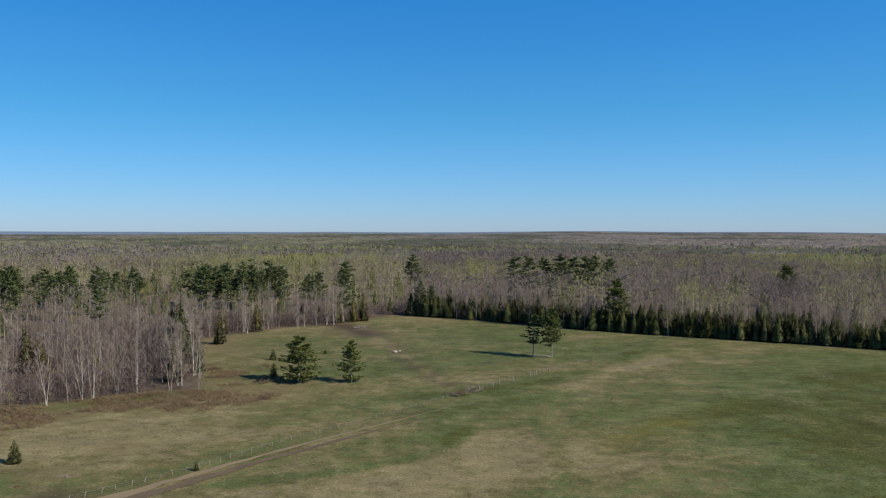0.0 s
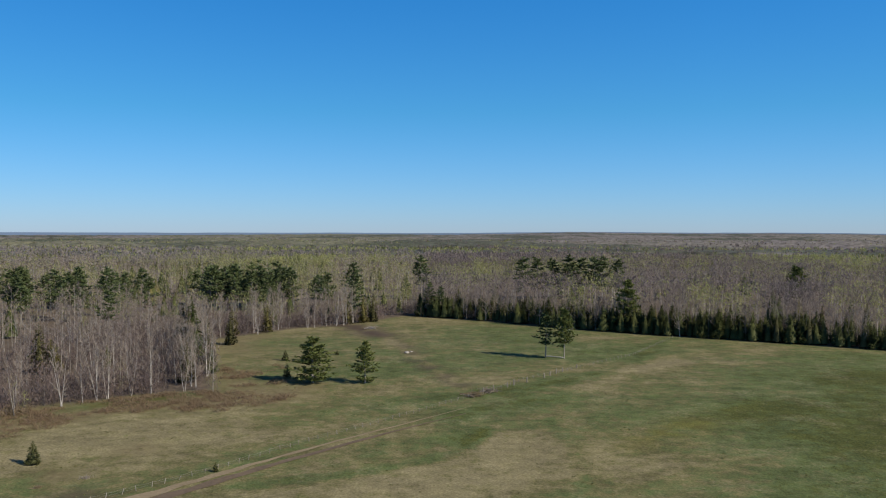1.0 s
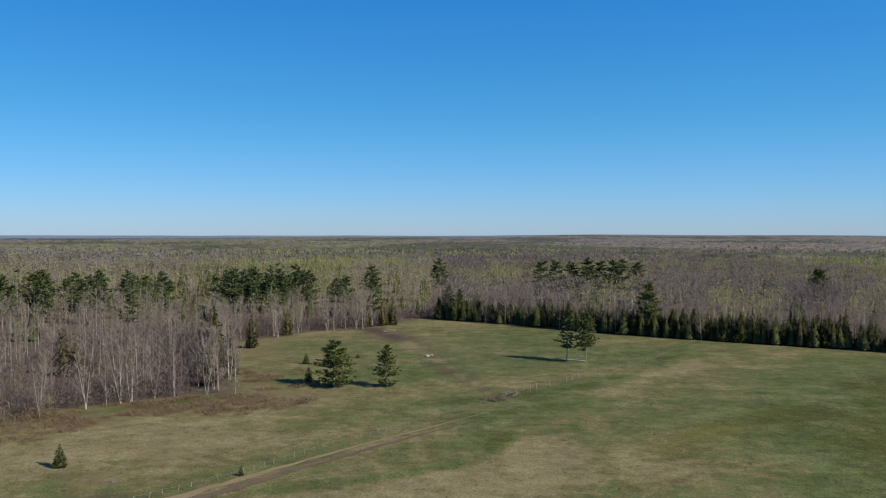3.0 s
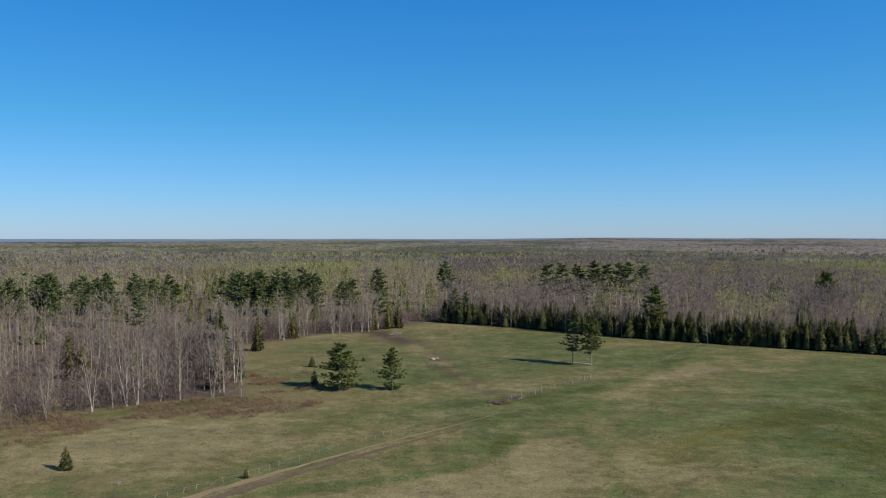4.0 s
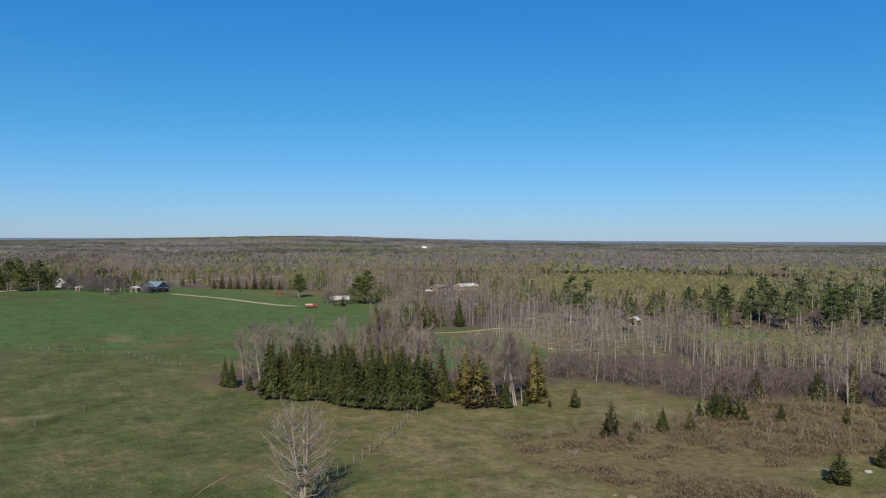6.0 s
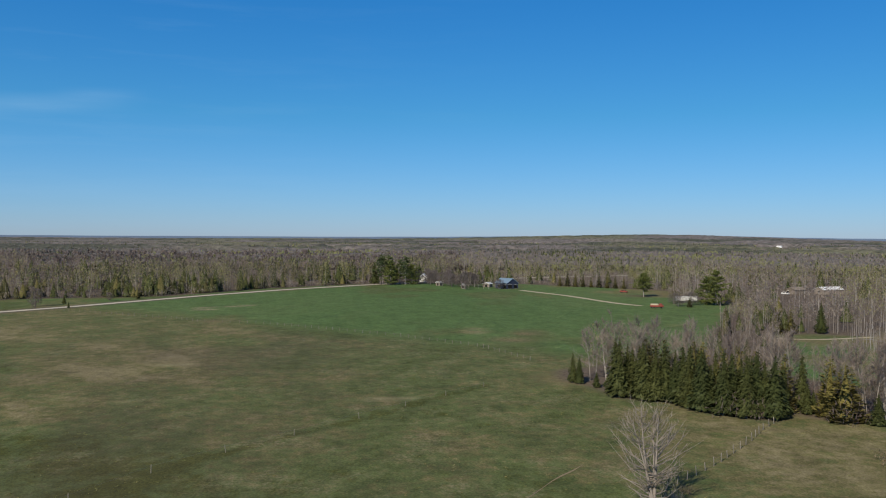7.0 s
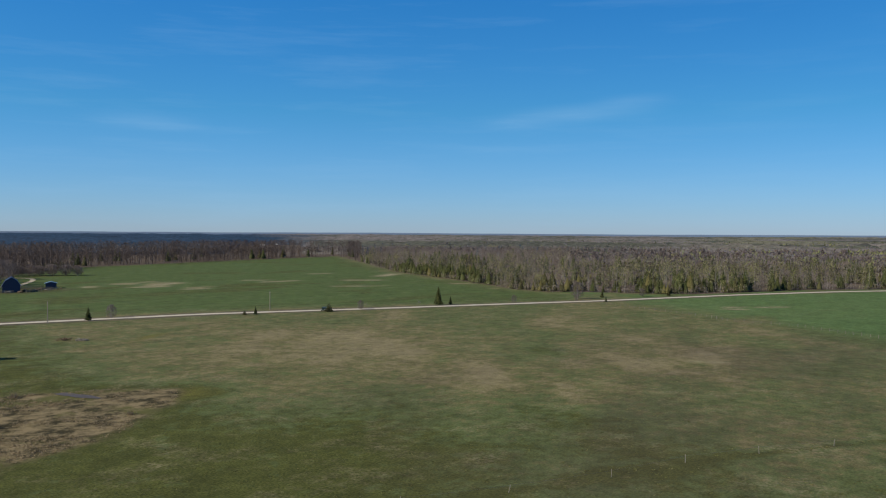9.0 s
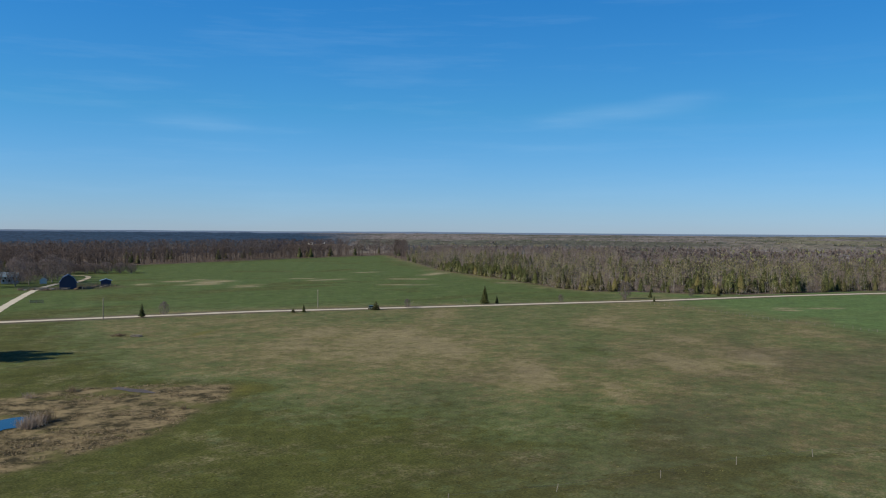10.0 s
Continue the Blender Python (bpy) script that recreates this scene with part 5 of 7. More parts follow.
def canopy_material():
    """Crowns of far woods: grey bare, olive budding and dark conifer patches, tinted for distance haze."""
    m = bpy.data.materials.new("far_hazed_crowns")
    m.use_nodes = True
    n, l = m.node_tree.nodes, m.node_tree.links
    b = n["Principled BSDF"]
    b.inputs["Roughness"].default_value, b.inputs["Specular IOR Level"].default_value = 0.95, 0.1
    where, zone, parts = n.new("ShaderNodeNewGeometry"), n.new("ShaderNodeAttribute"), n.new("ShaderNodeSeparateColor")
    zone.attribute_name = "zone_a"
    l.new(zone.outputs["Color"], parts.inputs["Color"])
    crowns, stands = n.new("ShaderNodeTexNoise"), n.new("ShaderNodeTexNoise")
    for tex, size, detail in ((crowns, 13.0, 4.0), (stands, 60.0, 5.0)):
        tex.inputs["Scale"].default_value, tex.inputs["Detail"].default_value = 1 / size, detail
        l.new(where.outputs["Position"], tex.inputs["Vector"])

    def blend(fac, one, two):
        q = n.new("ShaderNodeMix")
        q.data_type = "RGBA"
        l.new(fac, q.inputs[0])
        for slot, c in ((6, one), (7, two)):
            if isinstance(c, tuple):
                q.inputs[slot].default_value = (*c, 1)
            else:
                l.new(c, q.inputs[slot])
        return q.outputs[2]

    def shifted(source, reach):
        q = n.new("ShaderNodeMath")
        q.operation = "MULTIPLY_ADD"
        q.use_clamp = True
        q.inputs[1].default_value = reach
        l.new(stands.outputs["Fac"], q.inputs[0])
        l.new(source, q.inputs[2])
        return q.outputs[0]

    colour = blend(shifted(parts.outputs[0], 0.2), (0.184, 0.163, 0.158), (0.166, 0.162, 0.108))
    # conifers lightened and greyed: distance haze put into their colour
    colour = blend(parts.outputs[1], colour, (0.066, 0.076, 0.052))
    # southern horizon: haze put into the firs as dark blue
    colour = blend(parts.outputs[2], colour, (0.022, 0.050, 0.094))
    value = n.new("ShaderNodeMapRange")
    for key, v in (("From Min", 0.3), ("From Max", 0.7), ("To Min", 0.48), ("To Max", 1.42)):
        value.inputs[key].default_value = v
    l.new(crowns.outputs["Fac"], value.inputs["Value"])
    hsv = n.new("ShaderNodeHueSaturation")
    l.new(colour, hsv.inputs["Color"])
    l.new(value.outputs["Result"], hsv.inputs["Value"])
    l.new(hsv.outputs["Color"], b.inputs["Base Color"])
    return m


def build_canopy():
    """The closed roof of the far woods out to the horizon, broken by fields."""
    arc, rings = np.radians(np.arange(-33, 161.5, 0.48)), np.concatenate([np.geomspace(800, 1500, 45), np.geomspace(1520, 4850, 95)])
    r, a = np.meshgrid(rings, arc, indexing="ij")
    g = np.random.default_rng(680)
    x, y = (-r * np.sin(a)).ravel(), (r * np.cos(a)).ravel()
    d, bearing = np.hypot(x, y), np.degrees(a).ravel()
    tall = 6.0 + 5.0 * smooth(1300, 1700, d) + 7.0 * (g.random(len(x)) - 0.5) * smooth(900, 1600, d) + 5 * (value_noise(x, y, 130, 74) - 0.5)
    field = value_noise(x, y, np.where(d > 1900, 420, 260), np.where(d > 1900, 73, 51)) > np.where(d > 1900, 0.75, 0.80)
    oaks = (bearing > 117) & (d < 1250)
    for at, far in FAR_BARNS:
        field |= (np.abs(bearing - at) * d < 60 * 57.3) & (d > far - 800) & (d < far + 40)
    z = height(x, y) + np.where(field | oaks, -3.0, tall)
    n, k = len(arc), len(rings)
    i, j = np.meshgrid(np.arange(k - 1), np.arange(n - 1), indexing="ij")
    q = (i * n + j).ravel()
    bud = smooth(0.42, 0.62, value_noise(x * 0.7, y, 520, 72)) * 0.9
    bud = bud * (1 - 0.75 * smooth(4, 0, bearing)) * (1 - 0.9 * smooth(104, 112, bearing))
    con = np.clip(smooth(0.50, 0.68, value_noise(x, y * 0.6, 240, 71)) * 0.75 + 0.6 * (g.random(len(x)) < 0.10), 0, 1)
    fir_haze = smooth(133, 138, bearing + 5 * (value_noise(x, y, 500, 75) - 0.5)) * 0.95
    ob = link_mesh("far_woods", np.stack([x, y, z], -1), np.stack([q, q + n, q + n + 1, q + 1], -1), [canopy_material()], colours={"zone_a": np.stack([bud, con, fir_haze, np.ones_like(x)], -1)})
    tagged(ob, "grey, olive and haze-tinted crowns of the far woods out to the horizon", "woods", kind="stuff")


build_canopy()
build_woods()


def build_thickets():
    rng = np.random.default_rng(800)
    # purple alder thicket along the foot of the birch woods and round the heath
    x, y, r = scatter(801, 100, 330, 2.6, (-2, 75))
    e = poly_distance(PASTURE, x, y)
    on = (e < np.where(x > -55, -0.5, 1.0)) & (poly_distance(SLASH, x, y) < 0) & (poly_distance(REGROWTH, x, y) < 0) & (value_noise(x, y, 8, 87) + 0.05 * e < 0.62) & ((e > -14 - 8 * r.random(len(x))) | ((x > -112) & (e > -46) & (r.random(len(x)) < 0.55)) | ((poly_distance(THICKET, x, y) > 0) & (e > -20))) & (poly_distance(PINES, x, y) < 0)
    plant("alder_thicket", [mound(810 + i, 2.3, 3.2, 98, 0.048, 0.66, 0.5).arrays() for i in range(6)], np.column_stack([x[on], y[on], (0.75 + 0.8 * r.random(on.sum())) * np.where(poly_distance(THICKET, x[on], y[on]) > -4, 1.05, 1.0)]), [M_ALDER],
          "purple-grey alder thicket under the birches", "thicket", 820)
    # brush along the foot of the farther woods
    x, y, r = scatter(807, 345, 760, 3.0, (-32, 160))
    e = open_ground(x, y)
    on = (e < 0.5) & (e > -9) & (np.degrees(np.arctan2(-x, y)) < 131) & (line_distance(ROAD, x, y) > 7) & (poly_distance(CABINS, x, y) < 0)
    plant("edge_brush", [haze_tree(895 + i, 3.4, 1.8, 13, 0.10, (TWIG, PUR, OLIVE, CED)[i], 0.02, 1.6) for i in range(4)], np.column_stack([x[on], y[on], 0.6 + 0.8 * r.random(on.sum())]), MATS,
          "low brush at the foot of the far treeline", "brush", 847)
    # dark undergrowth added below the oaks, standing in for the shade at their foot
    x, y, r = scatter(814, 430, 800, 3.2, (129, 160))
    e = open_ground(x, y)
    on = (e < 0) & (e > -14) & (line_distance(ROAD, x, y) > 9)
    plant("oak_undergrowth", [haze_tree(940 + i, 4.6, 2.2, 20, 0.15, (OAK, OAK, SPR, CED)[i], 0.02, 1.5, OAK) for i in range(4)], np.column_stack([x[on], y[on], 0.5 + 0.8 * r.random(on.sum())]), MATS,
          "dark undergrowth added for the shade at the foot of the oak wood", "brush", 851)
    # a closer rank of trees along the edges of the farther woods
    x, y, r = scatter(813, 300, 900, 3.6, (-32, 150))
    kind, e = woods_mix(x, y, r), open_ground(x, y)
    kind = np.where((e < -1) & (e > -15) & (poly_distance(PASTURE, x, y) < -6) & (poly_distance(SLASH, x, y) < -4), kind, -1)
    kind = np.where((np.degrees(np.arctan2(-x, y)) < 131), kind, -1)
    for k in (0, 1, 2, 3, 5, 6, 7):
        on = kind == k
        if on.any():
            plant("edge_" + WORDS[k][0], FAR[k], np.column_stack([x[on], y[on], 0.42 + 0.45 * r.random(on.sum())]), MATS, WORDS[k][1] + " closing the edge of the woods", "woods", 690 + k)
    # low red-brown heath shrubs
    x, y, r = scatter(802, 70, 190, 1.8, (15, 72))
    b = poly_distance(BRUSH, x, y) + 10 * (value_noise(x, y, 12, 6) - 0.5)
    on = (b > -2) & (value_noise(x, y, 7, 83) > 0.38) & (line_distance(DITCH, x, y) > 1.4)
    plant("heath_shrubs", [mound(830 + i, 1.35, 0.8, 130, 0.038, 0.32).arrays() for i in range(6)], np.column_stack([x[on], y[on], 0.75 + 1.0 * r.random(on.sum())]), [M_HEATH],
          "low red-brown heath shrubs on the wet ground", "shrubs", 840)
    x, y, r = scatter(803, 110, 200, 1.6, (8, 30))
    e = open_ground(x, y)
    on = (e > 0) & (e < 13 + 6 * value_noise(x, y, 20, 93)) & (value_noise(x, y, 9, 84) > 0.45)
    plant("edge_shrubs", [mound(850 + i, 1.6, 0.65, 170, 0.034, 0.30).arrays() for i in range(4)], np.column_stack([x[on], y[on], 0.5 + 0.8 * r.random(on.sum())]), [M_RUSSET],
          "low brown shrubs along the edge of the birches", "shrubs", 860)
    # knee-high to man-high willow clumps in the heath
    x, y, r = scatter(806, 80, 200, 2.6, (20, 72))
    on = (poly_distance(BRUSH, x, y) > -2) & (value_noise(x, y, 13, 88) > 0.50) & (line_distance(DITCH, x, y) > 2)
    plant("willow_clumps", [mound(890 + i, 1.9, 1.35, 150, 0.05, 0.42).arrays() for i in range(5)], np.column_stack([x[on], y[on], 0.6 + 0.7 * r.random(on.sum())]), [M_HEATH],
          "grey-brown willow clumps on the wet heath", "willows", 846)
    # saplings where the heath runs into the woods
    x, y, r = scatter(805, 95, 215, 4.6, (24, 72))
    b = np.maximum(poly_distance(BRUSH, x, y), poly_distance(THICKET, x, y))
    on = (b > -3) & (np.hypot(x, y) > 135) & (value_noise(x, y, 14, 86) > 0.38) & (line_distance(DITCH, x, y) > 2)
    plant("saplings", [haze_tree(870 + i, 3.4, 0.85, 46, 0.035, (OLIVE, LEAF, OLIVE, TWIG)[i], 0.12, 0.8) for i in range(4)], np.column_stack([x[on], y[on], 0.5 + 0.8 * r.random(on.sum())]), MATS,
          "thin saplings in bud among the heath shrubs", "saplings", 845)
    # a level young stand of aspen in first leaf beyond the pines
    x, y, r = scatter(808, 330, 790, 4.5, (40, 66))
    on = poly_distance(YELLOW, x, y) > 0
    plant("aspen_regrowth", [haze_tree(897 + i, 5.5, 2.5, 24, 0.19, (LEAF, OLIVE, OLIVE)[i % 3], 0.04, 1.7) for i in range(6)], np.column_stack([x[on], y[on], 0.8 + 0.35 * r.random(on.sum())]), MATS,
          "level young aspen regrowth in yellow-green leaf", "regrowth", 849)
    x, y, r = scatter(803, 170, 330, 2.6, (34, 62))
    on = poly_distance([(-140, 160), (-166, 132), (-196, 146), (-204, 176), (-188, 206), (-160, 236), (-120, 262), (-112, 215)], x, y) > 0
    on &= poly_distance(MEADOW, x, y) < 0
    plant("young_aspens", [haze_tree(905 + i, 7.5, 1.4, 44, 0.10, (LEAF, OLIVE, OLIVE, TWIG, TWIG)[i], 0.2, 0.9, BIR) for i in range(5)], np.column_stack([x[on], y[on], 0.6 + 0.5 * r.random(on.sum())]), MATS,
          "slim young aspens in yellow-green bud with pale stems", "aspens", 843)
    x, y, r = scatter(812, 190, 360, 4.4, (46, 76))
    on = (poly_distance(SLASH, x, y) > -6) & (value_noise(x, y, 16, 94) > 0.42)
    plant("standing_poles", [bare_pole(915 + i) for i in range(5)], np.column_stack([x[on], y[on], 0.36 + 0.34 * r.random(on.sum())]), MATS, "thin pale trunks left standing on the cleared ground", "trees", 841)
    # fallen pale poles on the cut-over ground
    x, y, r = scatter(809, 200, 360, 3.6, (50, 72))
    on = (poly_distance(SLASH, x, y) > 1) & (value_noise(x, y, 12, 89) > 0.35)
    plant("slash_wood", [slash_pile(900 + i) for i in range(5)], np.column_stack([x[on], y[on], 0.6 + 0.7 * r.random(on.sum())]), MATS, "pale cut branches and poles lying on the cleared ground", "slash", 848)
    # single tufts of grass over the pasture within reach of the eye
    x, y, r = scatter(811, 66, 200, 2.0, (-32, 160))
    on = (open_ground(x, y) > 1) & (poly_distance(MARSH, x, y) < 0) & (value_noise(x, y, 6, 92) + 0.25 * r.random(len(x)) > 0.52) & (line_distance(TRACK, x, y) > 1.6)
    plant("grass_tufts", [bush(930 + i, 0.32, 0.14, 5, 0.07).arrays() for i in range(5)], np.column_stack([x[on], y[on], 0.6 + 0.9 * r.random(on.sum())]), [M_TUFT],
          "dry and green grass tufts over the pasture", "grass", 842)
    # dead sedge in the marsh
    x, y, r = scatter(804, 105, 190, 0.62, (135, 166))
    on = (poly_distance(MARSH, x, y) > 0.5) & (np.hypot((x + 58), (y + 136)) > 6.5) & (value_noise(x, y, 6, 85) + 0.2 * (r.random(len(x)) - 0.5) > 0.52)
    plant("dead_sedge", [mound(870 + i, 0.7, 0.24, 14, 0.05, 0.25).arrays() for i in range(5)], np.column_stack([x[on], y[on], 0.5 + 0.7 * r.random(on.sum())]), [M_REED],
          "tan dead sedge tussocks round the pond", "sedge", 880)


build_thickets()


# ---- single trees ----
TREE_LIB = {}


def tree(kind, variant, x, y, h, label, group="", wide=1.0):
    """A tree of that kind and height; trees of one variant share their meshes."""
    key = (kind, variant)
    z = float(height(np.array([x]), np.array([y]))[0])
    turn = (x * 37.3 + y * 91.7) % 360
    if key not in TREE_LIB:
        make, size, category = TREES[kind]
        ob = thing(kind, label, category, (x, y, z), turn, group)
        make(variant, ob)
        TREE_LIB[key] = (ob, size)
        s = h / size
        ob.scale = (s * wide, s * wide, s)
        return ob
    first, size = TREE_LIB[key]
    s = h / size
    m = pose(x, y, z, 0, 0, turn) @ Matrix.Diagonal((s * wide / first.scale[0], s * wide / first.scale[1], s / first.scale[2], 1))
    ob = copy_thing(first, m)
    ob.name = kind
    return tagged(ob, label, TREES[kind][2], group)


def make_birch(v, ob):
    a, b, c = bare_tree(1000 + v, 12, 2.4, 24, 700, 1 + v % 3, 0.028, 6, 1.1, 0.16, 0, 0, base=0.0058)
    a.link("trunk", M_BIRCH, ob, "pale birch bark")
    b.link("branchwork", M_BARK, ob)
    c.link("crown", M_TWIG, ob)


def make_maple(v, ob):
    a, b, c = bare_tree(1050 + v, 12, 3.4, 30, 620, 1, 0.03, 6, 1.2, 0.2, 0, 0, base=0.011)
    a.link("trunk", M_BARK, ob)
    b.link("branchwork", M_BARK, ob)
    c.link("crown", M_TWIG if v % 2 else M_TWIG_PURPLE, ob)


def make_old(v, ob):
    a, b, c = bare_tree(1090 + v, 11, 4.8, 92, 1700, 4, 0.020, 8, 1.15, 0.14, 0, 0, base=0.019, flare=12, stout=0.62, splay=0.09)
    a.link("trunk", M_OLD, ob, "stout forked grey trunk")
    b.link("branchwork", M_OLD, ob)
    c.link("crown", M_OLD, ob)


def make_spruce(v, ob):
    a, b = shag(1100 + v, 8, 1.65, 1050, 0.72, 0.50, core=0.62)
    a.link("trunk", M_BARK, ob)
    b.link("foliage", [M_BARK, M_SPRUCE], ob)


def make_bushy(v, ob):
    a, b = shag(1130 + v, 4, 1.6, 800, 0.62, 0.5, 0.1)
    a.link("trunk", M_BARK, ob)
    b.link("foliage", [M_BARK, M_YOUNG], ob)


def make_cedar(v, ob):
    a, b = shag(1160 + v, 9, 2.0, 950, 0.52, 0.62, 0.35)
    a.link("trunk", M_BARK, ob)
    b.link("foliage", [M_BARK, M_CEDAR if v % 2 else M_CEDAR_GOLD], ob)


def make_golden(v, ob):
    a, b = shag(1160 + v, 9, 2.2, 950, 0.46, 0.66, 0.35)
    a.link("trunk", M_BARK, ob)
    b.link("foliage", [M_BARK, M_GOLDEN], ob)


def make_pine(v, ob):
    a, b, c = pine(1200 + v, 10, 4.1, 13, 7, 7, 14, 0.30 if v == 2 else 0.05, 0.10, 0.55, 0.18)
    a.link("trunk", M_BARK, ob)
    b.link("branchwork", M_BARK, ob)
    c.link("foliage", [M_BARK, M_PINE], ob)


def make_tall_pine(v, ob):
    a, b, c = pine(1230 + v, 16, 4.2, 11, 5, 4, 6, 0.42 if v % 2 else 0.28, 0.16, 1.0, 0.22)
    v_, t_, m_ = merged(a, b)
    link_mesh("trunk", v_, t_, [M_BARK], None, None, ob)
    c.link("foliage", [M_BARK, M_PINE_DARK], ob)


def make_shade(v, ob):
    rng_ = np.random.default_rng(1300 + v)
    s = Soup()
    s.tube([(0, 0, -0.3), (rng_.normal(0, 0.15), 0, 4), (rng_.normal(0, 0.4), rng_.normal(0, 0.3), 9.5)], [0.26, 0.2, 0.06], 6)
    s.link("trunk", M_BARK, ob)
    v_, t_, m_ = haze_tree(1310 + v, 12, 4.2, 1000, 0.10, 0, 0.12, 1.5)
    link_mesh("crown", v_, t_, [M_TWIG_MAPLE], None, None, ob)


def make_grey(v, ob):
    a, b, c = bare_tree(1400 + v, 12, 3.6, 26, 950, 1 + v % 2, 0.030, 6, 1.3, 0.22, 0, 0, base=0.009, flare=18)
    a.link("trunk", M_BARK, ob)
    b.link("branchwork", M_BARK, ob)
    c.link("crown", M_TWIG if v % 2 else M_TWIG_PURPLE, ob)


def make_sapling(v, ob):
    s = Soup()
    s.tube([(0, 0, -0.2), (0.05, 0, 2.2), (0, 0.05, 4)], [0.06, 0.045, 0.015], 5)
    s.link("trunk", M_BARK, ob)
    v_, t_, m_ = haze_tree(1350 + v, 4.5, 1.35, 420, 0.065, 0, 0.05, 0.8)
    link_mesh("crown", v_, t_, [M_TWIG_MAPLE], None, None, ob)


TREES = {"grey_maple": (make_grey, 12, "tree"), "shade_tree": (make_shade, 12, "tree"), "sapling": (make_sapling, 4.5, "tree"), "birch_tree": (make_birch, 12, "tree"), "maple_tree": (make_maple, 12, "tree"), "old_tree": (make_old, 11, "tree"), "spruce_tree": (make_spruce, 8, "tree"), "young_pine": (make_bushy, 4, "tree"),
         "cedar_tree": (make_cedar, 9, "tree"), "golden_cedar": (make_golden, 9, "tree"), "white_pine": (make_pine, 10, "tree"), "tall_pine": (make_tall_pine, 16, "tree")}

tree("white_pine", 0, -28.8, 171, 9.0, "broad white pine standing in the pasture, boughs to the ground", wide=1.5)
tree("white_pine", 1, -18.3, 171, 8.4, "tidy white pine with a short bare trunk", wide=0.92)
tree("tall_pine", 0, 22, 207.5, 10.6, "open ragged white pine beside its twin", "pair of pines", 1.2)
tree("white_pine", 2, 26.2, 205, 11.9, "fuller white pine with a pale trunk", "pair of pines", 0.62)
for k, (x, y, h, w) in enumerate(((-35, 176.5, 3.2, 0.75), (-40, 201, 2.6, 0.9), (-29, 210.5, 1.3, 1.1), (-55.5, 110.2, 3.1, 0.85), (-31, 107, 1.35, 0.75), (-83, 84, 4.1, 1.1), (-86.7, 96, 3.5, 1.15), (-110, 71.5, 2.0, 0.8), (-115.5, 76.5, 2.1, 0.8))):
    tree("young_pine", k % 4, x, y, h, "small bushy evergreen alone in the grass", "young evergreens", w)
for k, (x, y, h) in enumerate(((-137, 78, 3.6), (-114, 70.8, 5.6), (-115, 81, 3.8), (-120, 92, 3.3), (-112, 84, 3.6), (-119.5, 97, 6.2), (-121, 96, 5.4), (-118, 94.6, 4.6), (-117, 98, 4.9), (-130, 113, 6.2), (-113, 103, 3.4), (-126, 124, 5.8),
                               (-108, 112, 3.2), (-52.2, 182, 6.8), (-60, 195, 14.5), (-71, 231, 13.0), (-74, 233, 11), (-139, 74, 1.4), (-141, 66, 5.2))):
    tree(("young_pine", "cedar_tree", "spruce_tree", "spruce_tree")[k % 4] if h < 6.5 else "spruce_tree", k % 4, x, y, h, "dark green spruce on the heath" if y < 130 else "dark spruce among the birches", "heath spruces" if y < 130 else "", (0.85, 1.3, 1.5, 1.5)[k % 4] if h < 6.5 else 1.15)
for k, (x, y, h) in enumerate(((-86.5, 182, 7.4), (-88.6, 181, 10.8), (-85, 181, 6.4), (-61.5, 197, 13.5), (-30, 287, 9.0), (-27, 290, 10.0), (-96, 154, 5.0), (-60, 229, 9.0), (-140, 160, 8.0))):
    tree("cedar_tree", k % 4, x, y, h, "olive-green cedar among bare birches", "", 1.3 if h < 8 else 0.95)

# birches along the front of the woods
rng = np.random.default_rng(2000)
for k, (x, y, h, v) in enumerate(((-72.5, 139, 10, 1), (-68.5, 147, 10.5, 2), (-66, 150, 9, 0), (-64.6, 152.4, 10.5, 2), (-63, 153.6, 11, 5), (-60, 157, 10, 1), (-57, 158.6, 11, 4), (-51.6, 161, 10.5, 1), (-46, 160.6, 9.5, 3), (-75.5, 124, 9, 2), (-76.5, 125, 8.2, 5),
                                  (-103, 141, 12, 1), (-98, 143, 13, 4), (-90, 144, 12, 3), (-85, 141, 11, 0), (-80, 137, 10, 4))):
    tree("birch_tree", v, x, y, h, "leafless white-barked birch at the edge of the woods", "edge birches")
EDGE_EAST = [(175, 185), (115, 220), (99, 231), (82, 241), (64, 251), (37, 270), (15, 290), (-1, 302), (-14, 311)]
EDGE_NORTH = [(-32, 286), (-36, 277), (-50, 268), (-60, 250), (-69, 237), (-58, 198), (-47, 166)]
EDGE_HEATH = [(-84, 138), (-103, 141), (-112, 128), (-127, 124)]


def along(line, step, jitter, depth, seed):
    """Spots beside a line of the plan, depth metres to its left at most."""
    g = np.random.default_rng(seed)
    out = []
    for a, b in zip(line, line[1:]):
        a, b = np.array(a, float), np.array(b, float)
        ln = np.linalg.norm(b - a)
        d = (b - a) / ln
        left = np.array([-d[1], d[0]])
        for k in range(max(1, int(ln / step))):
            p = a + d * (k + 0.5) * step + d * g.normal(0, jitter) + left * (0.6 + depth * g.random())
            out.append((p[0], p[1], g.random(), int(g.integers(1000))))
    return out


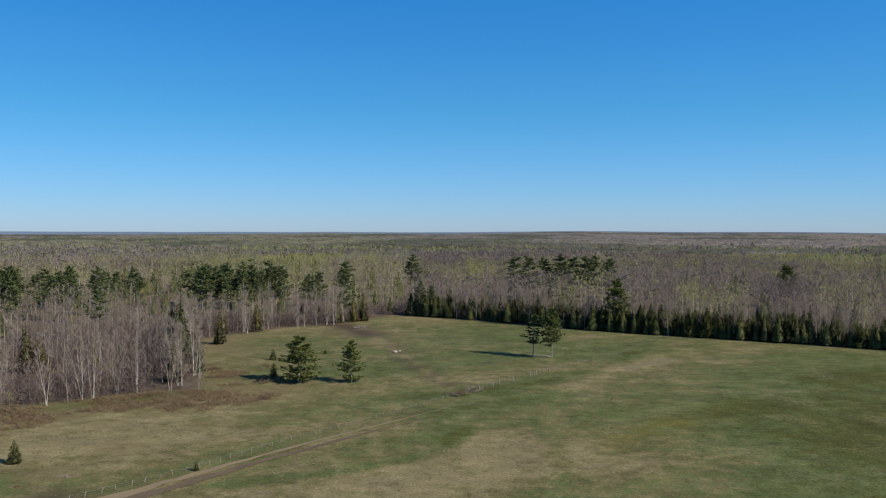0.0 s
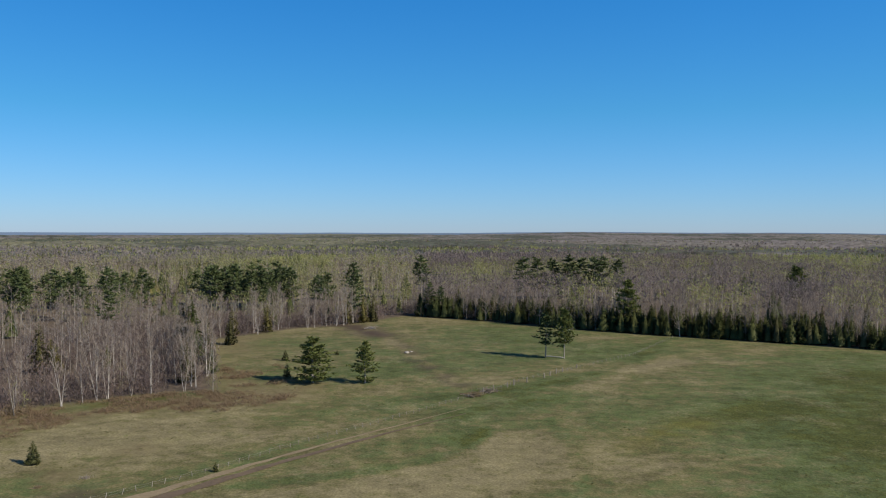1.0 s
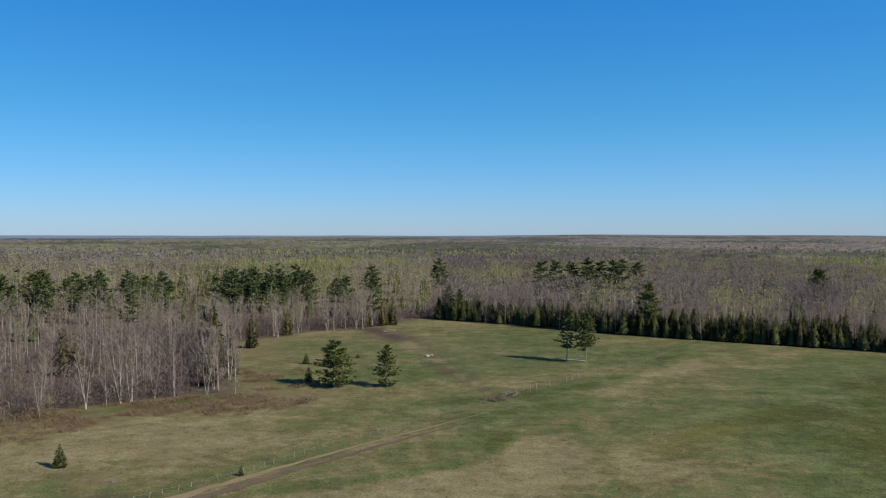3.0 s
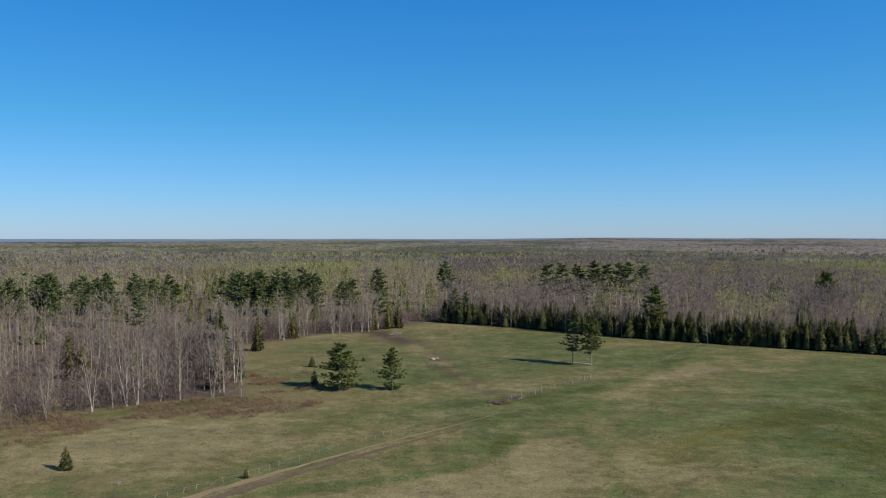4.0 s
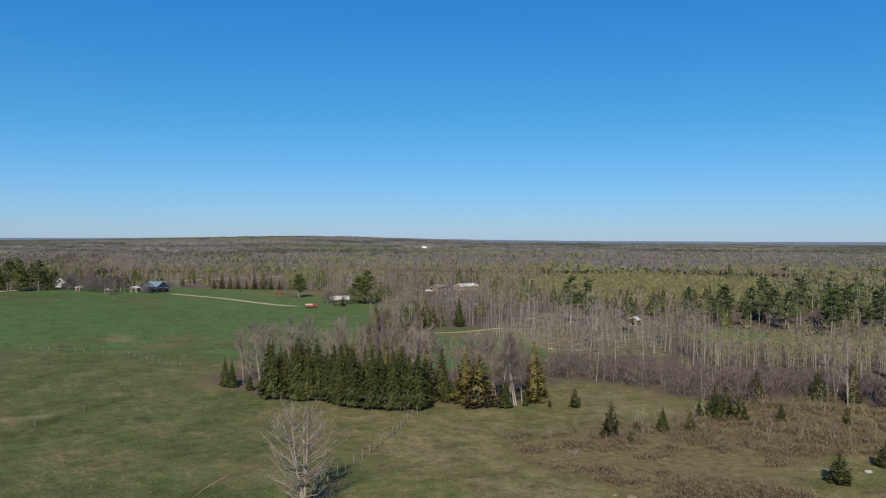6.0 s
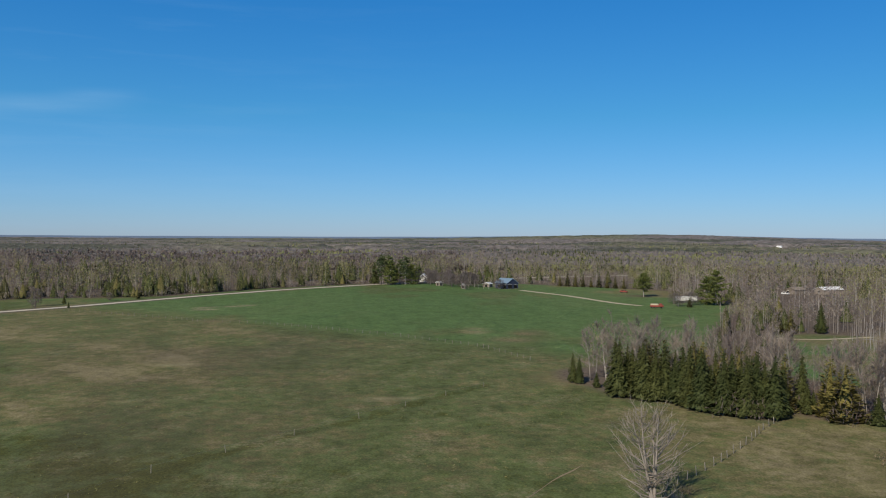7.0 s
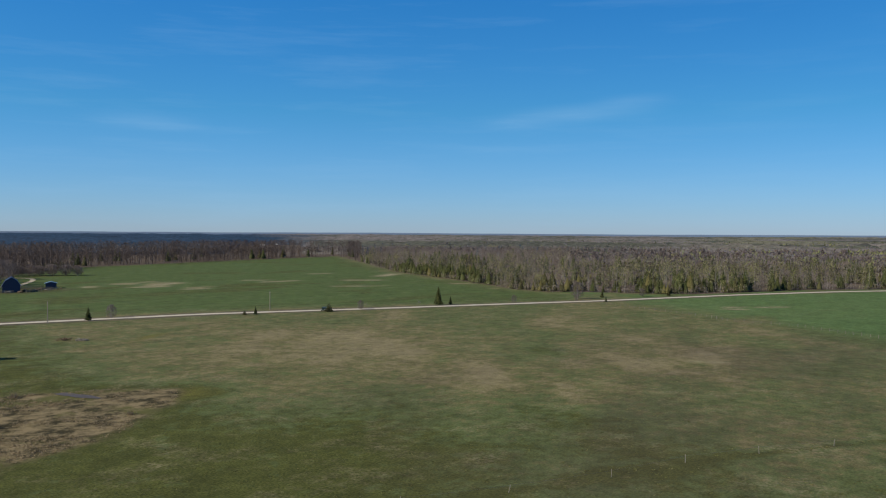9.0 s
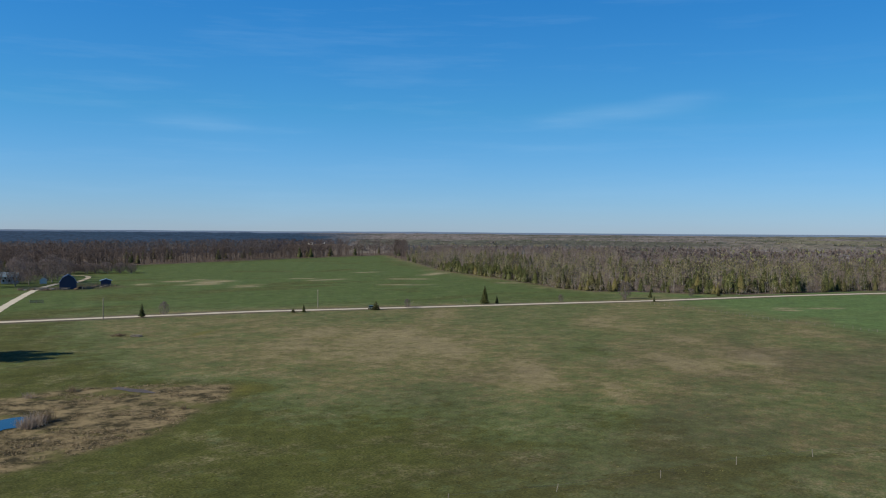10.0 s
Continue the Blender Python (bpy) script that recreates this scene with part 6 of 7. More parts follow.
for x, y, u, v in along(EDGE_NORTH, 2.4, 0.7, -6, 2001) + along(EDGE_HEATH, 2.2, 0.7, -7, 2002):
    if math.hypot(x + 55, y - 187) < 7:
        continue
    if u < 0.85:
        tree("birch_tree", v % 6, x, y, 9.5 + 5 * u, "slender leafless birch in the wood's front rank", "front birches")
    else:
        tree("cedar_tree", v % 4, x, y, 5 + 4 * u, "olive cedar in the wood's front rank", "front cedars")
spots = along(EDGE_EAST, 0.42, 0.5, -13, 2005)
for kinds, slot, name, label in (((0.0, 0.71), 1, "spruce_rank", "dense dark spruces along the eastern edge"), ((0.71, 0.74), 3, "cedar_rank", "dense cedars along the eastern edge"), ((0.74, 1.0), 6, "maple_rank", "leafless maples along the eastern edge")):
    plant(name, MID[slot], [(x, y, 0.45 + 0.40 * ((v * 0.617) % 1)) for x, y, u, v in spots if kinds[0] <= u < kinds[1]], MATS, label, "woods", 2006 + slot)
for x, y, u, v in along(EDGE_EAST, 1.3, 0.6, -8, 2003):
    if u < 0.58:
        tree("spruce_tree", v % 6, x, y, 5.5 + 6.5 * u, "dark spruce in the eastern treeline", "eastern spruces", 1.45)
    elif u < 0.60:
        tree("cedar_tree", v % 4, x, y, 6 + 10 * (u - 0.4), "dense cedar in the eastern treeline", "eastern cedars", 1.25)
    else:
        tree("maple_tree", v % 4, x, y, 6.5 + 4.5 * u, "leafless grey tree in the eastern treeline", "eastern bare trees")
for k, (x, y, h) in enumerate(((-33, 290, 17), (-8, 309, 12), (-4, 307, 11), (33, 392, 18.5), (40, 398, 18.5), (47, 396, 18), (54, 392, 19.5), (60, 396, 19), (66, 392, 18.5), (70, 395, 19), (78, 398, 18), (-14, 398, 19), (-44, 380, 17),
                               (-271, 155, 17), (-266, 159, 16.5), (-251, 191, 14), (-253, 203, 10), (-239, 158, 12), (-95, 235, 14), (-130, 205, 13), (-170, 205, 13))):
    tree("tall_pine", k % 5, x, y, h, "tall white pine above the bare woods", "emergent pines", 1.3 if y > 370 else 1.0)
tree("white_pine", 0, 54, 264, 15.5, "dense tall pine rising from the eastern treeline", "emergent pines", 0.95)
tree("white_pine", 2, 141, 350, 17, "broad dark pine above the bare maples", "emergent pines", 0.8)
# the old pine stand
g = np.random.default_rng(2010)
made = 0
while made < 96:
    x, y = -262 + 205 * g.random(), 206 + 150 * g.random()
    inside = float(poly_distance(PINES, np.array([x]), np.array([y]))[0])
    side = math.degrees(math.atan2(-x, y))
    if inside > 0.5 and inside < 26 and not (16.5 < side < 30 and g.random() < 0.68) and not (side > 42 and g.random() < 0.55):
        tree("tall_pine", made % 5, x, y, 13.5 + 4 * g.random(), "tall dark pine of the old stand", "pine stand", 1.15)
        made += 1

for k in range(22):
    tree("tall_pine", (0, 2, 4)[k % 3], -97 + 47 * g.random(), 325 + 28 * g.random(), 12 + 3.5 * g.random(), "full dark pine of the old stand", "pine stand", 1.1)

# the grove by the fence corner
GROVE = [(-143.6, 51), (-145.5, 48), (-150.5, 41.5), (-159, 35.6), (-163.5, 29.5), (-168, 27.5)]
for x, y, u, v in along(GROVE, 1.05, 0.3, -3.8, 2020):
    tree("spruce_tree", v % 6, x, y, 7.6 + 3.6 * u, "dense green spruce in the grove's front row", "grove spruces", 1.15)
for k, (x, y, h, w) in enumerate(((-180.5, 22, 6.3, 1), (-179, 23.2, 5.4, 1), (-181.5, 23.5, 5.2, 1), (-174.5, 26, 3.4, 1.3), (-149.5, 58, 5.4, 1.1), (-150.5, 59.5, 4.2, 1.1), (-141, 70, 3.2, 1))):
    tree("spruce_tree", k % 6, x, y, h, "younger spruce at the end of the grove", "grove spruces", w)
for k, (x, y, h, w) in enumerate(((-144, 62, 9.6, 1.6), (-147.5, 61, 10.5, 1.0), (-143.5, 73, 11.5, 0.85), (-146, 75, 10, 0.9), (-172, 36, 9.5, 0.9), (-160, 47, 10.5, 0.8), (-163, 44, 11, 0.8), (-158, 52, 10, 0.8))):
    tree("golden_cedar", k % 4, x, y, h, "bronze-gold cedar in the grove", "grove cedars", w)
for x, y, u, v in along([(-148, 56), (-152, 50), (-158, 44), (-166, 37), (-172, 32)], 1.7, 0.6, -7, 2021):
    tree("spruce_tree" if u < 0.6 else "cedar_tree", v % 4, x, y, 8 + 3.5 * u, "evergreen deeper in the grove", "grove evergreens", 0.95)
for k, (x, y) in enumerate(((-183, 26), (-180, 29), (-185, 31), (-177, 30), (-174, 33), (-180, 35), (-188, 28), (-171, 33), (-176, 38), (-170, 40), (-184, 38), (-167, 44), (-172, 45), (-178, 44), (-165, 49), (-160, 55), (-168, 52), (-155, 58), (-152, 63), (-157, 66),
                            (-143, 66.5), (-142.4, 68.6), (-143.2, 70.6), (-144.5, 66), (-150, 68), (-145, 69), (-148, 71), (-153, 74), (-163, 60), (-170, 60), (-175, 55), (-162, 70), (-146, 66))):
    tree("grey_maple", k % 4, x, y, 10.2 + (k * 37 % 30) / 10, "leafless grey tree behind the grove's spruces", "grove bare trees", 1.15)
tree("old_tree", 0, -95.8, 19.6, 11.4, "old leafless tree with a forked trunk by the fence")
tree("spruce_tree", 1, -24.6, -61.0, 13.8, "tall dark spruce standing alone in the pasture", "", 1.2)
# trees out of the view that shade the south meadow
for k, (x, y, h) in enumerate(((-84, -214, 15), (-80, -208, 13.5), (-77, -219, 16), (-82, -222, 14))):
    tree("white_pine", k % 3, x, y, h, "broad dark pine in the south meadow", "meadow trees", 1.1)
# trees and bushes along the gravel road
for k, (kind, x, y, h) in enumerate((("spruce_tree", -166, -268, 5.0), ("sapling", -176, -270, 4.8), ("spruce_tree", -216, -240.5, 3.2), ("young_pine", -213, -243, 1.7), ("young_pine", -241.5, -227.5, 3.4), ("sapling", -257, -225, 3.6), ("spruce_tree", -292, -212, 8.0), ("spruce_tree", -298, -210, 3.6),
                                     ("sapling", -324, -194, 3.4), ("sapling", -349, -176, 3.0), ("spruce_tree", -354, -164, 2.6), ("shade_tree", -362, -182, 8), ("spruce_tree", -376, -176, 4), ("sapling", -396, -164, 4), ("cedar_tree", -410, -156, 4))):
    tree(kind, k % 4, x, y, h, {"spruce_tree": "small dark spruce beside the gravel road", "young_pine": "dark round evergreen bush beside the road", "sapling": "thin leafless sapling beside the road", "shade_tree": "bare tree beside the road", "cedar_tree": "small cedar by the roadside"}[kind], "roadside trees", 1.25)
# trees round the two farms
FARM_TREES_WEST = [("white_pine", -392, 115, 15.5), ("white_pine", -396, 112, 13), ("white_pine", -446, 94, 12.2), ("spruce_tree", -277, 114, 10), ("cedar_tree", -276, 104, 8), ("cedar_tree", -278, 101, 7.5), ("cedar_tree", -275, 99, 8), ("cedar_tree", -380, 100, 5), ("tall_pine", -549, -52, 17), ("tall_pine", -555, -47, 18), ("tall_pine", -553, -40, 16), ("tall_pine", -560, -36, 17), ("tall_pine", -566, -52, 18), ("tall_pine", -547, -36, 14), ("spruce_tree", -551, -56, 15), ("spruce_tree", -557, -45, 16), ("white_pine", -545, -45, 15), ("white_pine", -552, -32, 13), ("birch_tree", -505, 16, 7.5), ("birch_tree", -508, 4, 6.5), ("birch_tree", -512, 10, 7), ("shade_tree", -520, 0, 8), ("shade_tree", -528, -6, 8), ("shade_tree", -535, -12, 9), ("shade_tree", -525, 8, 8), ("shade_tree", -540, 2, 9)]
FARM_TREES_YARD = [("birch_tree", -505, 13, 6), ("shade_tree", -556, -28, 9), ("shade_tree", -552, -20, 8), ("shade_tree", -560, -22, 10), ("shade_tree", -572, -30, 9), ("shade_tree", -500, 2, 5), ("shade_tree", -576, -18, 9), ("shade_tree", -548, -8, 8), ("shade_tree", -556, -18, 9), ("shade_tree", -566, -8, 9), ("shade_tree", -562, 6, 8), ("shade_tree", -505, 22, 6), ("shade_tree", -400, 98, 5), ("shade_tree", -392, 104, 6), ("shade_tree", -384, 96, 5)]
FARM_TREES_SOUTH = [("shade_tree", -213, -462, 14), ("shade_tree", -204, -470, 15), ("shade_tree", -224, -470, 13), ("shade_tree", -238, -480, 14), ("shade_tree", -246, -488, 16), ("shade_tree", -226, -488, 15), ("shade_tree", -212, -488, 16), ("shade_tree", -258, -505, 14), ("shade_tree", -240, -510, 16), ("shade_tree", -276, -530, 13), ("shade_tree", -196, -460, 15), ("shade_tree", -305, -572, 7), ("shade_tree", -311, -566, 7.5), ("shade_tree", -318, -568, 7)]
ORCHARD = [("shade_tree", -324, -562, 8), ("shade_tree", -330, -556, 7.5), ("shade_tree", -336, -552, 7), ("shade_tree", -314, -575, 8), ("shade_tree", -308, -580, 7), ("shade_tree", -321, -575, 7), ("shade_tree", -333, -562, 7.5), ("shade_tree", -340, -558, 6), ("shade_tree", -300, -576, 8), ("shade_tree", -290, -560, 9), ("shade_tree", -284, -545, 11), ("shade_tree", -326, -568, 8)]
for k, (kind, x, y, h) in enumerate(FARM_TREES_WEST + FARM_TREES_YARD + FARM_TREES_SOUTH + ORCHARD):
    tree(kind, k % 4, x, y, h, {"white_pine": "large dark pine beside the farm drive", "spruce_tree": "dark spruce among the farm trees", "cedar_tree": "cedar clump by the farm", "tall_pine": "dark pine behind the farmhouse", "birch_tree": "leafless birch in the farmyard", "shade_tree": "bare shade tree near the farm buildings"}[kind], "farm trees", 1.7 if h < 9 and kind == "shade_tree" else 1.15)
for k in range(9):
    tree("cedar_tree", k % 4, -541 + k * 3.1, 62 + k * 4.4, 7 + (k * 7 % 4), "cedar row behind the farm pond", "cedar row", 0.9)


# ---- fences ----
def build_fence(line, gap, tall, thick, label, wires, seed, wire_mat=M_WIRE, lean=4.0):
    g = np.random.default_rng(seed)
    (x0, y0) = line[0]
    ob = thing("fence", label, "fence", (x0, y0, 0))
    shapes = []
    for k in range(4):
        s = Soup()
        h = tall * (0.88 + 0.24 * g.random())
        s.tube([(0, 0, -0.3), (0.01, 0, h * 0.6), (g.normal(0, 0.02), 0, h)], [thick, thick * 0.92, thick * 0.8], 6)
        v, t, m = s.arrays()
        p = link_mesh("post", v, t, [M_POST])
        shapes.append((p, h))
    used, spots, carry = set(), [], 0.0
    for (ax, ay), (bx, by) in zip(line, line[1:]):
        ln = math.hypot(bx - ax, by - ay)
        while carry < ln:
            spots.append((ax + (bx - ax) * carry / ln, ay + (by - ay) * carry / ln))
            carry += gap * (0.9 + 0.2 * g.random())
        carry -= ln
    tops = []
    for x, y in spots:
        k = int(g.integers(4))
        src, h = shapes[k]
        post = src if k not in used else new("post", src.data)
        used.add(k)
        post.parent = ob
        post.matrix_basis = pose(x - x0, y - y0, 0, g.normal(0, lean), g.normal(0, lean), g.random() * 360)
        tops.append((x - x0, y - y0, h))
    for k in range(4):
        if k not in used:
            bpy.data.objects.remove(shapes[k][0])
    for w in wires:
        s = Soup()
        for (ax, ay, ah), (bx, by, bh) in zip(tops, tops[1:]):
            s.tube([(ax, ay, ah * w), ((ax + bx) / 2, (ay + by) / 2, (ah + bh) / 2 * w - 0.07), (bx, by, bh * w)], [0.012] * 3, 3)
        s.link("wire", wire_mat, ob)
    return ob


build_fence(FENCE_EAST, 1.9, 0.65, 0.04, "sagging wire fence on grey cedar posts beside the track", (0.88, 0.5), 3001, M_POST, 8.0)
build_fence(FENCE_SOUTH, 13.6, 1.05, 0.05, "thin wire fence crossing the open pasture", (0.85,), 3002)
build_fence(FENCE_WEST, 3.2, 1.0, 0.06, "line of grey fence posts before the green field", (0.85, 0.5), 3003)
build_fence(FENCE_GROVE, 2.9, 1.15, 0.065, "stout cedar post fence running to the grove", (0.85, 0.5, 0.25), 3004)


# ---- field litter ----
def rock(x, y, r, label, mat=M_STONE, flat=0.5, name="stone", category="stone", group=""):
    bm = bmesh.new()
    bmesh.ops.create_icosphere(bm, subdivisions=2, radius=r)
    for v in bm.verts:
        v.co *= 1 + 0.28 * noise.noise(v.co * (1.4 / r) + Vector((x, y, 0)))
        v.co.z *= flat
    me = bpy.data.meshes.new(name)
    bm.to_mesh(me)
    bm.free()
    me.materials.append(mat)
    ob = new(name, me)
    ob.location = (x, y, r * flat * 0.4)
    return tagged(ob, label, category, group)


rock(-85.5, 91.6, 0.6, "pale flat boulder in the heath", flat=0.35)
rock(-12, 214, 0.7, "pale boulder lying in the pasture", flat=0.5)
rock(-11, 216, 0.4, "small pale stone in the pasture", flat=0.5)


def fallen_log(x0, y0, x1, y1, r0, label, mat):
    ob = thing("log", label, "log", ((x0 + x1) / 2, (y0 + y1) / 2, 0), math.degrees(math.atan2(y1 - y0, x1 - x0)))
    half = math.hypot(x1 - x0, y1 - y0) / 2
    s = Soup()
    s.tube([(-half, 0, r0), (-half * 0.3, 0.05, r0 * 1.05), (half * 0.4, -0.04, r0), (half, 0, r0 * 0.9)], [r0, r0 * 0.95, r0 * 0.85, r0 * 0.7], 8)
    s.link("stem", mat, ob)
    for k, u in enumerate((-0.5, 0.1, 0.55)):
        s = Soup()
        s.tube([(half * u, 0, r0), (half * u + 0.15, 0.25 * (-1) ** k, r0 * 2.2)], [r0 * 0.35, r0 * 0.2], 5)
        s.link("branch_stub", mat, ob)


fallen_log(22.5, 208.6, 26.3, 206.6, 0.12, "pale barkless log lying between the twin pines", M_BIRCH)
for k, (x, y, h) in enumerate(((4.8, 159.6, 1.15), (6.9, 162.2, 1.3), (9.9, 166.8, 1.0), (11.3, 169.1, 1.2), (14.2, 172.3, 1.0), (18.3, 177.8, 0.95), (19.8, 180, 1.05), (21.5, 183.3, 1.1), (23.1, 185.6, 0.95), (27, 190.6, 0.9))):
    ob = thing("fence_post", "stout weathered cedar post standing in rough grass", "post", (x, y, 0), 40 * k, "stout fence posts")
    s = Soup()
    s.tube([(0, 0, -0.3), (0.03, 0.01, h * 0.5), (0.05 * (-1) ** k, 0.03, h)], [0.12, 0.11, 0.09], 7)
    s.link("shaft", M_POST, ob)
    s = Soup()
    s.tube([(0, 0, h * 0.7), (0, 0, h * 0.74)], [0.125, 0.12], 7)
    s.link("wire_wrap", M_WIRE, ob)
for k, (dx, dy, r) in enumerate(((0, 0, 1.1), (1.6, 0.9, 0.7), (-1.8, -0.6, 0.9), (3.4, 1.4, 0.8), (4.8, 2.4, 0.5), (-3.2, -1.9, 0.5))):
    rock(-85.5 + dx, 57 + dy, r * 0.8, "heap of tan bare sand", M_STRAW, 0.2, "sand_heap", "sand", "sand heaps")


def brush_pile(x, y, r, sticks, label, seed, mat=M_BOARD):
    g = np.random.default_rng(seed)
    ob = thing("brush_pile", label, "brush pile", (x, y, 0))
    s = Soup()
    for _ in range(sticks):
        a, ln = g.random() * 6.28, r * (0.6 + 0.9 * g.random())
        c = np.array([g.normal(0, 0.4 * r), g.normal(0, 0.4 * r), 0.05 + 0.45 * g.random()])
        d = np.array([math.cos(a), math.sin(a), g.normal(0, 0.25)]) * ln / 2
        s.tube([c - d, c + g.normal(0, 0.05, 3), c + d], [0.05, 0.045, 0.02], 4)
    s.link("tangle", mat, ob)
    return ob


brush_pile(3.2, 157.8, 1.9, 60, "red-brown tangle of dead bramble by the fence", 3106, M_HEATH)
brush_pile(6, 161.5, 2.0, 46, "tangled heap of grey branches on the fence line", 3101)
brush_pile(2.5, 157, 1.3, 26, "low heap of grey fence timber", 3102)
brush_pile(-131.5, -224.5, 2.0, 46, "long low heap of dead brush in the meadow", 3105, M_DIRT)
brush_pile(-134, -220, 1.6, 40, "dark dead branches lying in the meadow", 3103, M_BARK)
brush_pile(-26, 268, 2.2, 40, "scattered broken branches in trampled mud", 3104, M_BARK)


def shrub(x, y, r, h, label, mat, seed):
    v, t, m = bush(seed, r, h, 130 if r < 2 else 420, 0.02 if r < 2 else 0.03).arrays()
    ob = link_mesh("shrub", v, t, [mat])
    ob.location = (x, y, 0)
    return tagged(ob, label, "shrub", "single shrubs")


for k, (x, y, r, h) in enumerate(((-117, 61, 1.0, 1.5), (-119, 63, 0.7, 0.9), (-113, 66, 0.8, 1.0), (-107, 60, 1.0, 1.0), (-50, 100, 0.7, 0.4), (-46, 104, 1.2, 0.4), (-79, 88, 0.5, 0.5), (-100, 23, 1.6, 1.3), (-103, 25, 1.2, 1.0), (-62, -132, 2.6, 2.0), (-64.5, -133.5, 2.2, 1.8), (-60.5, -131, 2.0, 1.7), (-80, -154, 1.5, 1.5), (-72, -154, 1.5, 1.4), (-84, -125, 1.0, 0.9))):
    shrub(x, y, r, h, "twiggy bare shrub in the grass", M_TWIG if k % 2 else M_HEATH, 3200 + k)


# ---- buildings ----
def prism(bm, profile, y0, y1):
    """A solid with that outline (x, z) from y0 to y1."""
    a, b = [bm.verts.new((x, y0, z)) for x, z in profile], [bm.verts.new((x, y1, z)) for x, z in profile]
    n = len(profile)
    bm.faces.new(a)
    bm.faces.new(b[::-1])
    for i in range(n):
        bm.faces.new((a[i], b[i], b[(i + 1) % n], a[(i + 1) % n]))
    bmesh.ops.recalc_face_normals(bm, faces=bm.faces)
    return bm


def building(name, label, category, x, y, turn, w, ln, eave, ridge, wall, roof, gambrel=False, doors=(), windows=(), open_front=0.0, z=None):
    """A gabled building: its gables face -y and +y of its own. doors, windows: side, along, up, width, height."""
    z = float(height(np.array([x]), np.array([y]))[0]) if z is None else z
    ob = thing(name, label, category, (x, y, z), turn)
    hw, hl, t = w / 2, ln / 2, 0.18
    out = [(-hw, 0), (hw, 0), (hw, eave), (hw * 0.62, eave + (ridge - eave) * 0.62), (0, ridge), (-hw * 0.62, eave + (ridge - eave) * 0.62), (-hw, eave)] if gambrel else [(-hw, 0), (hw, 0), (hw, eave), (0, ridge), (-hw, eave)]
    part("wall", prism(bmesh.new(), out, -hl, hl), wall, ob)
    edge = out[2:]
    for a, b in zip(edge, edge[1:]):
        dx, dz = b[0] - a[0], b[1] - a[1]
        l = math.hypot(dx, dz)
        n = (-dz / l * -1, dx / l * -1)
        n = (n[0], n[1]) if n[1] > 0 else (-n[0], -n[1])
        over = 0.45 if a is edge[0] else 0.0
        over2 = 0.45 if b is edge[-1] else 0.0
        a2, b2 = (a[0] - dx / l * over, a[1] - dz / l * over), (b[0] + dx / l * over2, b[1] + dz / l * over2)
        prof = [(a2[0] + n[0] * 0.02, a2[1] + n[1] * 0.02), (b2[0] + n[0] * 0.02, b2[1] + n[1] * 0.02), (b2[0] + n[0] * (t + 0.02), b2[1] + n[1] * (t + 0.02)), (a2[0] + n[0] * (t + 0.02), a2[1] + n[1] * (t + 0.02))]
        part("roof", prism(bmesh.new(), prof, -hl - 0.4, hl + 0.4), roof, ob)
    for kind, items, mat in (("door", doors, M_DARK), ("window", windows, M_GLASS)):
        for side, along_, up, ww, hh in items:
            if side in "ns":
                s = -1 if side == "s" else 1
                p = part(kind, box(bmesh.new(), along_, s * hl, up, ww, 0.10, hh), mat, ob)
                part("frame", box(box(bmesh.new(), along_, s * (hl + 0.03), up + hh, ww + 0.24, 0.12, 0.12), along_, s * (hl + 0.03), up - 0.1, ww + 0.24, 0.12, 0.1), M_WHITE, p)
            else:
                s = 1 if side == "e" else -1
                p = part(kind, box(bmesh.new(), s * hw, along_, up, 0.10, ww, hh), mat, ob)
                part("frame", box(box(bmesh.new(), s * (hw + 0.03), along_, up + hh, 0.12, ww + 0.24, 0.12), s * (hw + 0.03), along_, up - 0.1, 0.12, ww + 0.24, 0.1), M_WHITE, p)
    return ob


building("barn", "large dark blue gambrel barn beside the yard", "barn", -223, -426, 152, 8, 12, 3.3, 7.3, M_WALL_NAVY, M_ROOF_NAVY, True, doors=(("n", 0, 0.05, 2.8, 2.8), ("n", 0, 4.3, 1.2, 1.3)), windows=(("n", -2.7, 1.4, 0.7, 0.9), ("n", 2.7, 1.4, 0.7, 0.9)))
building("shed", "open blue-roofed machine shed", "shed", -252, -440, 150, 5.4, 5.0, 2.6, 3.4, M_WALL_NAVY, M_ROOF_BLUE, doors=(("n", -1.2, 0.05, 2.0, 2.1), ("n", 1.2, 0.05, 2.0, 2.1)))
building("farmhouse", "pale blue farmhouse under bare trees", "house", -224, -492, 60, 7, 8.5, 3.9, 6.2, M_WALL_BLUE, M_ROOF_BLUE, windows=(("e", -3, 1.0, 1, 1.4), ("e", 0, 1.0, 1, 1.4), ("e", 3, 1.0, 1, 1.4), ("n", -2, 1.0, 1, 1.4), ("n", 2, 1.0, 1, 1.4), ("e", -2, 2.6, 0.9, 1.0), ("e", 2, 2.6, 0.9, 1.0)))
building("shed", "small shed with a pale roof by the lane", "shed", -236, -478, 150, 3.4, 3, 2.0, 3.2, M_WHITE, M_ROOF_WHITE, doors=(("n", 0, 0.05, 1.0, 1.8),))
building("barn", "low metal barn with a blue-grey roof in the farmyard", "barn", -514, 27, 131, 9, 10, 3.4, 6.0, M_WALL_NAVY, M_ROOF_BLUE, doors=(("s", -2.2, 0.05, 3.2, 2.6), ("s", 2.4, 0.05, 2.6, 2.4), ("w", -3, 0.05, 2.6, 2.4), ("w", 2, 0.05, 2.6, 2.4)))
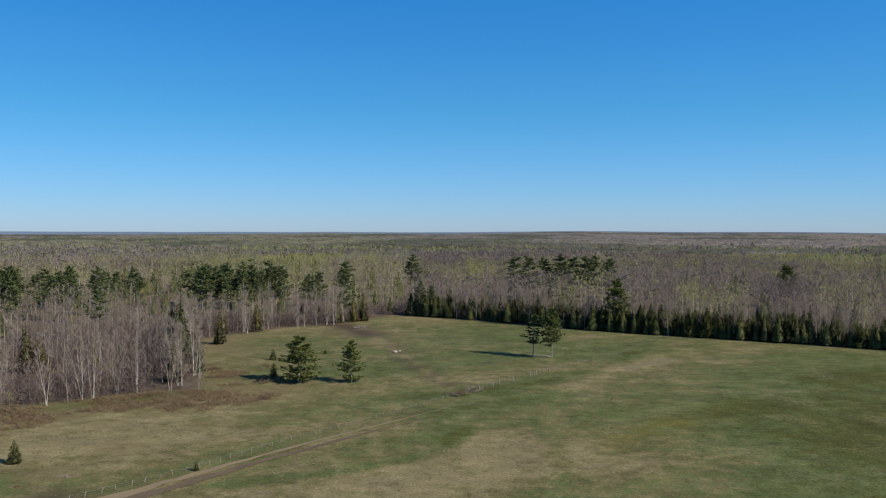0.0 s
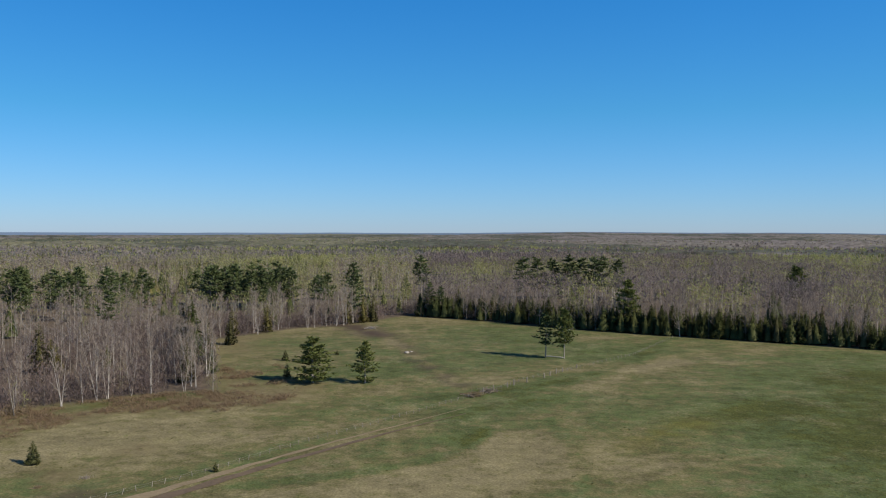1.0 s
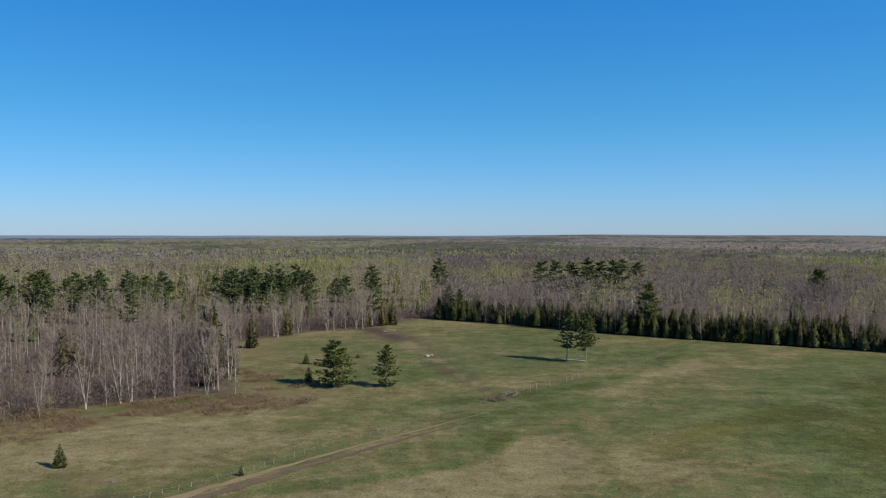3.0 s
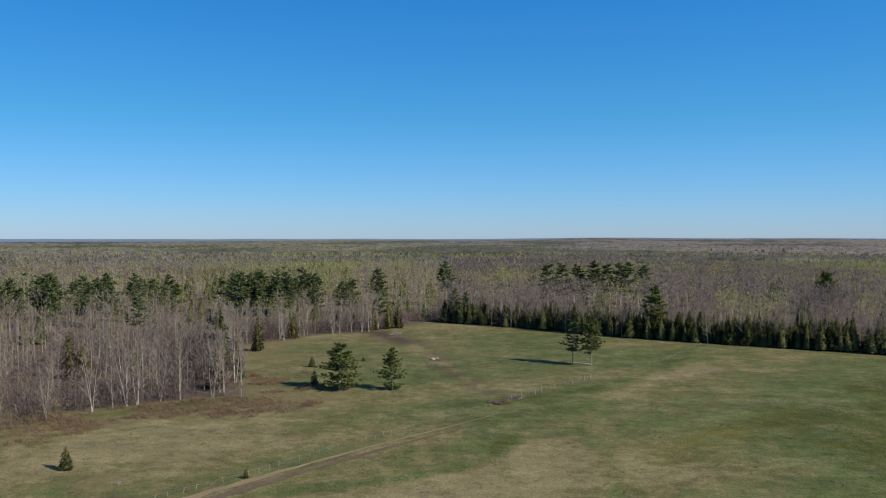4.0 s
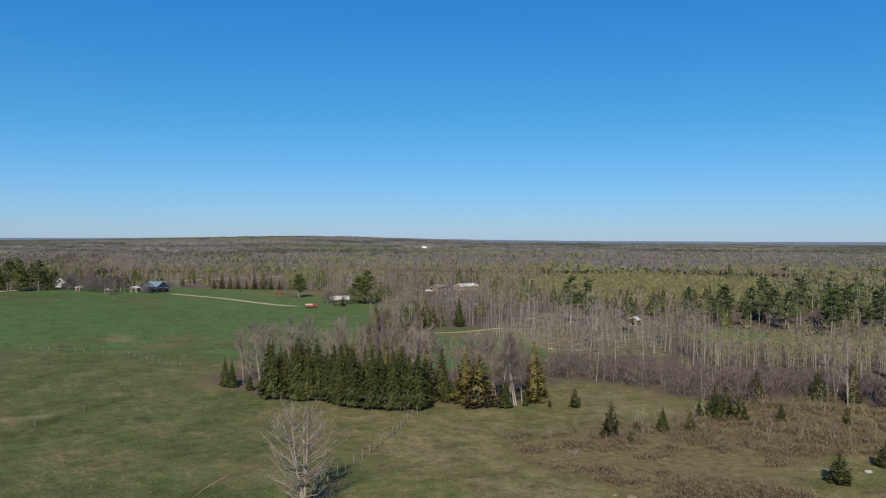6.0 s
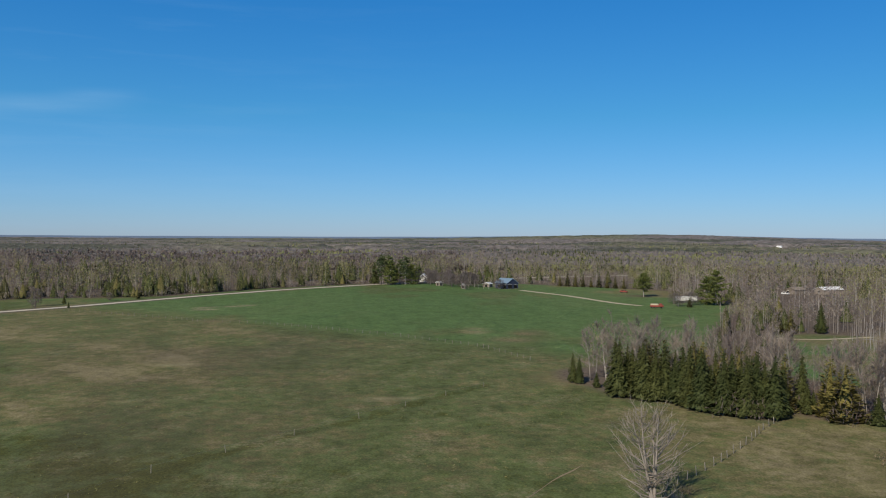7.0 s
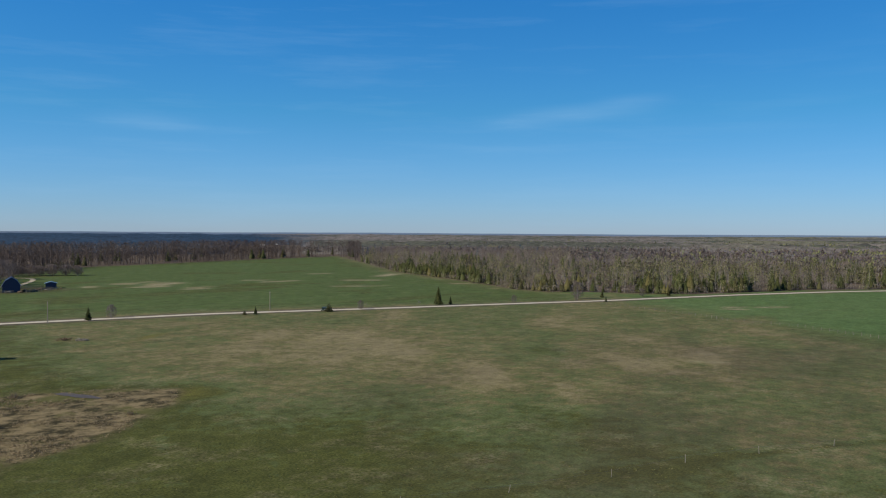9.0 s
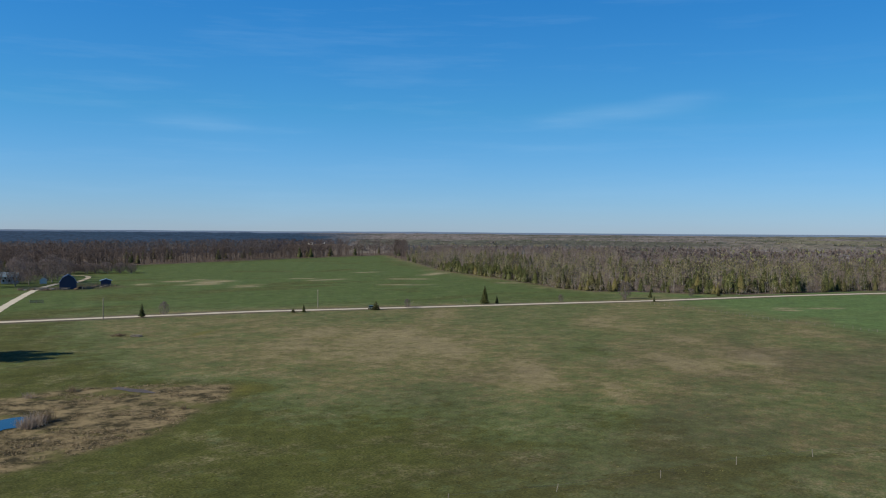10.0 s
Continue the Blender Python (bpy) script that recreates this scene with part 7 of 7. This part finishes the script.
building("farmhouse", "white farmhouse beside dark pines", "house", -588, -26, 85, 5, 7, 3.0, 5.4, M_WHITE, M_ROOF_WHITE, windows=(("s", -1.8, 1.0, 1, 1.5), ("s", 1.8, 1.0, 1, 1.5), ("s", 0, 3.4, 0.9, 1.2), ("e", -2.5, 1.0, 1, 1.5), ("e", 2.5, 1.0, 1, 1.5)))
building("shed", "small boarded shed with a pale roof at the field's edge", "shed", -511, 1, 80, 2.4, 2.4, 1.9, 2.6, M_BOARD, M_ROOF_WHITE, doors=(("s", 0, 0.05, 1.0, 1.8),))
building("shed", "pale-roofed garden shed between farm trees", "shed", -540, -14, 60, 3.0, 3.4, 1.8, 2.6, M_BOARD, M_ROOF_WHITE, doors=(("s", 0, 0.05, 1.2, 1.9),))
building("shed", "low boarded shed between farm trees", "shed", -528, 16, 70, 4, 6, 2.0, 2.8, M_BOARD, M_ROOF_WHITE, doors=(("s", 0, 0.05, 1.4, 1.8),))
building("cabin", "low cabin with a pale metal roof in the woods", "cabin", -478, 203, 20, 7, 14, 2.6, 4.0, M_BOARD, M_ROOF_WHITE, doors=(("w", 0, 0.05, 1.0, 2.0),), windows=(("w", -4, 1.0, 1.2, 1.0), ("w", 4, 1.0, 1.2, 1.0), ("s", 0, 1.0, 1.2, 1.0)))
building("cabin", "weathered cabin among bare trees", "cabin", -476, 184, 30, 6, 9, 2.5, 3.8, M_BOARD, M_BOARD, doors=(("w", 0, 0.05, 1.0, 2.0),), windows=(("s", -1.5, 1.0, 1.0, 1.0),))
building("cabin", "small pale-roofed hut in the clearing", "cabin", -262, 176, 40, 3, 4, 2.0, 3.0, M_BOARD, M_ROOF_WHITE, doors=(("s", 0, 0.05, 0.9, 1.7),))
for bearing, d, w, ln, tall, label in ((69.6, 2700, 8, 15, 5, "long white dairy barn on the far ridge"), (137.3, 2050, 5, 11, 4, "far white barn on the plain"), (136.4, 2150, 4, 6, 2.6, "distant pale farm building")):
    bx, by = -d * math.sin(radians(bearing)), d * math.cos(radians(bearing))
    building("barn", label, "barn", bx, by, bearing + 70, w, ln, tall * 1.0, tall * 1.35, M_WHITE, M_ROOF_WHITE, doors=(("s", 0, 0.05, 2.5, 3),), windows=(("w", -3, 1.2, 1.2, 1.2), ("w", 3, 1.2, 1.2, 1.2)))


# ---- vehicles and poles ----
def wheel(parent, x, y, r):
    s = Soup()
    s.tube([(x, y - 0.12, r), (x, y - 0.09, r), (x, y + 0.09, r), (x, y + 0.12, r)], [r * 0.8, r, r, r * 0.8], 12)
    w = s.link("wheel", M_RUBBER, parent)
    s = Soup()
    s.tube([(x, y - 0.14, r), (x, y + 0.14, r)], [r * 0.5, r * 0.5], 10)
    s.link("rim", M_ROOF_WHITE, w)


def truck(x, y, turn):
    ob = thing("truck", "old red flatbed truck with a tan load", "truck", (x, y, 0), turn)
    ob.scale = (0.82, 0.82, 0.82)
    part("chassis", box(bmesh.new(), 0, 0, 0.55, 6.4, 0.9, 0.25, 0.03), M_DARK, ob)
    part("cab", box(bmesh.new(), 2.2, 0, 0.8, 1.7, 2.1, 1.7, 0.18), M_RED, ob)
    part("hood", box(bmesh.new(), 3.3, 0, 0.8, 0.9, 1.7, 0.8, 0.15), M_RED, ob)
    part("windscreen", box(bmesh.new(), 3.05, 0, 1.65, 0.06, 1.7, 0.65), M_GLASS, ob)
    part("flatbed", box(bmesh.new(), -1.0, 0, 0.82, 4.4, 2.3, 0.2, 0.03), M_RED, ob)
    part("sideboard", box(bmesh.new(), -1.0, 1.1, 1.0, 4.4, 0.06, 0.7), M_RED, ob)
    part("sideboard", box(bmesh.new(), -1.0, -1.1, 1.0, 4.4, 0.06, 0.7), M_RED, ob)
    part("load", box(bmesh.new(), -1.0, 0, 1.0, 4.0, 2.0, 1.35, 0.2), M_SAND, ob)
    for px in (2.6, -0.6, -2.2):
        for py in (-0.95, 0.95):
            wheel(ob, px, py, 0.48)


def trailer(x, y, turn):
    ob = thing("trailer", "long white box trailer parked beside pines", "trailer", (x, y, 0), turn)
    part("box", box(bmesh.new(), 0, 0, 1.0, 9.6, 2.4, 1.9, 0.08), M_WHITE, ob)
    part("frame", box(bmesh.new(), 0, 0, 0.75, 9.4, 1.2, 0.24), M_DARK, ob)
    part("door", box(bmesh.new(), -4.81, 0, 1.1, 0.06, 2.2, 2.0), M_ROOF_WHITE, ob)
    part("hitch", box(bmesh.new(), 5.3, 0, 0.7, 1.2, 0.2, 0.2), M_DARK, ob)
    part("jack", box(bmesh.new(), 4.4, 0, 0, 0.15, 0.15, 0.8), M_DARK, ob)
    for px in (-2.6, -1.5):
        for py in (-1.1, 1.1):
            wheel(ob, px, py, 0.45)


def car(x, y, turn, mat, label):
    ob = thing("car", label, "car", (x, y, 0.09), turn)
    prof = [(-2.1, 0.35), (2.1, 0.35), (2.15, 0.75), (1.1, 0.9), (0.6, 1.42), (-1.3, 1.45), (-2.0, 0.95), (-2.15, 0.8)]
    bm = prism(bmesh.new(), prof, -0.85, 0.85)
    bmesh.ops.bevel(bm, geom=list(bm.edges), offset=0.07, segments=2, affect="EDGES")
    part("body", bm, mat, ob)
    part("windscreen", prism(bmesh.new(), [(0.68, 1.35), (1.08, 0.95), (1.12, 0.98), (0.72, 1.38)], -0.7, 0.7), M_GLASS, ob)
    for s in (-0.862, 0.862):
        part("side_window", box(bmesh.new(), -0.35, s, 0.98, 1.6, 0.03, 0.36), M_GLASS, ob)
    for py in (-0.6, 0.6):
        part("headlight", box(bmesh.new(), 2.12, py, 0.6, 0.06, 0.3, 0.14), M_WHITE, ob)
    for px in (1.35, -1.35):
        for py in (-0.78, 0.78):
            wheel(ob, px, py, 0.33)


truck(-374, 84, 80)
trailer(-408, 106, 95)
car(-242, -230.5, 33, M_GREENCAR, "dark green car on the gravel road's edge")
car(-478, 90, 60, M_RED, "red car parked beside the pines")
car(-470, 176, 30, M_WHITE, "white car parked by the cabins")
car(-398, 118, 100, M_ROOF_BLUE, "grey car parked beside the trailer")


def pole(x, y, h, label):
    ob = thing("utility_pole", label, "pole", (x, y, 0), 60, "utility poles")
    s = Soup()
    s.tube([(0, 0, -0.5), (0, 0, h * 0.5), (0.02, 0, h)], [0.17, 0.14, 0.11], 8)
    s.link("shaft", M_POST, ob)
    part("cap", box(bmesh.new(), 0.02, 0, h, 0.2, 0.2, 0.12, 0.03), M_WIRE, ob)
    part("insulator", box(bmesh.new(), 0.16, 0, h - 0.6, 0.12, 0.1, 0.16, 0.02), M_WHITE, ob)


pole(-153, -270.5, 7.2, "bare grey utility pole beside the road")
pole(-233, -251, 7.2, "bare grey utility pole in the field")


def board_fence(x, y, turn, ln, label):
    ob = thing("board_fence", label, "fence", (x, y, 0), turn)
    n = int(ln / 2.4)
    first = None
    for k in range(n + 1):
        if first is None:
            first = part("post", box(bmesh.new(), 0, 0, 0, 0.16, 0.16, 1.5, 0.02), M_POST, ob)
            p = first
        else:
            p = new("post", first.data)
            p.parent = ob
        p.location = (k * 2.4 - ln / 2, 0, 0)
    for z in (0.35, 0.8, 1.2):
        part("rail", box(bmesh.new(), 0, 0.1, z, ln, 0.05, 0.18), M_BOARD, ob)


board_fence(-238, -434, 150, 20, "weathered board fence of the cattle yard")
board_fence(-206, -428, 150, 14, "weathered board fence beside the barn")
board_fence(-530, 12, 75, 24, "weathered yard fence by the farm")
board_fence(-212, -420, 148, 16, "weathered board fence before the barnyard")
board_fence(-236, -420, 206, 26, "weathered board fence round the muddy yard")
board_fence(-243, -447, 150, 16, "dark board fence behind the muddy yard")
board_fence(-169, -349, 150, 5, "short dark board fence alone in the field")
for k in range(26):
    u = k / 25
    x, y = (-201 - 20 * u * 2, -430 + 13 * u * 2) if u < 0.5 else (-221 - 30 * (u - 0.5) * 2, -417 - 12 * (u - 0.5) * 2)
    x, y = x + (k * 7 % 5) - 2, y - (k * 13 % 7)
    rock(x, y, 0.8 + (k * 7 % 5) * 0.22, "pale junk and stones heaped in the barnyard" if k % 3 == 0 else "dark heap of boards and scrap in the barnyard", (M_BOARD, M_DIRT, M_DIRT)[k % 3] if k % 9 else M_STONE, 0.4, "yard_heap", "heap", "yard heaps")
